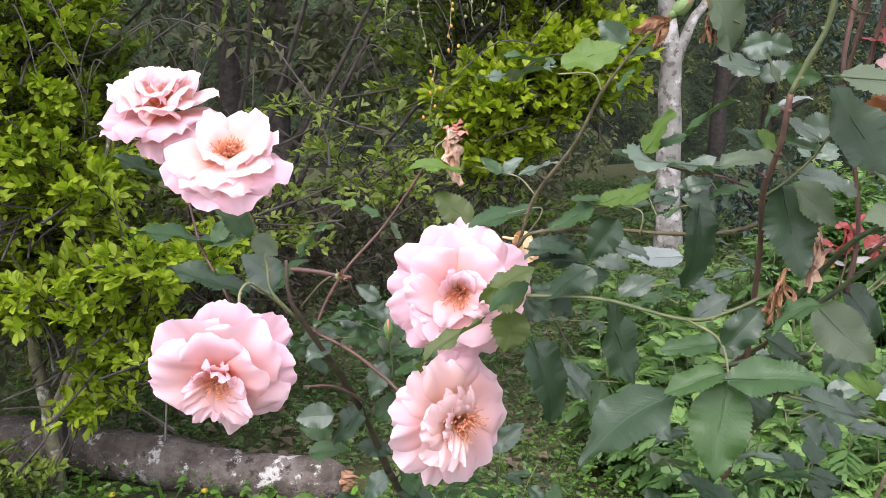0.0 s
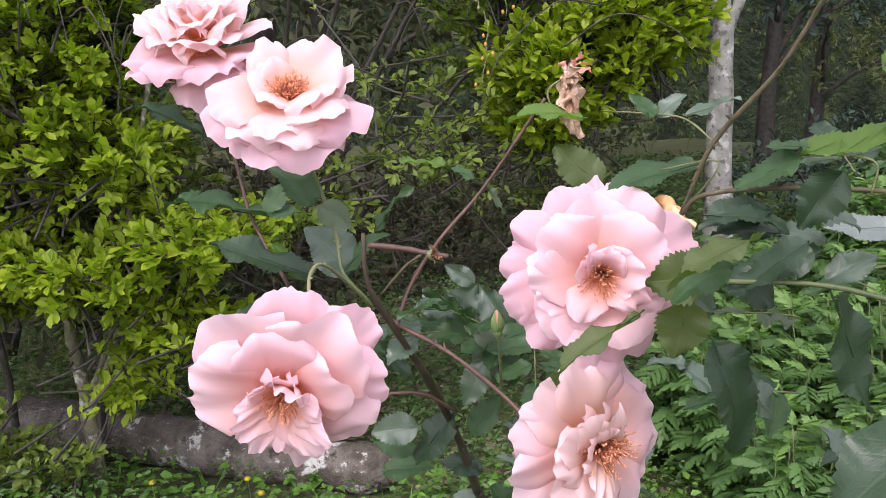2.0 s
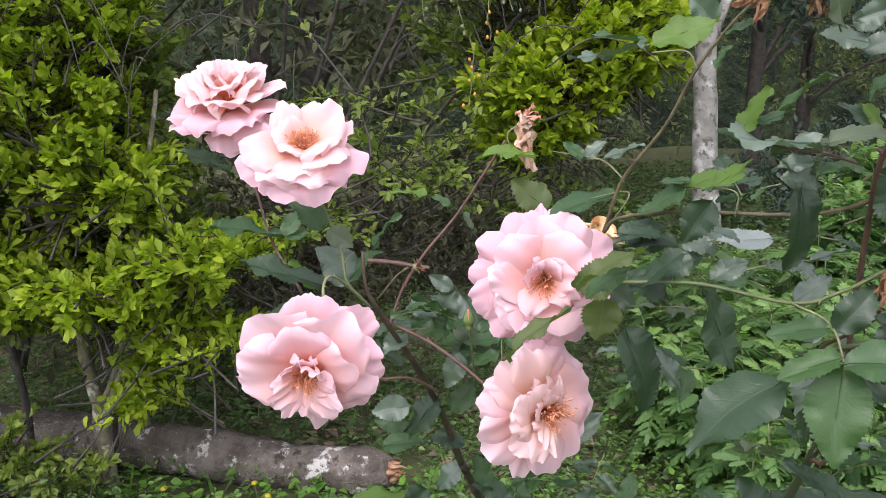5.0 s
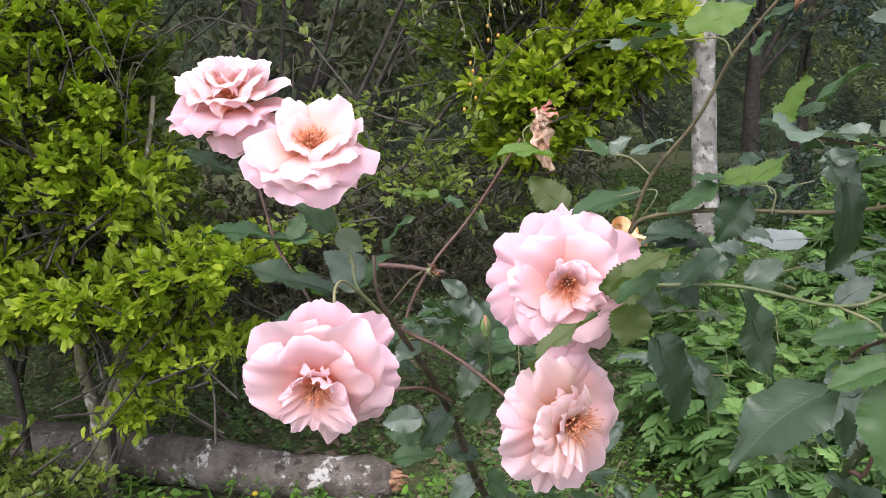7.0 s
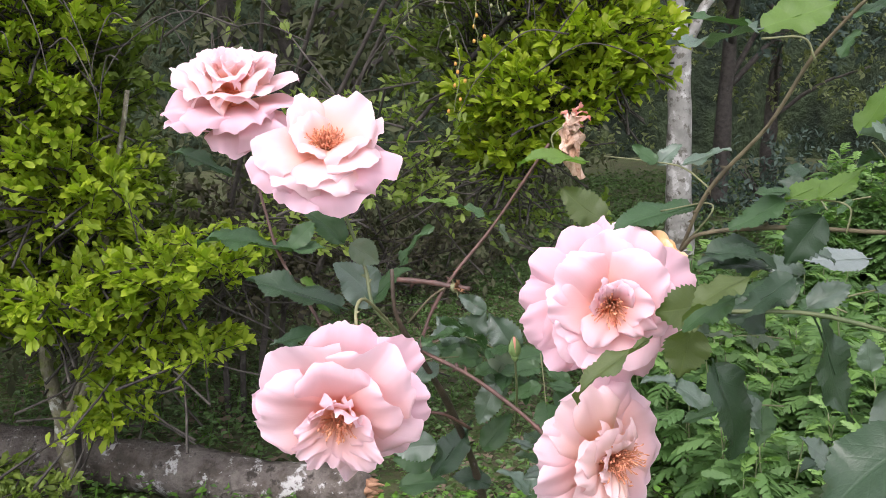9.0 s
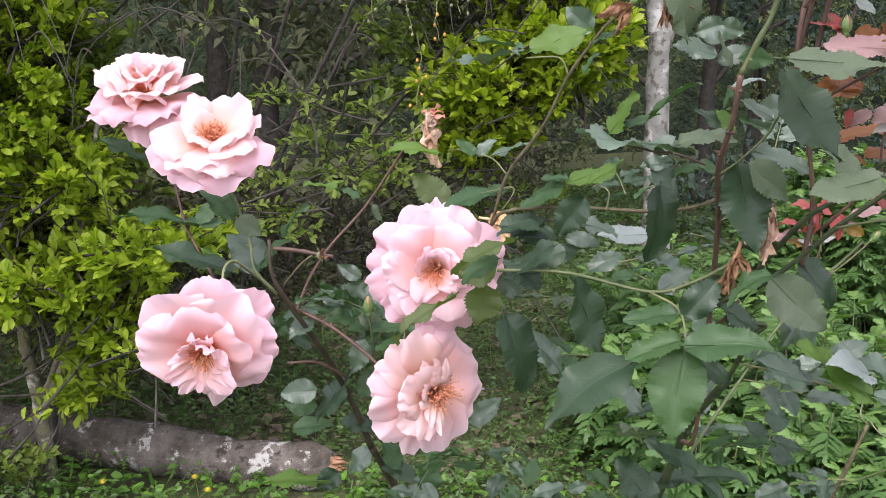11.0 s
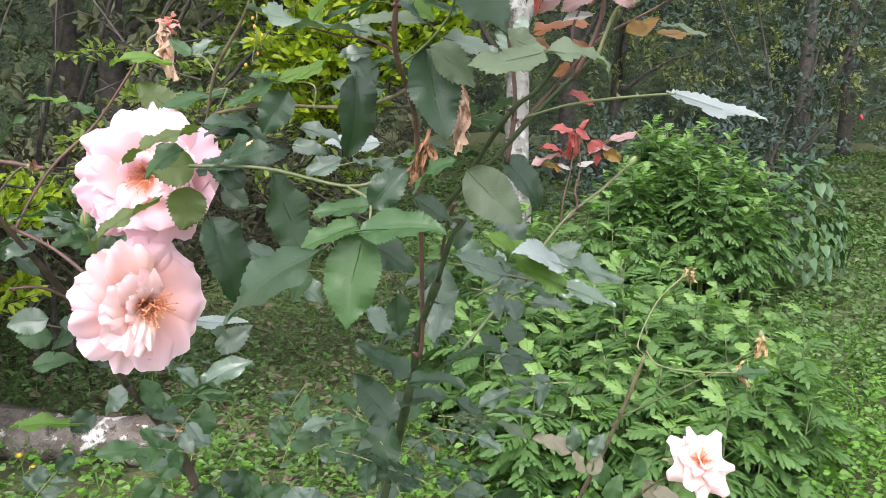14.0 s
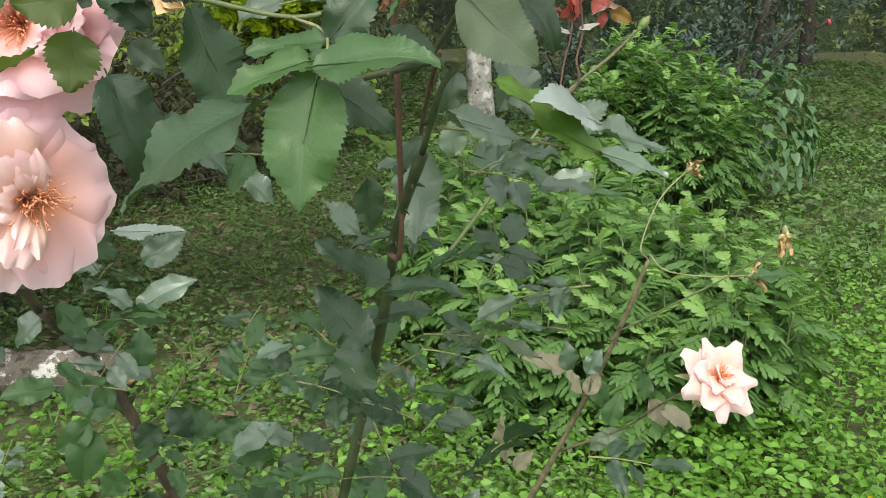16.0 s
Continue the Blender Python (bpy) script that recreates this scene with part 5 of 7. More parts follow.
for k in range(9):
    x, y = rng.uniform(-1.9, -0.6), rng.uniform(2.1, 2.5)
    fl = thing("yellow_flower", "tiny yellow weed flower on a thin stalk", "flower", (x, y, ground_height(x, y)), "yellow weed flowers")
    branch(fl, [(0, 0, 0), (0.01, 0, 0.07), (0.0, 0.01, 0.14)], 0.0014, 0.001, CANE_GREEN, "stalk", 5, k)
    v, f = tube(np.array([[0, 0.01, 0.138], [0, 0.008, 0.143], [0, 0.006, 0.148]]), [0.004, 0.011, 0.004], 8)
    child("blossom", mesh("blossom", v, f, FLOWER_YELLOW), fl)

# ---- rose bushes ----
left_bush = thing("rose_bush", "rose bush with five open pale pink blooms and thin canes", "rose bush", (-0.02, 0.95, 0), "rose bushes")
right_bush = thing("rose_bush", "leafy rose bush with dark glossy leaves and young red shoots", "rose bush", (0.24, 0.75, 0), "rose bushes")
low_bush = thing("rose_bush", "sparse low rose bush with one small pale bloom", "rose bush", (0.45, 1.12, 0), "rose bushes")
LB, RB, SB = left_bush, right_bush, low_bush

# canes are laid in world places, so the bush's own place is taken off
for b in (LB, RB, SB):
    b.location = (b.location.x, b.location.y, 0)
cane_at = cane


def cane(bush, points, r0, r1, material, name="cane", thorns=True):
    return cane_at(bush, [tuple(Vector(p) - bush.location) for p in points], r0, r1, material, name, thorns)


# blooms
rose(LB, (-0.234, 0.735, 1.300), (0.05, -0.36, 0.93), 0.092, 1, PETAL_CREAM, CUP + CUP_HEART, "pale pink double rose seen from its side", 0, point=0.12)
rose(LB, (-0.157, 0.642, 1.259), (0.06, -0.52, 0.85), 0.085, 2, PETAL_CREAM, WIDE, "pale pink open rose with coral stamens", 130, 0.13, 0.05)
rose(LB, (-0.142, 0.524, 1.127), (-0.02, -0.96, -0.24), 0.089, 3, PETAL, NODDING + NODDING_HEART, "pale pink open rose facing down a little", 46, 0.12, 0.12)
rose(LB, (0.012, 0.585, 1.170), (-0.06, -0.95, 0.22), 0.096, 4, PETAL, FULL + FULL_HEART, "pink cupped rose with a dense heart", 70, 0.14, 0.05)
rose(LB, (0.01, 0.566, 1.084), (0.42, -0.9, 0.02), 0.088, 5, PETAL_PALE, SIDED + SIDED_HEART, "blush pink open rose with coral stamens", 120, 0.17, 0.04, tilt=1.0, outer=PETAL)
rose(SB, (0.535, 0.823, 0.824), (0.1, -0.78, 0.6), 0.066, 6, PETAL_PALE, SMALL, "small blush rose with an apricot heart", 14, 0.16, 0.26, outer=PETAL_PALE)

# left bush canes
cane(LB, [(-0.226, 0.76, 1.234), (-0.217, 0.75, 1.204), (-0.207, 0.74, 1.174), (-0.181, 0.71, 1.141), (-0.157, 0.69, 1.109), (-0.122, 0.7, 1.071)], 0.0017, 0.002, CANE_RED, "cane")
cane(LB, [(-0.153, 0.66, 1.227), (-0.146, 0.665, 1.206), (-0.136, 0.66, 1.178), (-0.131, 0.65, 1.156), (-0.114, 0.65, 1.136)], 0.0017, 0.0022, CANE_GREEN, "cane")
cane(LB, [(-0.133, 0.55, 1.165), (-0.134, 0.56, 1.176), (-0.131, 0.58, 1.177), (-0.123, 0.61, 1.16), (-0.114, 0.645, 1.137)], 0.0015, 0.0015, CANE_PALE, "cane")
cane(LB, [(-0.118, 0.645, 1.181), (-0.116, 0.645, 1.151), (-0.102, 0.66, 1.118), (-0.084, 0.69, 1.075), (-0.066, 0.74, 1.013), (-0.052, 0.79, 0.946)], 0.0014, 0.0042, CANE_UMBER, "cane")
cane(LB, [(-0.1, 0.66, 1.121), (-0.066, 0.64, 1.108), (-0.032, 0.61, 1.089), (-0.017, 0.6, 1.073)], 0.0022, 0.002, CANE_RED, "cane")
cane(LB, [(-0.007, 0.72, 1.255), (-0.047, 0.72, 1.197), (-0.076, 0.7, 1.166), (-0.094, 0.69, 1.139), (-0.103, 0.67, 1.115)], 0.0016, 0.0022, CANE_RED, "cane")
cane(LB, [(-0.115, 0.645, 1.174), (-0.095, 0.645, 1.172), (-0.082, 0.642, 1.17), (-0.068, 0.64, 1.168)], 0.0029, 0.0025, CANE_RED, "dead_stub")
cane(LB, [(-0.084, 0.64, 1.169), (-0.094, 0.645, 1.161), (-0.109, 0.65, 1.143)], 0.0014, 0.001, CANE_BROWN, "dead_stub")
cane(LB, [(-0.113, 0.68, 1.069), (-0.088, 0.68, 1.069), (-0.066, 0.7, 1.049)], 0.0018, 0.002, CANE_RED, "cane")
cane(LB, [(-0.052, 0.79, 0.946), (-0.027, 0.885, 0.845), (-0.004, 0.9, 0.772), (0.025, 0.93, 0.657)], 0.0045, 0.007, CANE_UMBER, "cane")
cane(LB, [(0.025, 0.93, 0.657), (-0.03, 0.94, 0.4), (-0.02, 0.95, -0.04)], 0.007, 0.011, CANE_BROWN)
cane(LB, [(0.018, 0.92, 0.71), (0.076, 0.9, 0.733), (0.14, 0.85, 0.782), (0.194, 0.8, 0.818)], 0.002, 0.0016, CANE_GREEN, "cane")
cane(LB, [(0.002, 0.9, 0.784), (0.023, 0.9, 0.805), (0.039, 0.91, 0.846), (0.002, 0.92, 0.896)], 0.0016, 0.001, CANE_GREEN, "cane")
cane(LB, [(-0.019, 0.88, 0.83), (-0.027, 0.86, 0.882), (-0.009, 0.9, 0.893), (0.022, 0.93, 0.903)], 0.0013, 0.001, CANE_GREEN, "cane")
cane(LB, [(-0.05, 0.82, 0.78), (-0.037, 0.82, 0.827), (-0.017, 0.84, 0.858)], 0.0016, 0.001, CANE_GREEN, "cane")

# spent bloom at the tip
wilted(LB, (0.007, 0.72, 1.268), (0.14, -0.1, -1), 0.034, DRYPETAL, "withered pinkish brown bloom", 1, False, 5, 2.1, 0.12)
wilted(LB, (0.007, 0.72, 1.272), (0.2, -0.3, -0.2), 0.02, DRYPETAL, "withered pinkish brown bloom", 4, False, 11, 1.5, 0.6)
wilted(LB, (0.009, 0.718, 1.274), (0.6, -0.3, 0.7), 0.014, PETAL_DEEP, "dried red inner petals", 6, False, 6, 1.6, 0.5)
cane(LB, [(-0.002, 0.72, 1.246), (-0.005, 0.72, 1.26), (0.007, 0.72, 1.269)], 0.001, 0.0012, CANE_PALE, "stalk", thorns=False)
wilted(LB, (-0.078, 0.64, 1.169), (0.3, -0.3, 0.2), 0.008, BROWNPETAL, "dry brown knot", 2)
rose_bud(LB, (-0.04, 0.63, 1.126), (-0.05, 0, 1), 0.0125, "small closed green bud with reddish tips", 3)
cane(LB, [(-0.04, 0.63, 1.125), (-0.038, 0.64, 1.097), (-0.037, 0.66, 1.068)], 0.0012, 0.0014, CANE_GREEN, "cane")

# left bush leaves
leaf(LB, (-0.243, 0.75, 1.235), (-0.285, 0.75, 1.256), (0.441, -0.168, 0.882), 0.60, MID)
leaf(LB, (-0.199, 0.74, 1.18), (-0.267, 0.74, 1.191), (0.159, -0.06, 0.985), 0.60, MID)
leaf(LB, (-0.197, 0.74, 1.18), (-0.179, 0.74, 1.2), (-0.292, -0.92, 0.263), 0.60, MID)
leaf(LB, (-0.198, 0.74, 1.179), (-0.172, 0.74, 1.181), (-0.068, -0.47, 0.88), 0.60, MID)
leaf(LB, (-0.153, 0.68, 1.193), (-0.176, 0.68, 1.219), (0.497, -0.748, 0.439), 0.60, MID)
leaf(LB, (-0.145, 0.66, 1.195), (-0.127, 0.66, 1.182), (0.142, -0.97, 0.196), 0.81, OLIVE)
leaf(LB, (-0.133, 0.68, 1.15), (-0.157, 0.68, 1.18), (0.353, -0.823, 0.445), 0.80, SHINY)
leaf(LB, (-0.167, 0.7, 1.141), (-0.182, 0.7, 1.166), (0.782, -0.41, 0.469), 0.60, BRIGHT)
leaf(LB, (-0.157, 0.68, 1.149), (-0.218, 0.68, 1.174), (0.373, -0.182, 0.91), 0.60, DARK)
leaf(LB, (-0.151, 0.66, 1.14), (-0.203, 0.66, 1.129), (-0.206, -0.077, 0.975), 0.60, DARK)
leaf(LB, (-0.1357, 0.68, 1.1515), (-0.110, 0.68, 1.177), (-0.6, -0.45, 0.66), 0.6, MID)
leaf(LB, (-0.1136, 0.68, 1.178), (-0.092, 0.68, 1.204), (-0.6, -0.35, 0.7), 0.3, MID)
leaf(LB, (-0.0295, 0.74, 1.095), (-0.05, 0.74, 1.123), (-0.3, -0.9, 0.2), 0.75, SHINY)
leaf(LB, (-0.049, 0.73, 1.2), (-0.073, 0.73, 1.211), (0.411, -0.165, 0.897), 0.60, MID)
leaf(LB, (-0.073, 0.73, 1.21), (-0.101, 0.73, 1.218), (0.273, -0.114, 0.955), 0.60, BRIGHT)
leaf(LB, (-0.046, 0.73, 1.199), (-0.031, 0.73, 1.179), (0.789, -0.164, 0.592), 0.60, OLIVE)
leaf(LB, (-0.072, 0.75, 1.096), (-0.052, 0.75, 1.124), (-0.057, -0.998, 0.041), 0.78, SHINY)
leaf(LB, (-0.074, 0.74, 1.097), (-0.088, 0.74, 1.123), (0.185, -0.978, 0.1), 0.62, SHINY)
leaf(LB, (-0.054, 0.72, 1.133), (-0.073, 0.72, 1.145), (0.119, -0.975, 0.189), 0.6, SHINY)
leaf(LB, (-0.125, 0.7, 1.09), (-0.112, 0.7, 1.106), (-0.032, -0.999, 0.026), 0.85, MID)
leaf(LB, (-0.116, 0.7, 1.088), (-0.091, 0.7, 1.076), (0.413, -0.299, 0.86), 0.60, SHINY)
leaf(LB, (-0.093, 0.7, 1.038), (-0.124, 0.7, 1.033), (-0.05, -0.949, 0.311), 0.71, SHINY)
leaf(LB, (-0.096, 0.72, 1.016), (-0.125, 0.72, 1.018), (0.025, -0.933, 0.36), 0.70, MID)
leaf(LB, (-0.093, 0.72, 1.005), (-0.065, 0.72, 1.049), (-0.747, -0.466, 0.475), 0.60, DARK)
leaf(LB, (-0.048, 0.7, 1.083), (-0.061, 0.7, 1.053), (-0.172, -0.982, 0.074), 0.60, SHINY)
leaf(LB, (-0.056, 0.72, 1.026), (-0.035, 0.72, 1.052), (-0.352, -0.892, 0.284), 0.60, MID)
leaf(LB, (-0.049, 0.76, 0.978), (-0.08, 0.76, 0.986), (0.186, -0.667, 0.721), 0.60, DARK)
leaf(LB, (-0.121, 0.75, 0.982), (-0.085, 0.75, 0.988), (-0.141, -0.516, 0.845), 0.60, MID)
leaf(LB, (-0.053, 0.7, 1.103), (-0.029, 0.7, 1.093), (0.167, -0.901, 0.401), 0.60, OLIVE)
leaf(LB, (-0.04, 0.72, 1.067), (-0.055, 0.72, 1.085), (0.183, -0.971, 0.152), 0.64, SHINY)
leaf(LB, (-0.095, 0.8, 0.905), (-0.163, 0.8, 0.909), (0.059, 0.066, 0.996), 0.60, BRIGHT)
leaf(LB, (-0.086, 0.8, 0.914), (-0.109, 0.8, 0.896), (-0.176, -0.958, 0.225), 0.80, DARK)
leaf(LB, (-0.052, 0.8, 0.938), (-0.08, 0.8, 0.914), (-0.447, -0.727, 0.521), 0.60, SHINY)
leaf(LB, (-0.041, 0.8, 0.944), (-0.019, 0.8, 0.914), (0.573, -0.703, 0.421), 0.60, MID)
leaf(LB, (0.014, 0.7, 1.244), (-0.031, 0.7, 1.248), (0.087, -0.203, 0.975), 0.60, BRIGHT)
leaf(LB, (-0.003, 0.9, 0.9), (-0.029, 0.9, 0.929), (0.722, -0.244, 0.647), 0.60, SHINY)
leaf(LB, (0.003, 0.93, 0.893), (0.051, 0.93, 0.922), (-0.42, -0.584, 0.695), 0.60, SHINY)
leaf(LB, (0.002, 0.88, 0.855), (0.008, 0.88, 0.887), (0.136, -0.99, -0.026), 0.85, MID)
leaf(LB, (-0.004, 0.9, 0.895), (0.028, 0.9, 0.893), (0.03, -0.874, 0.484), 0.60, MID)
leaf(LB, (0.005, 0.8, 0.994), (-0.015, 0.8, 1.003), (0.123, -0.954, 0.274), 0.75, DARK)
leaf(LB, (0.01, 0.8, 1.004), (0.061, 0.8, 1), (0.078, -0.077, 0.994), 0.60, PALE)
leaf(LB, (0.02, 0.85, 0.986), (0.036, 0.85, 0.968), (0.482, -0.764, 0.429), 0.60, DARK)
leaf(LB, (-0.024, 0.85, 0.904), (-0.04, 0.85, 0.918), (0.551, -0.547, 0.63), 0.60, OLIVE)
leaf(LB, (-0.009, 0.8, 0.909), (-0.043, 0.8, 0.919), (0.231, -0.577, 0.784), 0.60, DARK)
leaf(LB, (-0.029, 0.8, 0.833), (-0.041, 0.8, 0.784), (0.158, -0.987, -0.039), 0.63, MID)
leaf(LB, (-0.029, 0.8, 0.841), (-0.058, 0.8, 0.817), (-0.106, -0.986, 0.128), 0.64, MID)
leaf(LB, (-0.027, 0.8, 0.846), (-0.007, 0.8, 0.879), (-0.108, -0.992, 0.065), 0.60, MID)
leaf(LB, (0.026, 0.88, 0.808), (0.044, 0.88, 0.776), (0.311, -0.934, 0.175), 0.65, DARK)
leaf(LB, (0.014, 0.88, 0.791), (-0.009, 0.88, 0.77), (-0.14, -0.978, 0.153), 0.85, DARK)
leaf(LB, (0.055, 0.9, 0.765), (0.02, 0.9, 0.788), (0.409, -0.667, 0.623), 0.60, MID)
leaf(LB, (0.058, 0.9, 0.768), (0.041, 0.9, 0.803), (0.399, -0.896, 0.194), 0.60, MID)
leaf(LB, (0.063, 0.9, 0.765), (0.088, 0.9, 0.78), (-0.17, -0.944, 0.284), 0.80, MID)
leaf(LB, (0.083, 0.85, 0.774), (0.121, 0.85, 0.801), (-0.49, -0.532, 0.69), 0.60, SHINY)
leaf(LB, (0.116, 0.85, 0.767), (0.081, 0.85, 0.764), (-0.074, -0.498, 0.864), 0.60, MID)
leaf(LB, (0.122, 0.85, 0.753), (0.148, 0.85, 0.762), (-0.143, -0.899, 0.414), 0.68, DARK)
leaf(LB, (0.116, 0.8, 0.772), (0.102, 0.8, 0.738), (-0.123, -0.991, 0.051), 0.80, DARK)
leaf(LB, (0.135, 0.85, 0.779), (0.106, 0.85, 0.797), (0.402, -0.646, 0.648), 0.60, SHINY)
leaf(LB, (0.141, 0.82, 0.797), (0.17, 0.82, 0.785), (0.265, -0.721, 0.64), 0.60, DARK)
leaf(LB, (-0.024, 0.88, 0.749), (-0.042, 0.88, 0.722), (-0.069, -0.997, 0.046), 0.84, MID)
leaf(LB, (-0.006, 0.9, 0.711), (-0.004, 0.9, 0.68), (0.247, -0.969, 0.016), 0.85, DARK)
leaf(LB, (0.009, 0.9, 0.833), (-0.032, 0.9, 0.851), (0.392, -0.221, 0.893), 0.60, SHINY)
leaf(LB, (-0.07, 0.9, 0.826), (-0.016, 0.9, 0.803), (0.369, -0.34, 0.865), 0.60, MID)

# right bush canes
cane(RB, [(0.17, 0.383, 1.377), (0.169, 0.388, 1.361), (0.168, 0.395, 1.335), (0.162, 0.4, 1.318), (0.157, 0.406, 1.303)], 0.0021, 0.0022, CANE_GREEN, "cane")
cane(RB, [(0.157, 0.406, 1.303), (0.157, 0.415, 1.278), (0.159, 0.44, 1.25), (0.177, 0.49, 1.201), (0.189, 0.55, 1.055), (0.185, 0.57, 1.037)], 0.0022, 0.0026, CANE_RED, "cane")
cane(RB, [(0.192, 0.5, 1.109), (0.188, 0.56, 1.056), (0.188, 0.6, 1.008), (0.179, 0.66, 0.908), (0.157, 0.72, 0.764)], 0.0032, 0.0045, CANE_DARK, "cane")
cane(RB, [(0.157, 0.72, 0.764), (0.235, 0.74, 0.4), (0.24, 0.75, -0.04)], 0.0045, 0.009, CANE_BROWN)
cane(RB, [(0.192, 0.5, 1.109), (0.197, 0.48, 1.141), (0.199, 0.47, 1.155), (0.139, 0.48, 1.142)], 0.0026, 0.0024, CANE_DARK, "cane")
cane(RB, [(0.198, 0.56, 1.141), (0.21, 0.54, 1.159), (0.234, 0.5, 1.213), (0.249, 0.48, 1.231), (0.258, 0.45, 1.256)], 0.0032, 0.0022, CANE_DARK, "cane")
cane(RB, [(0.172, 0.47, 1.232), (0.158, 0.49, 1.223), (0.138, 0.52, 1.217), (0.09, 0.55, 1.216), (0.053, 0.57, 1.21), (0.044, 0.58, 1.199)], 0.0019, 0.0021, CANE_BROWN, "cane")
cane(RB, [(0.044, 0.58, 1.199), (0.053, 0.56, 1.236), (0.074, 0.535, 1.271), (0.087, 0.52, 1.302), (0.098, 0.51, 1.32), (0.107, 0.5, 1.333), (0.117, 0.5, 1.342)], 0.002, 0.0012, CANE_BROWN, "cane")
cane(RB, [(0.042, 0.5, 1.183), (0.086, 0.495, 1.182), (0.134, 0.48, 1.173), (0.159, 0.475, 1.18), (0.183, 0.47, 1.194)], 0.0017, 0.0019, CANE_GREEN, "cane")
cane(RB, [(0.134, 0.48, 1.173), (0.146, 0.455, 1.167), (0.141, 0.42, 1.151)], 0.0012, 0.001, CANE_PALE, "leaf_stalk")
cane(RB, [(0.207, 0.5, 1.17), (0.224, 0.49, 1.187), (0.242, 0.47, 1.214), (0.258, 0.45, 1.236), (0.27, 0.44, 1.251), (0.279, 0.43, 1.274)], 0.0028, 0.002, CANE_DARK, "cane")
cane(RB, [(0.258, 0.44, 1.238), (0.268, 0.43, 1.268), (0.268, 0.425, 1.295), (0.264, 0.42, 1.313)], 0.0022, 0.0014, CANE_RED, "cane")
cane(RB, [(0.212, 0.45, 1.307), (0.213, 0.44, 1.337), (0.214, 0.43, 1.358), (0.216, 0.42, 1.38), (0.216, 0.42, 1.396)], 0.0024, 0.0017, CANE_RED, "cane")
cane(RB, [(0.206, 0.46, 1.308), (0.21, 0.445, 1.353), (0.216, 0.435, 1.381), (0.218, 0.43, 1.394)], 0.002, 0.0015, CANE_RED, "cane")
cane(RB, [(0.266, 0.43, 1.246), (0.275, 0.425, 1.274), (0.284, 0.41, 1.278), (0.293, 0.38, 1.292), (0.295, 0.37, 1.297)], 0.0017, 0.001, CANE_PALE, "cane")
cane(RB, [(0.261, 0.43, 1.274), (0.269, 0.41, 1.293), (0.271, 0.4, 1.304), (0.275, 0.395, 1.327), (0.279, 0.39, 1.338)], 0.0019, 0.0014, CANE_RED, "cane")
cane(RB, [(0.247, 0.43, 1.311), (0.268, 0.42, 1.301), (0.281, 0.41, 1.295), (0.29, 0.41, 1.302)], 0.0016, 0.0013, CANE_BROWN, "dead_twig")
cane(RB, [(0.233, 0.5, 1.385), (0.228, 0.5, 1.359), (0.223, 0.5, 1.316), (0.231, 0.5, 1.276), (0.239, 0.5, 1.224), (0.235, 0.5, 1.184)], 0.002, 0.0024, CANE_RED, "cane")
cane(RB, [(0.217, 0.48, 1.277), (0.228, 0.46, 1.292), (0.235, 0.44, 1.301), (0.242, 0.43, 1.308)], 0.0017, 0.0013, CANE_RED, "cane")
cane(RB, [(0.236, 0.46, 1.215), (0.255, 0.44, 1.223), (0.277, 0.42, 1.228), (0.305, 0.41, 1.231)], 0.0013, 0.001, CANE_GREEN, "leaf_stalk")
cane(RB, [(0.16, 0.465, 1.252), (0.144, 0.47, 1.258), (0.132, 0.475, 1.259), (0.113, 0.48, 1.264)], 0.0012, 0.001, CANE_RED, "leaf_stalk")
cane(RB, [(0.163, 0.465, 1.243), (0.178, 0.46, 1.255), (0.189, 0.45, 1.27), (0.191, 0.44, 1.281)], 0.0012, 0.001, CANE_GREEN, "leaf_stalk")
cane(RB, [(0.086, 0.51, 1.304), (0.08, 0.51, 1.314), (0.06, 0.51, 1.314)], 0.001, 0.0008, CANE_PALE, "leaf_stalk")
cane(RB, [(0.193, 0.62, 0.979), (0.234, 0.68, 0.993), (0.273, 0.72, 1.019), (0.314, 0.75, 1.057), (0.357, 0.77, 1.101), (0.397, 0.79, 1.125), (0.423, 0.8, 1.144)], 0.0024, 0.0018, CANE_GREEN, "cane")
cane(RB, [(0.177, 0.68, 0.891), (0.205, 0.72, 0.898), (0.239, 0.76, 0.898), (0.218, 0.7, 0.954)], 0.0016, 0.001, CANE_GREEN, "cane")
cane(RB, [(0.197, 0.49, 1.123), (0.218, 0.47, 1.123), (0.236, 0.46, 1.12), (0.262, 0.45, 1.116)], 0.0013, 0.001, CANE_PALE, "leaf_stalk")
cane(RB, [(0.22, 0.66, 1.083), (0.215, 0.63, 1.101), (0.206, 0.55, 1.137), (0.207, 0.53, 1.154)], 0.0022, 0.0022, CANE_RED, "cane")
cane(RB, [(0.189, 0.72, 0.857), (0.205, 0.72, 0.81), (0.213, 0.72, 0.799)], 0.001, 0.0008, CANE_PALE, "leaf_stalk")

# large leaves of the right bush
leaf(RB, (0.188, 0.43, 1.303), (0.214, 0.41, 1.259), (0.22, -0.832, 0.508), 0.60, DARK)
leaf(RB, (0.179, 0.465, 1.251), (0.19, 0.455, 1.202), (0.116, -0.968, 0.224), 0.60, DARK)
leaf(RB, (0.141, 0.49, 1.235), (0.139, 0.49, 1.188), (0.509, -0.861, -0.022), 0.60, DARK)
leaf(RB, (0.1, 0.525, 1.225), (0.084, 0.525, 1.2), (-0.081, -0.995, 0.052), 0.72, DARK)
leaf(RB, (0.229, 0.4, 1.251), (0.189, 0.39, 1.243), (-0.053, -0.486, 0.872), 0.60, OLIVE)
leaf(RB, (0.233, 0.4, 1.252), (0.266, 0.4, 1.248), (0.108, -0.448, 0.888), 0.60, OLIVE)
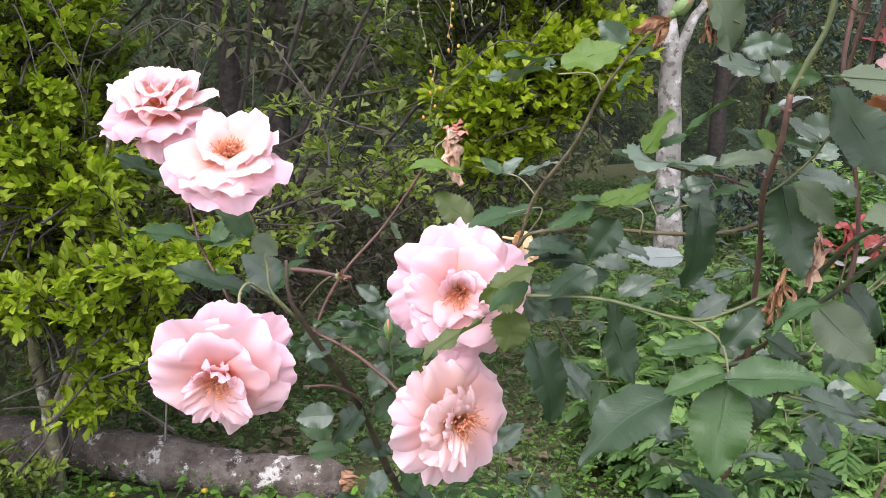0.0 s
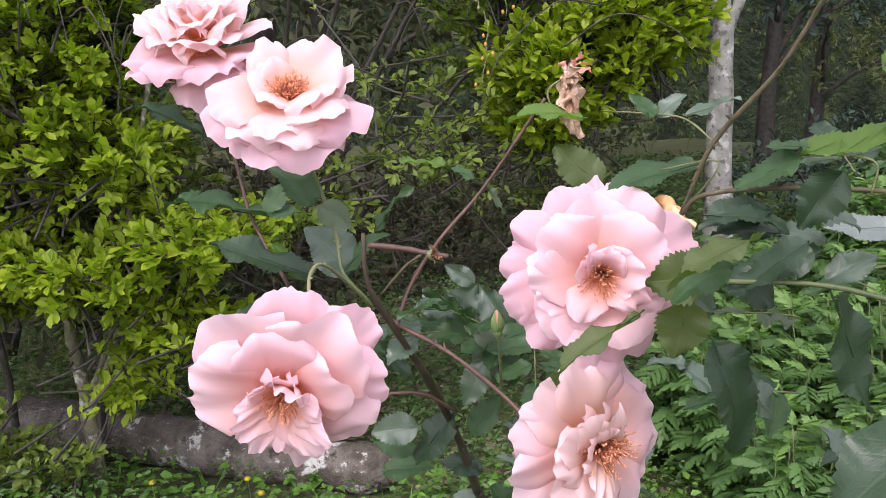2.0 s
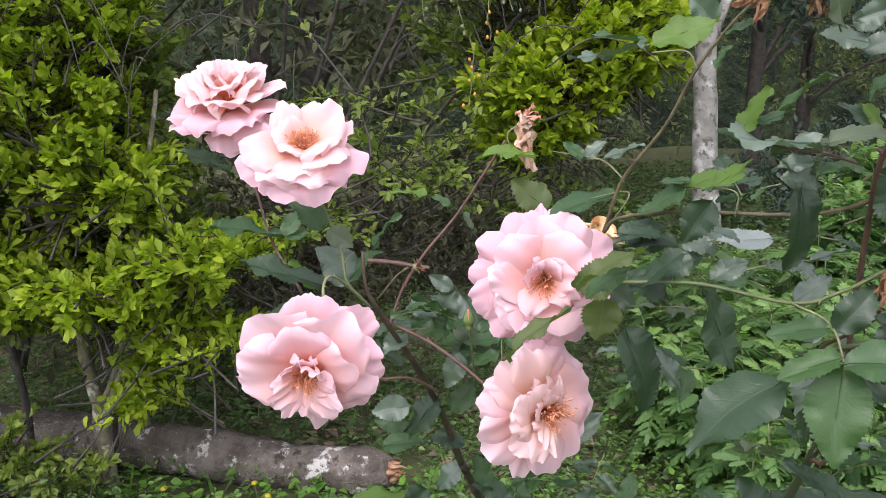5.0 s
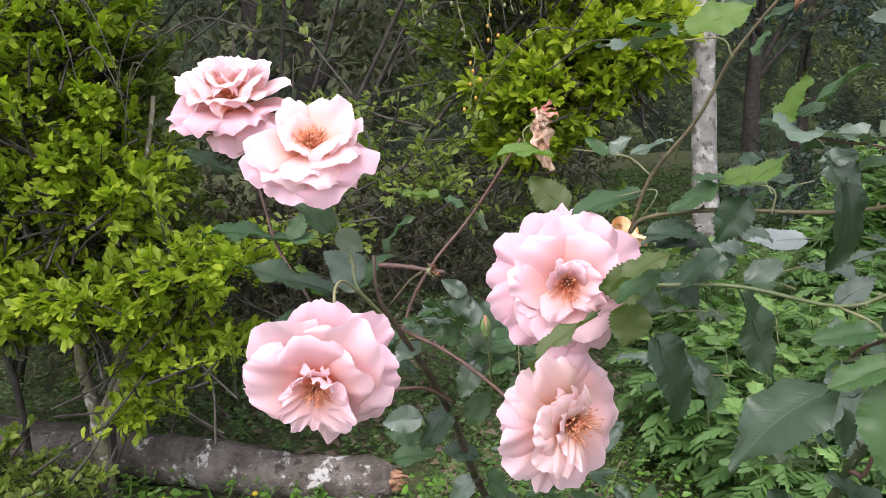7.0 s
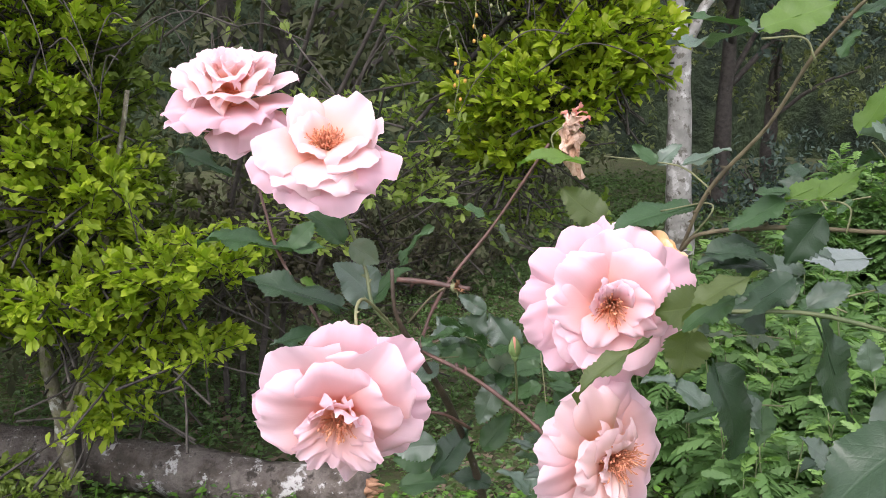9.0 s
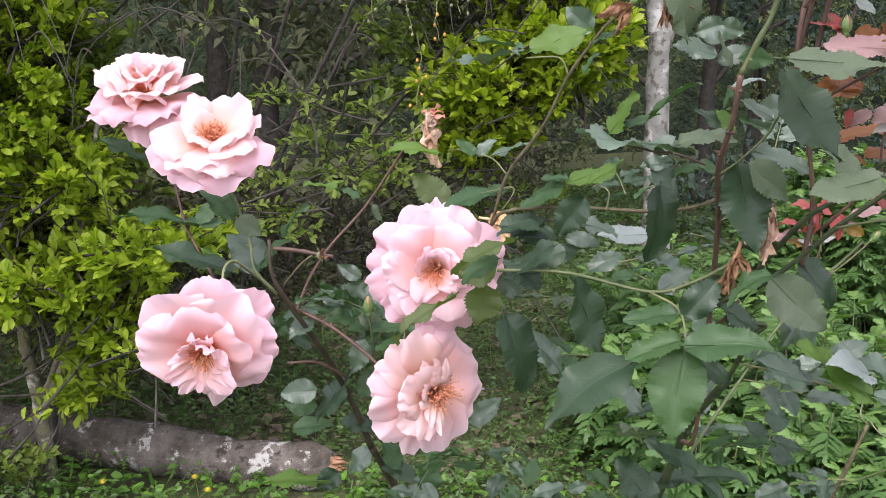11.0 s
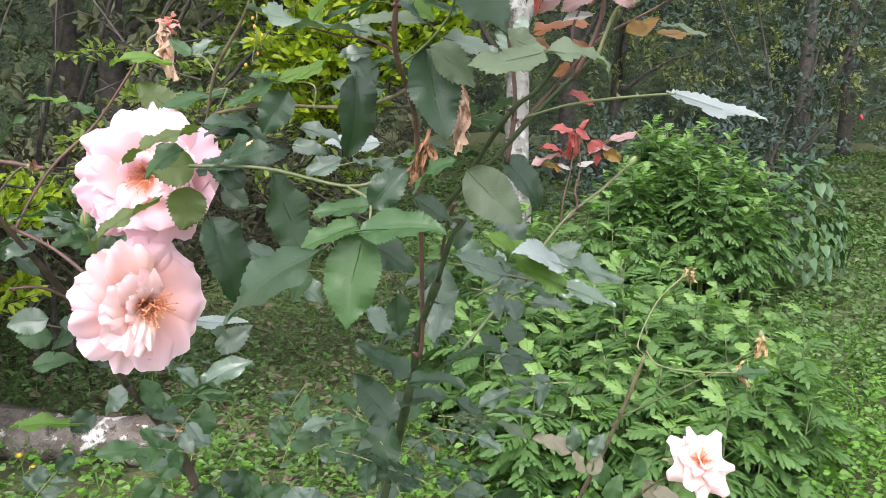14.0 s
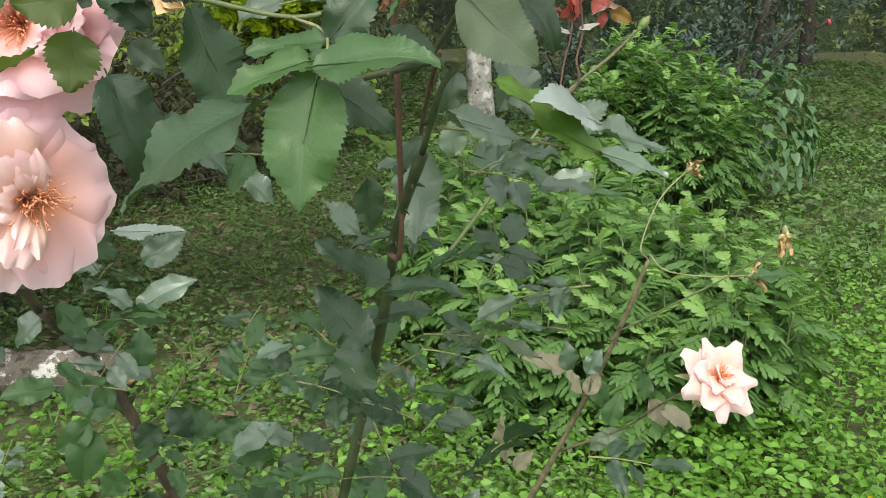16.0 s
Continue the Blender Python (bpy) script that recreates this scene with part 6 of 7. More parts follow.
leaf(RB, (0.206, 0.47, 1.182), (0.236, 0.46, 1.153), (-0.133, -0.971, 0.198), 0.66, OLIVE)
leaf(RB, (0.139, 0.42, 1.153), (0.129, 0.4, 1.111), (-0.241, -0.853, 0.463), 0.66, FRESH)
leaf(RB, (0.117, 0.44, 1.143), (0.063, 0.43, 1.108), (-0.464, -0.346, 0.815), 0.60, DARK)
leaf(RB, (0.139, 0.415, 1.159), (0.18, 0.4, 1.165), (-0.28, -0.421, 0.863), 0.60, MID)
leaf(RB, (0.136, 0.42, 1.16), (0.106, 0.42, 1.153), (-0.203, -0.449, 0.87), 0.60, FRESH)
leaf(RB, (0.143, 0.43, 1.15), (0.171, 0.43, 1.133), (0.324, -0.782, 0.533), 0.60, DARK)
leaf(RB, (0.145, 0.46, 1.164), (0.114, 0.46, 1.163), (-0.029, -0.404, 0.914), 0.60, MID)
leaf(RB, (0.147, 0.45, 1.166), (0.167, 0.45, 1.189), (-0.285, -0.926, 0.247), 0.62, DARK)
leaf(RB, (0.091, 0.5, 1.175), (0.112, 0.5, 1.124), (0.654, -0.707, 0.269), 0.60, DARK)
leaf(RB, (0.051, 0.53, 1.144), (0.069, 0.53, 1.09), (0.617, -0.76, 0.206), 0.60, DARK)
leaf(RB, (0.068, 0.58, 1.116), (0.102, 0.58, 1.091), (0.5, -0.535, 0.681), 0.60, SHINY)
leaf(RB, (0.172, 0.46, 1.168), (0.196, 0.46, 1.156), (0.318, -0.703, 0.636), 0.60, DARK)
leaf(RB, (0.193, 0.44, 1.191), (0.166, 0.44, 1.18), (-0.373, -0.153, 0.915), 0.60, MID)
leaf(RB, (0.228, 0.5, 1.155), (0.251, 0.5, 1.125), (0.396, -0.867, 0.303), 0.60, SHINY)
leaf(RB, (0.196, 0.46, 1.133), (0.235, 0.46, 1.122), (0.253, -0.361, 0.898), 0.60, SHINY)
leaf(RB, (0.215, 0.45, 1.146), (0.252, 0.45, 1.126), (0.434, -0.41, 0.803), 0.60, BRIGHT)
leaf(RB, (0.262, 0.5, 1.117), (0.318, 0.5, 1.111), (0.104, -0.203, 0.974), 0.60, SHINY)
leaf(RB, (0.268, 0.52, 1.115), (0.292, 0.52, 1.128), (-0.248, -0.854, 0.458), 0.60, SHINY)
leaf(RB, (0.305, 0.41, 1.231), (0.358, 0.41, 1.216), (0.111, -0.279, 0.954), 0.60, PALE)
leaf(RB, (0.235, 0.5, 1.186), (0.261, 0.5, 1.157), (0.431, -0.815, 0.386), 0.60, DARK)
leaf(RB, (0.248, 0.52, 1.148), (0.234, 0.52, 1.125), (-0.316, -0.929, 0.192), 0.65, SHINY)
leaf(RB, (0.214, 0.53, 1.145), (0.209, 0.53, 1.122), (-0.254, -0.966, 0.055), 0.65, SHINY)
leaf(RB, (0.213, 0.655, 1.081), (0.209, 0.62, 1.028), (-0.609, -0.64, 0.469), 0.60, SHINY)
leaf(RB, (0.172, 0.6, 0.972), (0.145, 0.6, 1.012), (0.449, -0.84, 0.303), 0.60, DARK)
leaf(RB, (0.172, 0.6, 0.972), (0.155, 0.6, 0.917), (-0.616, -0.764, 0.19), 0.60, DARK)
leaf(RB, (0.176, 0.62, 0.98), (0.219, 0.62, 0.986), (-0.136, -0.19, 0.972), 0.60, DARK)
leaf(RB, (0.178, 0.66, 1.027), (0.154, 0.66, 1.05), (0.508, -0.678, 0.53), 0.60, SHINY)
leaf(RB, (0.173, 0.5, 1.047), (0.141, 0.5, 1.07), (0.552, -0.327, 0.767), 0.60, DARK)
leaf(RB, (0.175, 0.5, 1.042), (0.212, 0.5, 1.042), (0, -0.094, 0.996), 0.60, DARK)
leaf(RB, (0.091, 0.75, 1.057), (0.127, 0.75, 1.031), (0.469, -0.599, 0.649), 0.60, SHINY)
leaf(RB, (0.091, 0.75, 1.058), (0.066, 0.75, 1.067), (0.332, -0.197, 0.922), 0.60, SHINY)
leaf(RB, (0.272, 0.8, 1.05), (0.268, 0.8, 1.077), (-0.11, -0.994, -0.016), 0.85, SHINY)
leaf(RB, (0.3, 0.8, 1.049), (0.298, 0.8, 1.063), (-0.148, -0.989, -0.021), 0.85, SHINY)
leaf(RB, (0.279, 0.75, 1.058), (0.344, 0.75, 1.03), (0.366, -0.378, 0.85), 0.60, DARK)
leaf(RB, (0.343, 0.75, 1.034), (0.375, 0.75, 1.039), (-0.113, -0.68, 0.724), 0.60, SHINY)
leaf(RB, (0.375, 0.75, 1.023), (0.42, 0.75, 1.017), (0.132, 0.036, 0.991), 0.60, MID)
leaf(RB, (0.259, 0.45, 1.13), (0.226, 0.43, 1.144), (0.541, -0.362, 0.759), 0.60, PALE)
leaf(RB, (0.262, 0.45, 1.116), (0.229, 0.44, 1.134), (0.521, -0.563, 0.642), 0.60, BRIGHT)
leaf(RB, (0.262, 0.45, 1.116), (0.29, 0.44, 1.108), (0.155, -0.316, 0.936), 0.60, SHINY)
leaf(RB, (0.241, 0.7, 0.946), (0.28, 0.7, 0.911), (0.635, -0.311, 0.707), 0.60, DARK)
leaf(RB, (0.19, 0.75, 0.842), (0.219, 0.75, 0.855), (-0.169, -0.911, 0.377), 0.65, DARK)
leaf(RB, (0.203, 0.72, 0.82), (0.242, 0.72, 0.826), (-0.146, -0.275, 0.95), 0.60, DARK)
leaf(RB, (0.201, 0.72, 0.818), (0.175, 0.72, 0.798), (-0.254, -0.909, 0.331), 0.65, DARK)
leaf(RB, (0.21, 0.72, 0.805), (0.25, 0.72, 0.762), (0.662, -0.428, 0.615), 0.60, DARK)
leaf(RB, (0.261, 0.74, 0.737), (0.28, 0.74, 0.768), (-0.353, -0.911, 0.216), 0.63, SHINY)
leaf(RB, (0.193, 0.74, 0.847), (0.17, 0.74, 0.833), (-0.293, -0.827, 0.481), 0.60, DARK)
leaf(RB, (0.24, 0.78, 0.849), (0.286, 0.78, 0.836), (0.269, 0.148, 0.952), 0.60, MID)
leaf(RB, (0.205, 0.78, 0.873), (0.24, 0.78, 0.849), (0.553, -0.205, 0.807), 0.60, SHINY)
leaf(RB, (0.222, 0.78, 0.892), (0.25, 0.78, 0.869), (0.595, -0.35, 0.724), 0.60, MID)
leaf(RB, (0.131, 0.78, 0.902), (0.099, 0.78, 0.89), (-0.338, -0.267, 0.902), 0.60, SHINY)
leaf(RB, (0.134, 0.76, 0.907), (0.152, 0.76, 0.913), (-0.103, -0.946, 0.309), 0.63, SHINY)
leaf(RB, (0.129, 0.78, 0.883), (0.108, 0.78, 0.894), (0.168, -0.932, 0.322), 0.61, DARK)
leaf(RB, (0.186, 0.68, 0.947), (0.177, 0.68, 0.96), (0.155, -0.982, 0.107), 0.61, MID)
leaf(RB, (0.192, 0.68, 0.938), (0.207, 0.68, 0.956), (-0.599, -0.626, 0.499), 0.60, MID)
leaf(RB, (0.236, 0.7, 0.99), (0.266, 0.7, 0.996), (-0.196, 0.065, 0.978), 0.60, SHINY)
leaf(RB, (0.27, 0.72, 0.984), (0.303, 0.72, 0.983), (0.03, -0.033, 0.999), 0.60, SHINY)
leaf(RB, (0.195, 0.58, 1.092), (0.179, 0.58, 1.085), (-0.384, -0.286, 0.878), 0.60, SHINY)
leaf(RB, (0.188, 0.56, 1.097), (0.169, 0.56, 1.114), (0.654, -0.194, 0.731), 0.60, BRIGHT)

# upper leaves
leaf(RB, (0.058, 0.52, 1.32), (0.028, 0.52, 1.329), (0.254, -0.1, 0.96), 0.50, MID)
leaf(RB, (0.053, 0.5, 1.318), (0.012, 0.5, 1.311), (-0.162, 0.05, 0.985), 0.50, SHINY)
leaf(RB, (0.065, 0.52, 1.319), (0.101, 0.52, 1.333), (-0.25, -0.725, 0.642), 0.60, BRIGHT)
leaf(RB, (0.105, 0.54, 1.332), (0.088, 0.54, 1.346), (-0.1, -0.988, -0.121), 0.76, SHINY)
leaf(RB, (0.094, 0.5, 1.305), (0.102, 0.5, 1.317), (-0.802, -0.268, 0.534), 0.60, MID)
leaf(RB, (0.1, 0.5, 1.322), (0.116, 0.5, 1.332), (-0.514, -0.247, 0.822), 0.60, MID)
leaf(RB, (0.141, 0.45, 1.324), (0.12, 0.43, 1.367), (0.72, -0.693, 0.029), 0.60, OLIVE)
leaf(RB, (0.151, 0.42, 1.328), (0.137, 0.42, 1.324), (-0.007, -1, 0.024), 0.82, SHINY)
leaf(RB, (0.15, 0.42, 1.328), (0.163, 0.42, 1.324), (-0.046, -0.987, -0.151), 0.85, SHINY)
leaf(RB, (0.159, 0.43, 1.307), (0.151, 0.43, 1.329), (0.81, -0.508, 0.294), 0.60, OLIVE)
leaf(RB, (0.176, 0.5, 1.312), (0.197, 0.5, 1.318), (-0.113, -0.911, 0.397), 0.60, SHINY)
leaf(RB, (0.176, 0.4, 1.311), (0.227, 0.38, 1.306), (-0.045, -0.348, 0.937), 0.60, OLIVE)
leaf(RB, (0.227, 0.52, 1.283), (0.206, 0.52, 1.28), (-0.012, -0.996, 0.084), 0.85, SHINY)
leaf(RB, (0.191, 0.5, 1.296), (0.178, 0.5, 1.286), (-0.58, -0.307, 0.754), 0.60, MID)
leaf(RB, (0.147, 0.55, 1.277), (0.178, 0.55, 1.302), (-0.624, 0.1, 0.774), 0.45, MID)
leaf(RB, (0.115, 0.52, 1.268), (0.132, 0.52, 1.292), (-0.75, -0.395, 0.531), 0.60, BRIGHT)
leaf(RB, (0.123, 0.52, 1.269), (0.145, 0.52, 1.282), (-0.501, -0.177, 0.847), 0.60, MID)
leaf(RB, (0.14, 0.47, 1.263), (0.081, 0.45, 1.271), (0.194, -0.1, 0.97), 0.50, SHINY)
leaf(RB, (0.142, 0.455, 1.265), (0.176, 0.455, 1.27), (-0.135, -0.369, 0.919), 0.60, OLIVE)
leaf(RB, (0.184, 0.5, 1.268), (0.163, 0.5, 1.283), (0.434, -0.664, 0.608), 0.60, DARK)
leaf(RB, (0.188, 0.5, 1.27), (0.174, 0.5, 1.282), (0.372, -0.82, 0.434), 0.60, BRIGHT)
leaf(RB, (0.153, 0.5, 1.242), (0.183, 0.5, 1.25), (-0.249, -0.252, 0.935), 0.60, MID)
leaf(RB, (0.154, 0.5, 1.232), (0.133, 0.5, 1.252), (0.425, -0.788, 0.446), 0.60, SHINY)
leaf(RB, (0.105, 0.54, 1.232), (0.128, 0.54, 1.25), (-0.583, -0.325, 0.745), 0.60, BRIGHT)
leaf(RB, (0.092, 0.55, 1.231), (0.119, 0.55, 1.244), (-0.407, -0.346, 0.845), 0.60, BRIGHT)
leaf(RB, (0.09, 0.55, 1.23), (0.061, 0.55, 1.217), (-0.367, -0.443, 0.818), 0.60, MID)
leaf(RB, (0.093, 0.55, 1.235), (0.075, 0.55, 1.237), (0.104, -0.326, 0.94), 0.60, MID)
leaf(RB, (0.162, 0.6, 1.188), (0.124, 0.6, 1.188), (0, -0.501, 0.866), 0.60, PALE)
leaf(RB, (0.102, 0.6, 1.186), (0.126, 0.6, 1.18), (0.161, -0.747, 0.645), 0.60, SHINY)
leaf(RB, (0.087, 0.52, 1.19), (0.05, 0.52, 1.18), (-0.226, -0.502, 0.835), 0.60, DARK)
leaf(RB, (0.048, 0.54, 1.205), (0.086, 0.54, 1.201), (0.101, -0.272, 0.957), 0.60, DARK)
leaf(RB, (0.085, 0.55, 1.194), (0.052, 0.55, 1.197), (0.082, -0.421, 0.903), 0.60, DARK)
leaf(RB, (0.041, 0.48, 1.194), (0.017, 0.48, 1.182), (-0.328, -0.68, 0.656), 0.60, MID)
leaf(RB, (0.037, 0.532, 1.165), (0.032, 0.532, 1.138), (0.0, -1, 0.1), 0.92, OLIVE_GREEN)
leaf(RB, (0.015, 0.540, 1.157), (-0.026, 0.530, 1.130), (-0.45, -0.25, 0.88), 0.28, OLIVE_GREEN)
leaf(RB, (0.042, 0.519, 1.182), (0.015, 0.519, 1.178), (0.0, -1, 0.1), 0.88, OLIVE_GREEN)
leaf(RB, (0.049, 0.476, 1.207), (0.011, 0.460, 1.191), (-0.3, -0.2, 0.93), 0.34, OLIVE_GREEN)
leaf(RB, (0.077, 0.5, 1.198), (0.046, 0.5, 1.179), (-0.504, -0.262, 0.823), 0.60, DARK)
leaf(RB, (0.053, 0.6, 1.156), (0.069, 0.6, 1.14), (0.075, -0.994, 0.075), 0.76, SHINY)
leaf(RB, (0.033, 0.6, 1.248), (0.02, 0.6, 1.259), (0.347, -0.843, 0.411), 0.60, MID)
leaf(RB, (0.035, 0.6, 1.247), (0.048, 0.6, 1.259), (-0.43, -0.774, 0.466), 0.60, SHINY)
leaf(RB, (0.045, 0.58, 1.249), (0.071, 0.58, 1.257), (-0.291, -0.143, 0.946), 0.60, SHINY)
leaf(RB, (0.013, 0.66, 1.205), (-0.013, 0.66, 1.227), (0.062, -0.9, 0.4), 0.75, OLIVE_GREEN)
leaf(RB, (0.055, 0.6, 1.222), (0.005, 0.6, 1.209), (-0.245, -0.233, 0.941), 0.60, MID)
cane(RB, [(0.053, 0.56, 1.237), (0.045, 0.58, 1.246), (0.035, 0.6, 1.248), (0.018, 0.68, 1.246)], 0.0009, 0.0007, CANE_PALE, "leaf_stalk")
cane(RB, [(0.047, 0.58, 1.203), (0.058, 0.57, 1.222), (0.057, 0.58, 1.226), (0.037, 0.6, 1.219)], 0.0009, 0.0007, CANE_PALE, "leaf_stalk")
cane(RB, [(0.116, 0.53, 1.215), (0.117, 0.53, 1.229), (0.106, 0.54, 1.232), (0.089, 0.55, 1.23)], 0.0009, 0.0007, CANE_PALE, "leaf_stalk")
leaf(RB, (0.15, 0.5, 1.251), (0.13, 0.5, 1.249), (-0.072, -0.692, 0.718), 0.60, SHINY)
leaf(RB, (0.156, 0.52, 1.239), (0.139, 0.52, 1.239), (0, -0.989, 0.15), 0.83, SHINY)
leaf(RB, (0.14, 0.5, 1.262), (0.167, 0.5, 1.259), (0.105, -0.319, 0.942), 0.60, OLIVE)
leaf(RB, (0.191, 0.47, 1.259), (0.223, 0.47, 1.247), (0.282, -0.594, 0.753), 0.60, SHINY)
leaf(RB, (0.18, 0.45, 1.253), (0.206, 0.45, 1.233), (0.187, -0.952, 0.244), 0.60, OLIVE)
leaf(RB, (0.217, 0.44, 1.261), (0.244, 0.44, 1.249), (0.263, -0.762, 0.591), 0.60, OLIVE)
leaf(RB, (0.195, 0.46, 1.279), (0.177, 0.46, 1.29), (0.409, -0.62, 0.669), 0.60, SHINY)
leaf(RB, (0.195, 0.46, 1.272), (0.177, 0.46, 1.28), (0.346, -0.523, 0.779), 0.60, MID)
leaf(RB, (0.108, 0.58, 1.2), (0.136, 0.58, 1.192), (0.24, -0.489, 0.839), 0.60, SHINY)
leaf(RB, (0.112, 0.56, 1.169), (0.135, 0.56, 1.184), (-0.391, -0.698, 0.6), 0.60, SHINY)
leaf(RB, (0.151, 0.52, 1.164), (0.172, 0.52, 1.179), (-0.346, -0.804, 0.484), 0.60, SHINY)
leaf(RB, (0.075, 0.54, 1.182), (0.1, 0.54, 1.189), (-0.137, -0.862, 0.488), 0.60, DARK)
leaf(RB, (0.072, 0.52, 1.168), (0.048, 0.52, 1.185), (0.326, -0.826, 0.46), 0.60, DARK)
leaf(RB, (0.078, 0.55, 1.206), (0.045, 0.55, 1.198), (-0.202, -0.515, 0.833), 0.60, DARK)
leaf(RB, (0.194, 0.6, 1.079), (0.21, 0.6, 1.101), (-0.679, -0.544, 0.494), 0.60, DARK)
leaf(RB, (0.171, 0.55, 1.087), (0.175, 0.55, 1.057), (0.395, -0.917, 0.053), 0.60, DARK)
leaf(RB, (0.034, 0.7, 1.003), (0.061, 0.7, 1.023), (-0.198, -0.943, 0.267), 0.60, SHINY)

# young red and orange shoots
leaf(RB, (0.27, 0.42, 1.322), (0.243, 0.4, 1.344), (0.484, -0.855, -0.183), 0.60, ORANGE)
leaf(RB, (0.265, 0.42, 1.313), (0.299, 0.4, 1.306), (-0.068, -0.431, 0.9), 0.60, AMBER)
leaf(RB, (0.262, 0.42, 1.313), (0.237, 0.42, 1.323), (0.271, -0.683, 0.678), 0.60, AMBER)
leaf(RB, (0.292, 0.37, 1.297), (0.328, 0.34, 1.294), (-0.096, -0.213, 0.972), 0.60, ORANGE)
leaf(RB, (0.29, 0.38, 1.291), (0.309, 0.38, 1.287), (0.17, -0.565, 0.808), 0.60, ORANGE)
leaf(RB, (0.251, 0.5, 1.265), (0.285, 0.5, 1.27), (-0.14, -0.273, 0.952), 0.60, ORANGE)
leaf(RB, (0.241, 0.5, 1.26), (0.272, 0.5, 1.251), (0.26, -0.365, 0.894), 0.60, ORANGE)
leaf(RB, (0.194, 0.5, 1.361), (0.213, 0.5, 1.357), (0.129, -0.779, 0.614), 0.60, ORANGE)
leaf(RB, (0.176, 0.46, 1.365), (0.155, 0.46, 1.371), (0.222, -0.587, 0.778), 0.60, ORANGE)
leaf(RB, (0.217, 0.42, 1.386), (0.175, 0.4, 1.392), (0.418, -0.705, 0.573), 0.60, AMBER)
leaf(RB, (0.219, 0.42, 1.384), (0.257, 0.39, 1.387), (-0.486, -0.547, 0.682), 0.60, ORANGE)
leaf(RB, (0.215, 0.42, 1.396), (0.252, 0.42, 1.407), (-0.236, -0.56, 0.794), 0.60, ORANGE)
leaf(RB, (0.183, 0.46, 1.367), (0.151, 0.46, 1.379), (0.306, -0.49, 0.816), 0.60, ORANGE)
leaf(RB, (0.243, 0.43, 1.316), (0.209, 0.43, 1.32), (0.087, -0.664, 0.743), 0.60, MAUVE)
leaf(RB, (0.245, 0.43, 1.313), (0.26, 0.43, 1.286), (0.105, -0.993, 0.058), 0.60, OLIVE)
leaf(RB, (0.278, 0.41, 1.276), (0.262, 0.41, 1.289), (0.048, -0.997, 0.06), 0.60, MAUVE)
leaf(RB, (0.28, 0.41, 1.276), (0.305, 0.41, 1.288), (-0.43, -0.108, 0.896), 0.60, OLIVE)
leaf(RB, (0.283, 0.43, 1.263), (0.296, 0.43, 1.268), (-0.149, -0.91, 0.386), 0.60, AMBER)
leaf(RB, (0.299, 0.42, 1.265), (0.327, 0.42, 1.263), (0.069, -0.248, 0.966), 0.60, OLIVE)
leaf(RB, (0.24, 0.45, 1.359), (0.264, 0.45, 1.379), (-0.561, -0.483, 0.673), 0.60, SILVER)
leaf(RB, (0.237, 0.45, 1.352), (0.27, 0.45, 1.358), (-0.176, -0.191, 0.966), 0.60, SILVER)
leaf(RB, (0.257, 0.44, 1.317), (0.245, 0.44, 1.329), (-0.161, -0.974, -0.161), 0.77, ORANGE)
leaf(RB, (0.273, 0.39, 1.352), (0.271, 0.39, 1.329), (0.331, -0.943, -0.029), 0.60, RED)
leaf(RB, (0.275, 0.385, 1.351), (0.279, 0.385, 1.326), (-0.892, -0.428, -0.143), 0.60, RED)
leaf(RB, (0.273, 0.39, 1.352), (0.255, 0.39, 1.349), (-0.161, -0.211, 0.964), 0.60, RED)
leaf(RB, (0.278, 0.38, 1.35), (0.286, 0.38, 1.343), (0.413, -0.779, 0.472), 0.60, RED)
leaf(RB, (0.284, 0.39, 1.338), (0.304, 0.39, 1.321), (0.465, -0.695, 0.547), 0.60, MAUVE)
leaf(RB, (0.28, 0.39, 1.326), (0.299, 0.39, 1.319), (0.318, -0.389, 0.864), 0.60, MAUVE)
leaf(RB, (0.288, 0.39, 1.337), (0.296, 0.39, 1.332), (0.06, -0.994, 0.096), 0.60, MAUVE)
leaf(RB, (0.274, 0.5, 1.227), (0.291, 0.5, 1.222), (0.222, -0.617, 0.755), 0.60, RED)
wilted(RB, (0.272, 0.39, 1.353), (0, 0, -1), 0.012, BROWNPETAL, "reddish bud base", 8)
cane(RB, [(0.273, 0.39, 1.351), (0.271, 0.39, 1.355), (0.274, 0.39, 1.367), (0.274, 0.39, 1.375)], 0.0014, 0.001, CANE_PALE, "cane")
rose_bud(RB, (0.169, 0.381, 1.385), (0.02, 0, 1), 0.0235, "green rose bud showing pink", 9)
leaf(RB, (0.198, 0.44, 1.357), (0.214, 0.44, 1.354), (0.16, -0.492, 0.856), 0.60, SILVER)
leaf(RB, (0.213, 0.44, 1.357), (0.232, 0.44, 1.354), (0.137, -0.484, 0.865), 0.60, SILVER)
leaf(RB, (0.229, 0.44, 1.341), (0.24, 0.44, 1.335), (0.244, -0.861, 0.447), 0.60, PALE)
leaf(RB, (0.182, 0.45, 1.362), (0.158, 0.45, 1.367), (0.193, -0.319, 0.928), 0.60, SILVER)
leaf(RB, (0.185, 0.44, 1.361), (0.198, 0.44, 1.356), (0.024, -0.998, 0.062), 0.60, AMBER)
leaf(RB, (0.221, 0.44, 1.327), (0.205, 0.44, 1.331), (0.226, -0.363, 0.904), 0.60, RED)
leaf(RB, (0.222, 0.44, 1.323), (0.214, 0.44, 1.336), (0.45, -0.849, 0.277), 0.60, RED)
leaf(RB, (0.218, 0.44, 1.318), (0.23, 0.44, 1.321), (-0.03, -0.992, 0.119), 0.62, ORANGE)
leaf(RB, (0.23, 0.44, 1.325), (0.247, 0.44, 1.322), (0.056, -0.947, 0.317), 0.60, ORANGE)
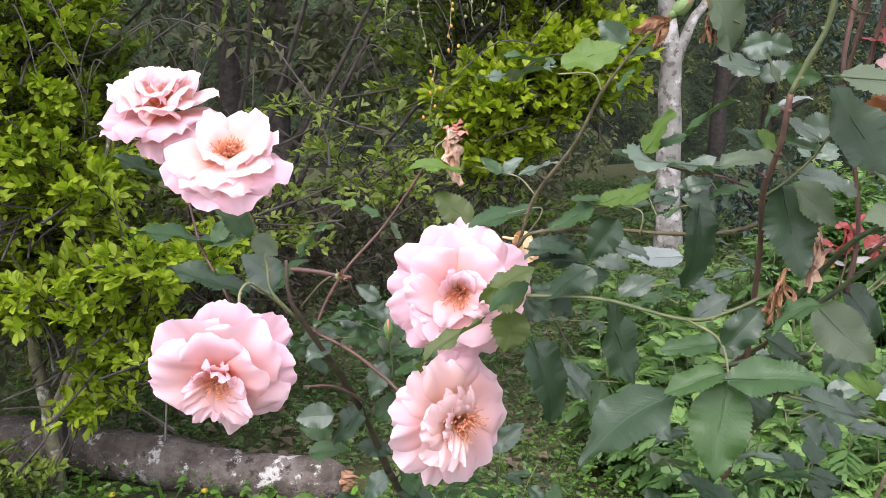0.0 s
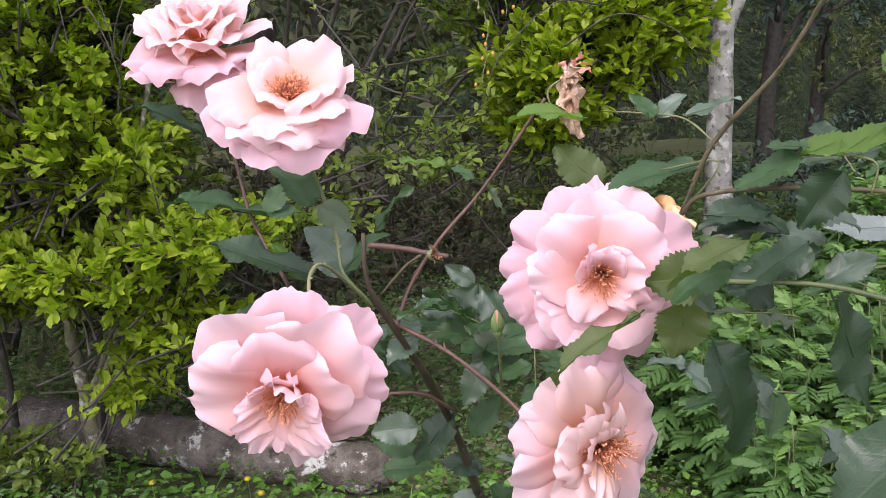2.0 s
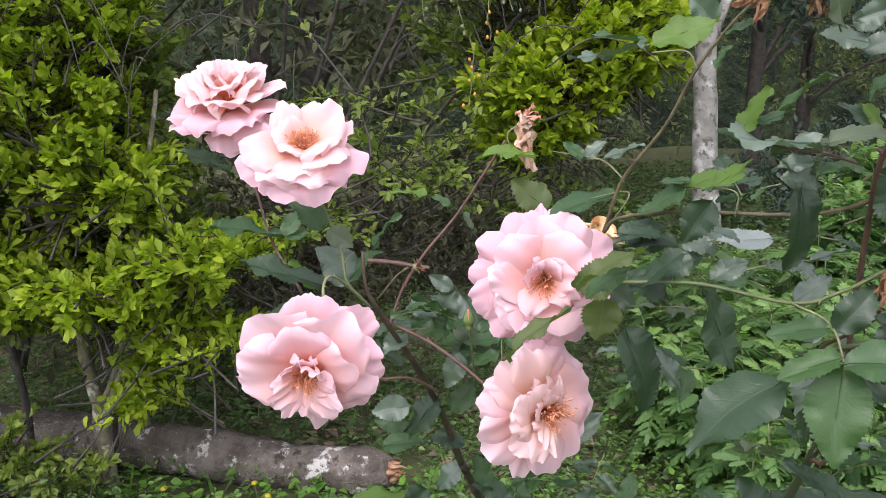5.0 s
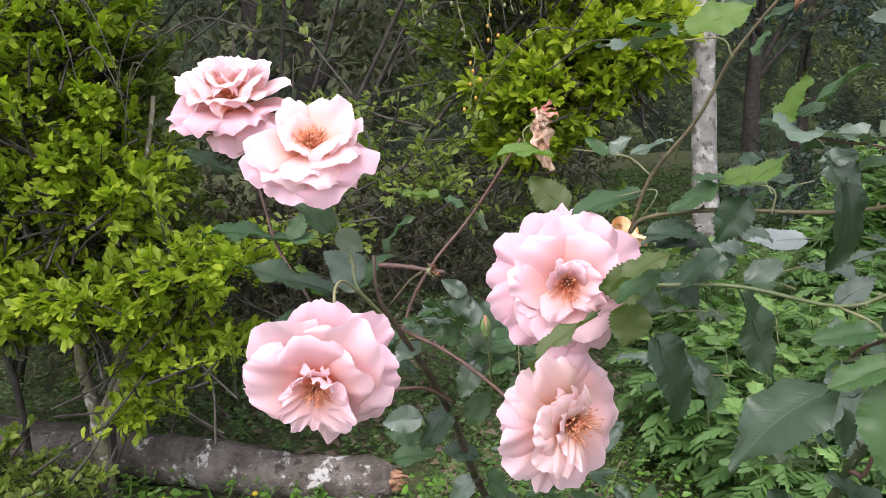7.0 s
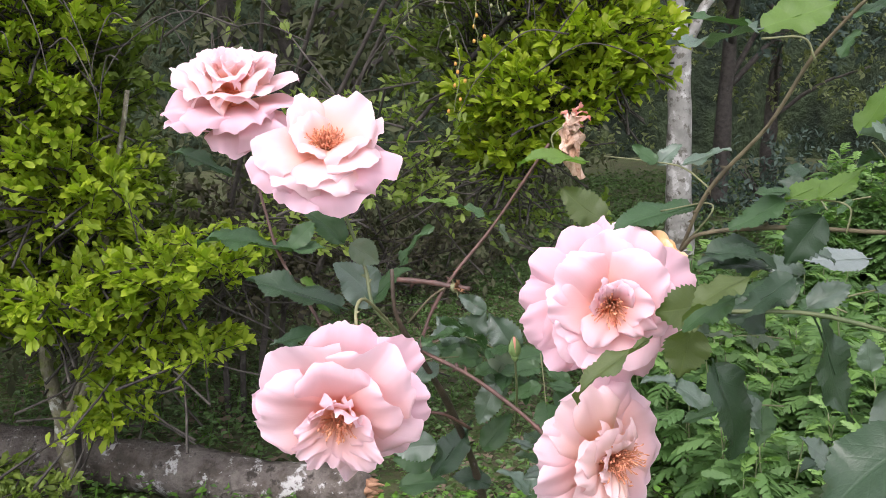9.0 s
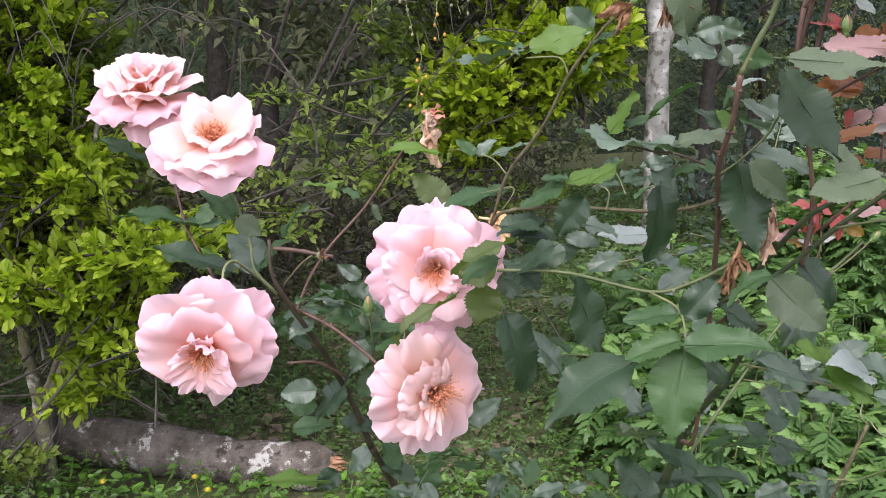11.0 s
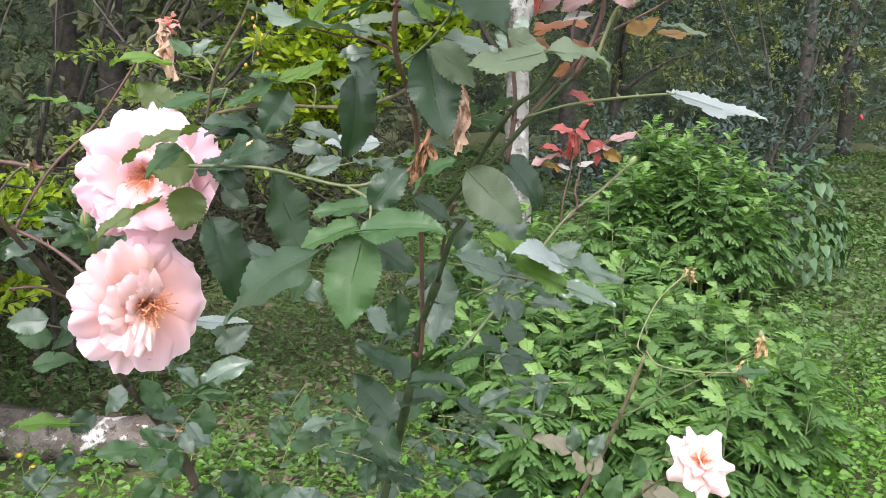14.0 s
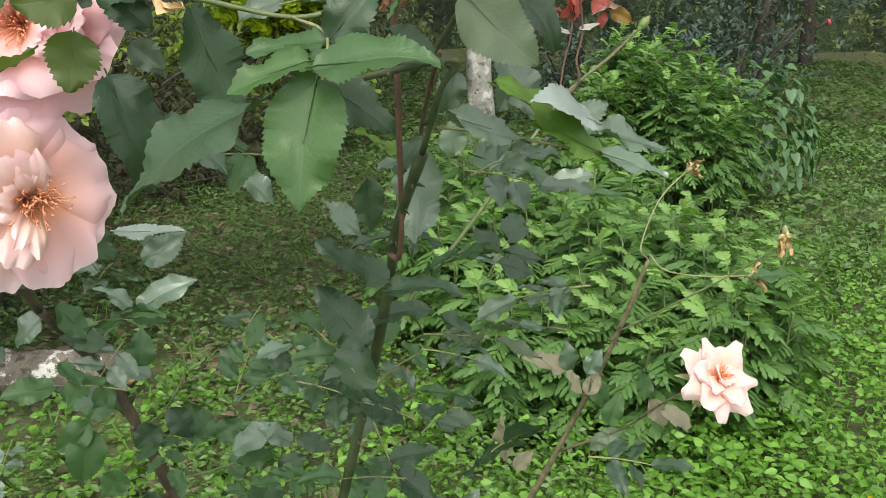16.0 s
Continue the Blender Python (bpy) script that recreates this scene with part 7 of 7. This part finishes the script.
leaf(RB, (0.245, 0.44, 1.332), (0.254, 0.44, 1.319), (0.482, -0.81, 0.334), 0.60, OLIVE)
leaf(RB, (0.164, 0.47, 1.315), (0.139, 0.47, 1.32), (0.126, -0.765, 0.632), 0.60, SHINY)
leaf(RB, (0.156, 0.47, 1.328), (0.171, 0.47, 1.323), (-0.008, -1, -0.023), 0.71, SHINY)
leaf(RB, (0.175, 0.46, 1.312), (0.195, 0.46, 1.311), (0.003, -0.999, 0.051), 0.62, MID)
leaf(RB, (0.169, 0.45, 1.297), (0.186, 0.45, 1.301), (-0.225, -0.175, 0.958), 0.60, PALE)
rose_bud(RB, (0.224, 0.44, 1.325), (0, 0, 1), 0.009, "small green bud on a young red shoot", 19)
cane(RB, [(0.239, 0.45, 1.355), (0.235, 0.45, 1.344), (0.226, 0.445, 1.325), (0.215, 0.45, 1.316)], 0.0009, 0.0012, CANE_RED, "leaf_stalk")
cane(RB, [(0.184, 0.45, 1.365), (0.193, 0.445, 1.354), (0.201, 0.445, 1.345), (0.211, 0.445, 1.342)], 0.0009, 0.001, CANE_RED, "leaf_stalk")
wilted(RB, (0.178, 0.455, 1.202), (-0.3, -0.2, -1), 0.026, BROWNPETAL, "withered brown bloom", 10, False, 18, 0.5)
wilted(RB, (0.13, 0.45, 1.346), (0.3, -0.1, -1), 0.018, BROWNPETAL, "withered brown bloom", 11, False, 14, 0.5)
wilted(RB, (0.119, 0.49, 1.344), (-0.9, -0.1, -0.35), 0.02, BROWNPETAL, "withered brown bloom", 12, False, 9)
rose_bud(RB, (0.122, 0.49, 1.347), (0.75, 0, 0.65), 0.013, "pale green rose hip without petals", 18)
cane(RB, [(0.107, 0.5, 1.333), (0.122, 0.49, 1.347)], 0.0012, 0.0012, CANE_PALE, "stalk")
wilted(RB, (0.05, 0.689, 1.186), (1, -0.2, -0.15), 0.036, APRICOT, "faded apricot petals", 13, False, 4, 1.9, 0.16)
wilted(RB, (0.203, 0.5, 1.219), (0, -0.2, -1), 0.022, DRYPETAL, "withered cream bloom", 14)
rose_bud(RB, (0.416, 0.77, 1.151), (0.5, 0, 0.6), 0.011, "small dry rose hip", 15)
cane(RB, [(0.347, 0.77, 1.09), (0.366, 0.77, 1.109), (0.364, 0.77, 1.127), (0.368, 0.77, 1.149), (0.364, 0.77, 1.18)], 0.0018, 0.0011, CANE_RED, "cane")
cane(RB, [(0.351, 0.77, 1.094), (0.353, 0.77, 1.12), (0.359, 0.77, 1.149), (0.359, 0.77, 1.178)], 0.0014, 0.001, CANE_RED, "cane")
cane(RB, [(0.366, 0.77, 1.109), (0.388, 0.77, 1.125), (0.407, 0.77, 1.142), (0.415, 0.77, 1.15)], 0.0012, 0.0011, CANE_BROWN, "cane")
leaf(RB, (0.36, 0.77, 1.182), (0.338, 0.77, 1.187), (0.188, -0.529, 0.827), 0.60, RED)
leaf(RB, (0.367, 0.77, 1.185), (0.373, 0.77, 1.195), (-0.731, -0.523, 0.439), 0.60, RED)
leaf(RB, (0.362, 0.77, 1.184), (0.377, 0.77, 1.176), (0.308, -0.757, 0.577), 0.60, RED)
leaf(RB, (0.359, 0.77, 1.182), (0.353, 0.77, 1.158), (0.639, -0.752, -0.16), 0.60, RED)
leaf(RB, (0.361, 0.77, 1.18), (0.364, 0.77, 1.157), (0.627, -0.774, 0.082), 0.60, RED)
leaf(RB, (0.358, 0.77, 1.18), (0.359, 0.77, 1.156), (0.764, -0.645, 0.032), 0.60, RED)
leaf(RB, (0.382, 0.77, 1.174), (0.376, 0.77, 1.162), (-0.258, -0.957, 0.129), 0.69, RED)
leaf(RB, (0.384, 0.77, 1.175), (0.389, 0.77, 1.166), (-0.122, -0.99, -0.068), 0.60, RED)
leaf(RB, (0.386, 0.77, 1.163), (0.383, 0.77, 1.15), (-0.677, -0.72, 0.156), 0.60, RED)
leaf(RB, (0.392, 0.77, 1.172), (0.429, 0.77, 1.186), (-0.354, -0.046, 0.934), 0.60, MAUVE)
leaf(RB, (0.391, 0.77, 1.164), (0.409, 0.77, 1.155), (-0.032, -0.997, -0.064), 0.61, AMBER)
leaf(RB, (0.377, 0.77, 1.162), (0.399, 0.77, 1.17), (-0.335, -0.197, 0.921), 0.60, MAUVE)
leaf(RB, (0.349, 0.77, 1.165), (0.327, 0.77, 1.169), (0.172, -0.273, 0.946), 0.60, RED)
leaf(RB, (0.347, 0.77, 1.16), (0.318, 0.77, 1.153), (-0.233, -0.115, 0.966), 0.60, MAUVE)
leaf(RB, (0.349, 0.77, 1.146), (0.33, 0.77, 1.155), (0.371, -0.499, 0.783), 0.60, AMBER)
leaf(RB, (0.366, 0.77, 1.151), (0.382, 0.77, 1.154), (-0.173, -0.339, 0.925), 0.60, SILVER)
leaf(RB, (0.358, 0.77, 1.148), (0.345, 0.77, 1.151), (0.198, -0.477, 0.857), 0.60, SILVER)

leaf(RB, (0.248, 0.47, 1.293), (0.22, 0.47, 1.296), (0.083, -0.623, 0.778), 0.60, ORANGE)
leaf(RB, (0.25, 0.47, 1.296), (0.228, 0.47, 1.302), (0.179, -0.732, 0.657), 0.60, ORANGE)
leaf(RB, (0.281, 0.47, 1.29), (0.257, 0.47, 1.277), (-0.379, -0.606, 0.699), 0.60, MAUVE)
leaf(RB, (0.256, 0.47, 1.282), (0.244, 0.47, 1.274), (-0.361, -0.759, 0.542), 0.60, MAUVE)
leaf(RB, (0.245, 0.47, 1.283), (0.242, 0.47, 1.272), (-0.903, -0.353, 0.246), 0.60, RED)
leaf(RB, (0.276, 0.47, 1.274), (0.258, 0.47, 1.27), (-0.195, -0.443, 0.875), 0.60, SILVER)
leaf(RB, (0.282, 0.46, 1.288), (0.303, 0.46, 1.285), (0.106, -0.661, 0.743), 0.60, SILVER)
leaf(RB, (0.307, 0.45, 1.287), (0.333, 0.45, 1.29), (-0.067, -0.811, 0.581), 0.60, ORANGE)
leaf(RB, (0.298, 0.46, 1.263), (0.313, 0.46, 1.272), (-0.365, -0.705, 0.609), 0.60, AMBER)
leaf(RB, (0.313, 0.46, 1.263), (0.336, 0.46, 1.264), (-0.041, -0.337, 0.941), 0.60, AMBER)
leaf(RB, (0.26, 0.48, 1.257), (0.279, 0.48, 1.255), (0.083, -0.614, 0.785), 0.60, ORANGE)
leaf(RB, (0.269, 0.48, 1.244), (0.254, 0.48, 1.239), (-0.199, -0.778, 0.597), 0.60, ORANGE)
cane(RB, [(0.241, 0.49, 1.209), (0.265, 0.47, 1.243), (0.28, 0.465, 1.26), (0.304, 0.46, 1.274), (0.332, 0.45, 1.29)], 0.0016, 0.001, CANE_RED, "cane")
cane(RB, [(0.265, 0.47, 1.243), (0.265, 0.47, 1.266), (0.273, 0.47, 1.285), (0.28, 0.47, 1.301)], 0.0014, 0.0009, CANE_RED, "cane")

wilted(RB, (0.2, 0.47, 1.231), (0.05, -0.1, -1), 0.034, DRYPETAL, "withered tan petals hanging", 16, False, 6, 0.7, 0.12)

# low bush
cane(SB, [(0.407, 1.08, 0.486), (0.466, 1.04, 0.65), (0.506, 1, 0.789), (0.528, 0.975, 0.888)], 0.0048, 0.0026, CANE_BROWN, "cane")
cane(SB, [(0.407, 1.08, 0.486), (0.46, 1.1, 0.3), (0.45, 1.12, -0.04)], 0.0048, 0.008, CANE_BROWN)
cane(SB, [(0.528, 0.975, 0.888), (0.521, 0.98, 0.903), (0.562, 1.03, 0.938), (0.613, 1.07, 0.961)], 0.0014, 0.0014, CANE_PALE, "cane")
cane(SB, [(0.529, 0.975, 0.894), (0.54, 0.96, 0.881), (0.576, 0.95, 0.875), (0.631, 0.94, 0.875)], 0.0014, 0.0012, CANE_PALE, "cane")
cane(SB, [(0.507, 0.99, 0.804), (0.545, 0.95, 0.845), (0.583, 0.91, 0.887), (0.621, 0.88, 0.926)], 0.0018, 0.0012, CANE_GREEN, "cane")
cane(SB, [(0.462, 1.04, 0.635), (0.505, 0.97, 0.695), (0.516, 0.9, 0.759), (0.529, 0.86, 0.795), (0.548, 0.85, 0.806)], 0.0024, 0.0015, CANE_BROWN, "cane")
wilted(SB, (0.615, 1.07, 0.961), (0.7, 0, 0.5), 0.026, GOLDPETAL, "dry cream spent bloom", 21)
wilted(SB, (0.621, 0.88, 0.94), (0.1, -0.1, -1), 0.024, GOLDPETAL, "dry brown spent bloom", 22)
wilted(SB, (0.628, 0.94, 0.875), (1, -0.1, 0), 0.022, GOLDPETAL, "dry spent bloom", 23)
leaf(SB, (0.626, 0.93, 0.877), (0.669, 0.93, 0.878), (-0.023, -0.126, 0.992), 0.60, MID)
leaf(SB, (0.454, 1.02, 0.75), (0.411, 1.02, 0.774), (0.425, -0.488, 0.762), 0.60, DRYLEAF)
leaf(SB, (0.463, 1.02, 0.75), (0.456, 1.02, 0.785), (0.127, -0.992, 0.025), 0.60, SHINY)
leaf(SB, (0.476, 1, 0.753), (0.491, 1, 0.78), (-0.395, -0.892, 0.219), 0.65, SHINY)
leaf(SB, (0.452, 1, 0.755), (0.473, 1, 0.728), (0.571, -0.691, 0.444), 0.60, DRYLEAF)
leaf(SB, (0.476, 1, 0.728), (0.49, 1, 0.752), (-0.402, -0.885, 0.234), 0.68, DRYLEAF)
leaf(SB, (0.483, 1, 0.742), (0.502, 1, 0.707), (0.166, -0.982, 0.09), 0.60, MID)
leaf(SB, (0.495, 0.98, 0.699), (0.508, 0.98, 0.734), (-0.43, -0.888, 0.16), 0.61, MID)
leaf(SB, (0.511, 0.92, 0.76), (0.503, 0.92, 0.789), (-0.004, -1, -0.001), 0.60, MID)
leaf(SB, (0.515, 0.92, 0.753), (0.536, 0.92, 0.724), (0.338, -0.909, 0.245), 0.60, DRYLEAF)
leaf(SB, (0.52, 0.9, 0.752), (0.555, 0.9, 0.731), (0.404, -0.619, 0.674), 0.60, DRYLEAF)
leaf(SB, (0.496, 0.98, 0.684), (0.475, 0.98, 0.668), (-0.328, -0.84, 0.431), 0.72, OLIVE)
leaf(SB, (0.485, 0.98, 0.678), (0.513, 0.98, 0.69), (-0.289, -0.679, 0.675), 0.60, OLIVE)
leaf(SB, (0.4, 1.05, 0.627), (0.389, 1.05, 0.682), (-0.932, -0.311, -0.186), 0.60, DRYLEAF)
leaf(SB, (0.413, 1.06, 0.606), (0.435, 1.06, 0.627), (-0.348, -0.864, 0.365), 0.62, DRYLEAF)
leaf(SB, (0.445, 1.08, 0.507), (0.43, 1.08, 0.539), (0.031, -0.999, 0.015), 0.61, MID)
leaf(SB, (0.469, 1.08, 0.495), (0.47, 1.08, 0.538), (-0.76, -0.649, 0.018), 0.60, SHINY)

# more leaf sprays deeper in the bushes
for k in range(14):
    p = (rng.uniform(0.04, 0.29), rng.uniform(0.6, 0.82), rng.uniform(0.45, 1.0))
    spray(RB, p, (rng.uniform(-1, 1), rng.uniform(-0.9, 0.6), rng.uniform(-0.3, 0.5)), rng.uniform(0.022, 0.032), (DARK, SHINY, DARK, MID)[k % 4])
for k in range(26):
    p = (rng.uniform(-0.2, 0.16), rng.uniform(0.72, 1.05), rng.uniform(0.4, 0.95))
    spray(LB, p, (rng.uniform(-1, 1), rng.uniform(-0.9, 0.6), rng.uniform(-0.3, 0.5)), rng.uniform(0.022, 0.032), (MID, SHINY, DARK, MID)[k % 4])
for k in range(8):
    p = (rng.uniform(-0.08, 0.02), rng.uniform(0.68, 0.8), rng.uniform(0.98, 1.12))
    spray(LB, p, (rng.uniform(-1, 1), rng.uniform(-0.9, 0.6), rng.uniform(-0.3, 0.5)), rng.uniform(0.026, 0.036), (MID, SHINY)[k % 2])

for k in range(15):
    p = (rng.uniform(0.1, 0.27), rng.uniform(0.52, 0.66), rng.uniform(0.98, 1.27))
    spray(RB, p, (rng.uniform(-1, 1), rng.uniform(-0.6, 0.6), rng.uniform(-0.2, 0.5)), rng.uniform(0.017, 0.025), (DARK, SHINY, MID, OLIVE, SHINY)[k % 5])

for k in range(8):
    p = (rng.uniform(0.15, 0.3), rng.uniform(0.5, 0.62), rng.uniform(0.9, 1.03))
    spray(RB, p, (rng.uniform(-1, 1), rng.uniform(-0.6, 0.6), rng.uniform(-0.2, 0.4)), rng.uniform(0.02, 0.028), (DARK, SHINY, DARK, MID)[k % 4])

# ---- yellow shoot close to the path ----
shoot = thing("yellow_shoot", "yellow young leaves of a low garden shrub", "shrub", (0.33, 0.36, 0))
YS = shoot
cane(YS, [(0.2753, 0.2867, 1.0200), (0.2731, 0.2867, 1.0074), (0.2775, 0.2867, 0.9793)], 0.0009, 0.0012, CANE_PALE, "stem")
cane(YS, [(0.2775, 0.2867, 0.9793), (0.288, 0.287, 0.5), (0.284, 0.287, -0.04)], 0.0012, 0.004, CANE_BROWN, "stem")
leaf(YS, (0.2864, 0.2867, 1.0133), (0.2864, 0.2867, 1.0562), (-0.983, -0.182, 0), 0.60, YELLOW)
leaf(YS, (0.3138, 0.2867, 1.0015), (0.3034, 0.2867, 1.0422), (-0.919, -0.317, -0.234), 0.60, YELLOW)
leaf(YS, (0.2760, 0.2941, 1.0192), (0.2768, 0.2941, 1.0451), (0.466, -0.884, -0.013), 0.60, YELLOW)
leaf(YS, (0.2746, 0.2867, 1.0185), (0.2413, 0.2867, 1.0303), (0.335, 0.014, 0.942), 0.60, YELLOW)
leaf(YS, (0.2753, 0.2941, 1.0229), (0.2494, 0.2941, 1.0340), (0.392, 0.096, 0.915), 0.60, YELLOW)


# the bushes lean a little from where their canes were laid
for bush, step in ((LB, (0.004, 0.004, -0.003)), (RB, (0.012, 0.01, -0.001)), (SB, (-0.011, -0.047, 0.017)), (YS, (0.019, 0.0, 0.0))):
    bush.location += Vector(step)
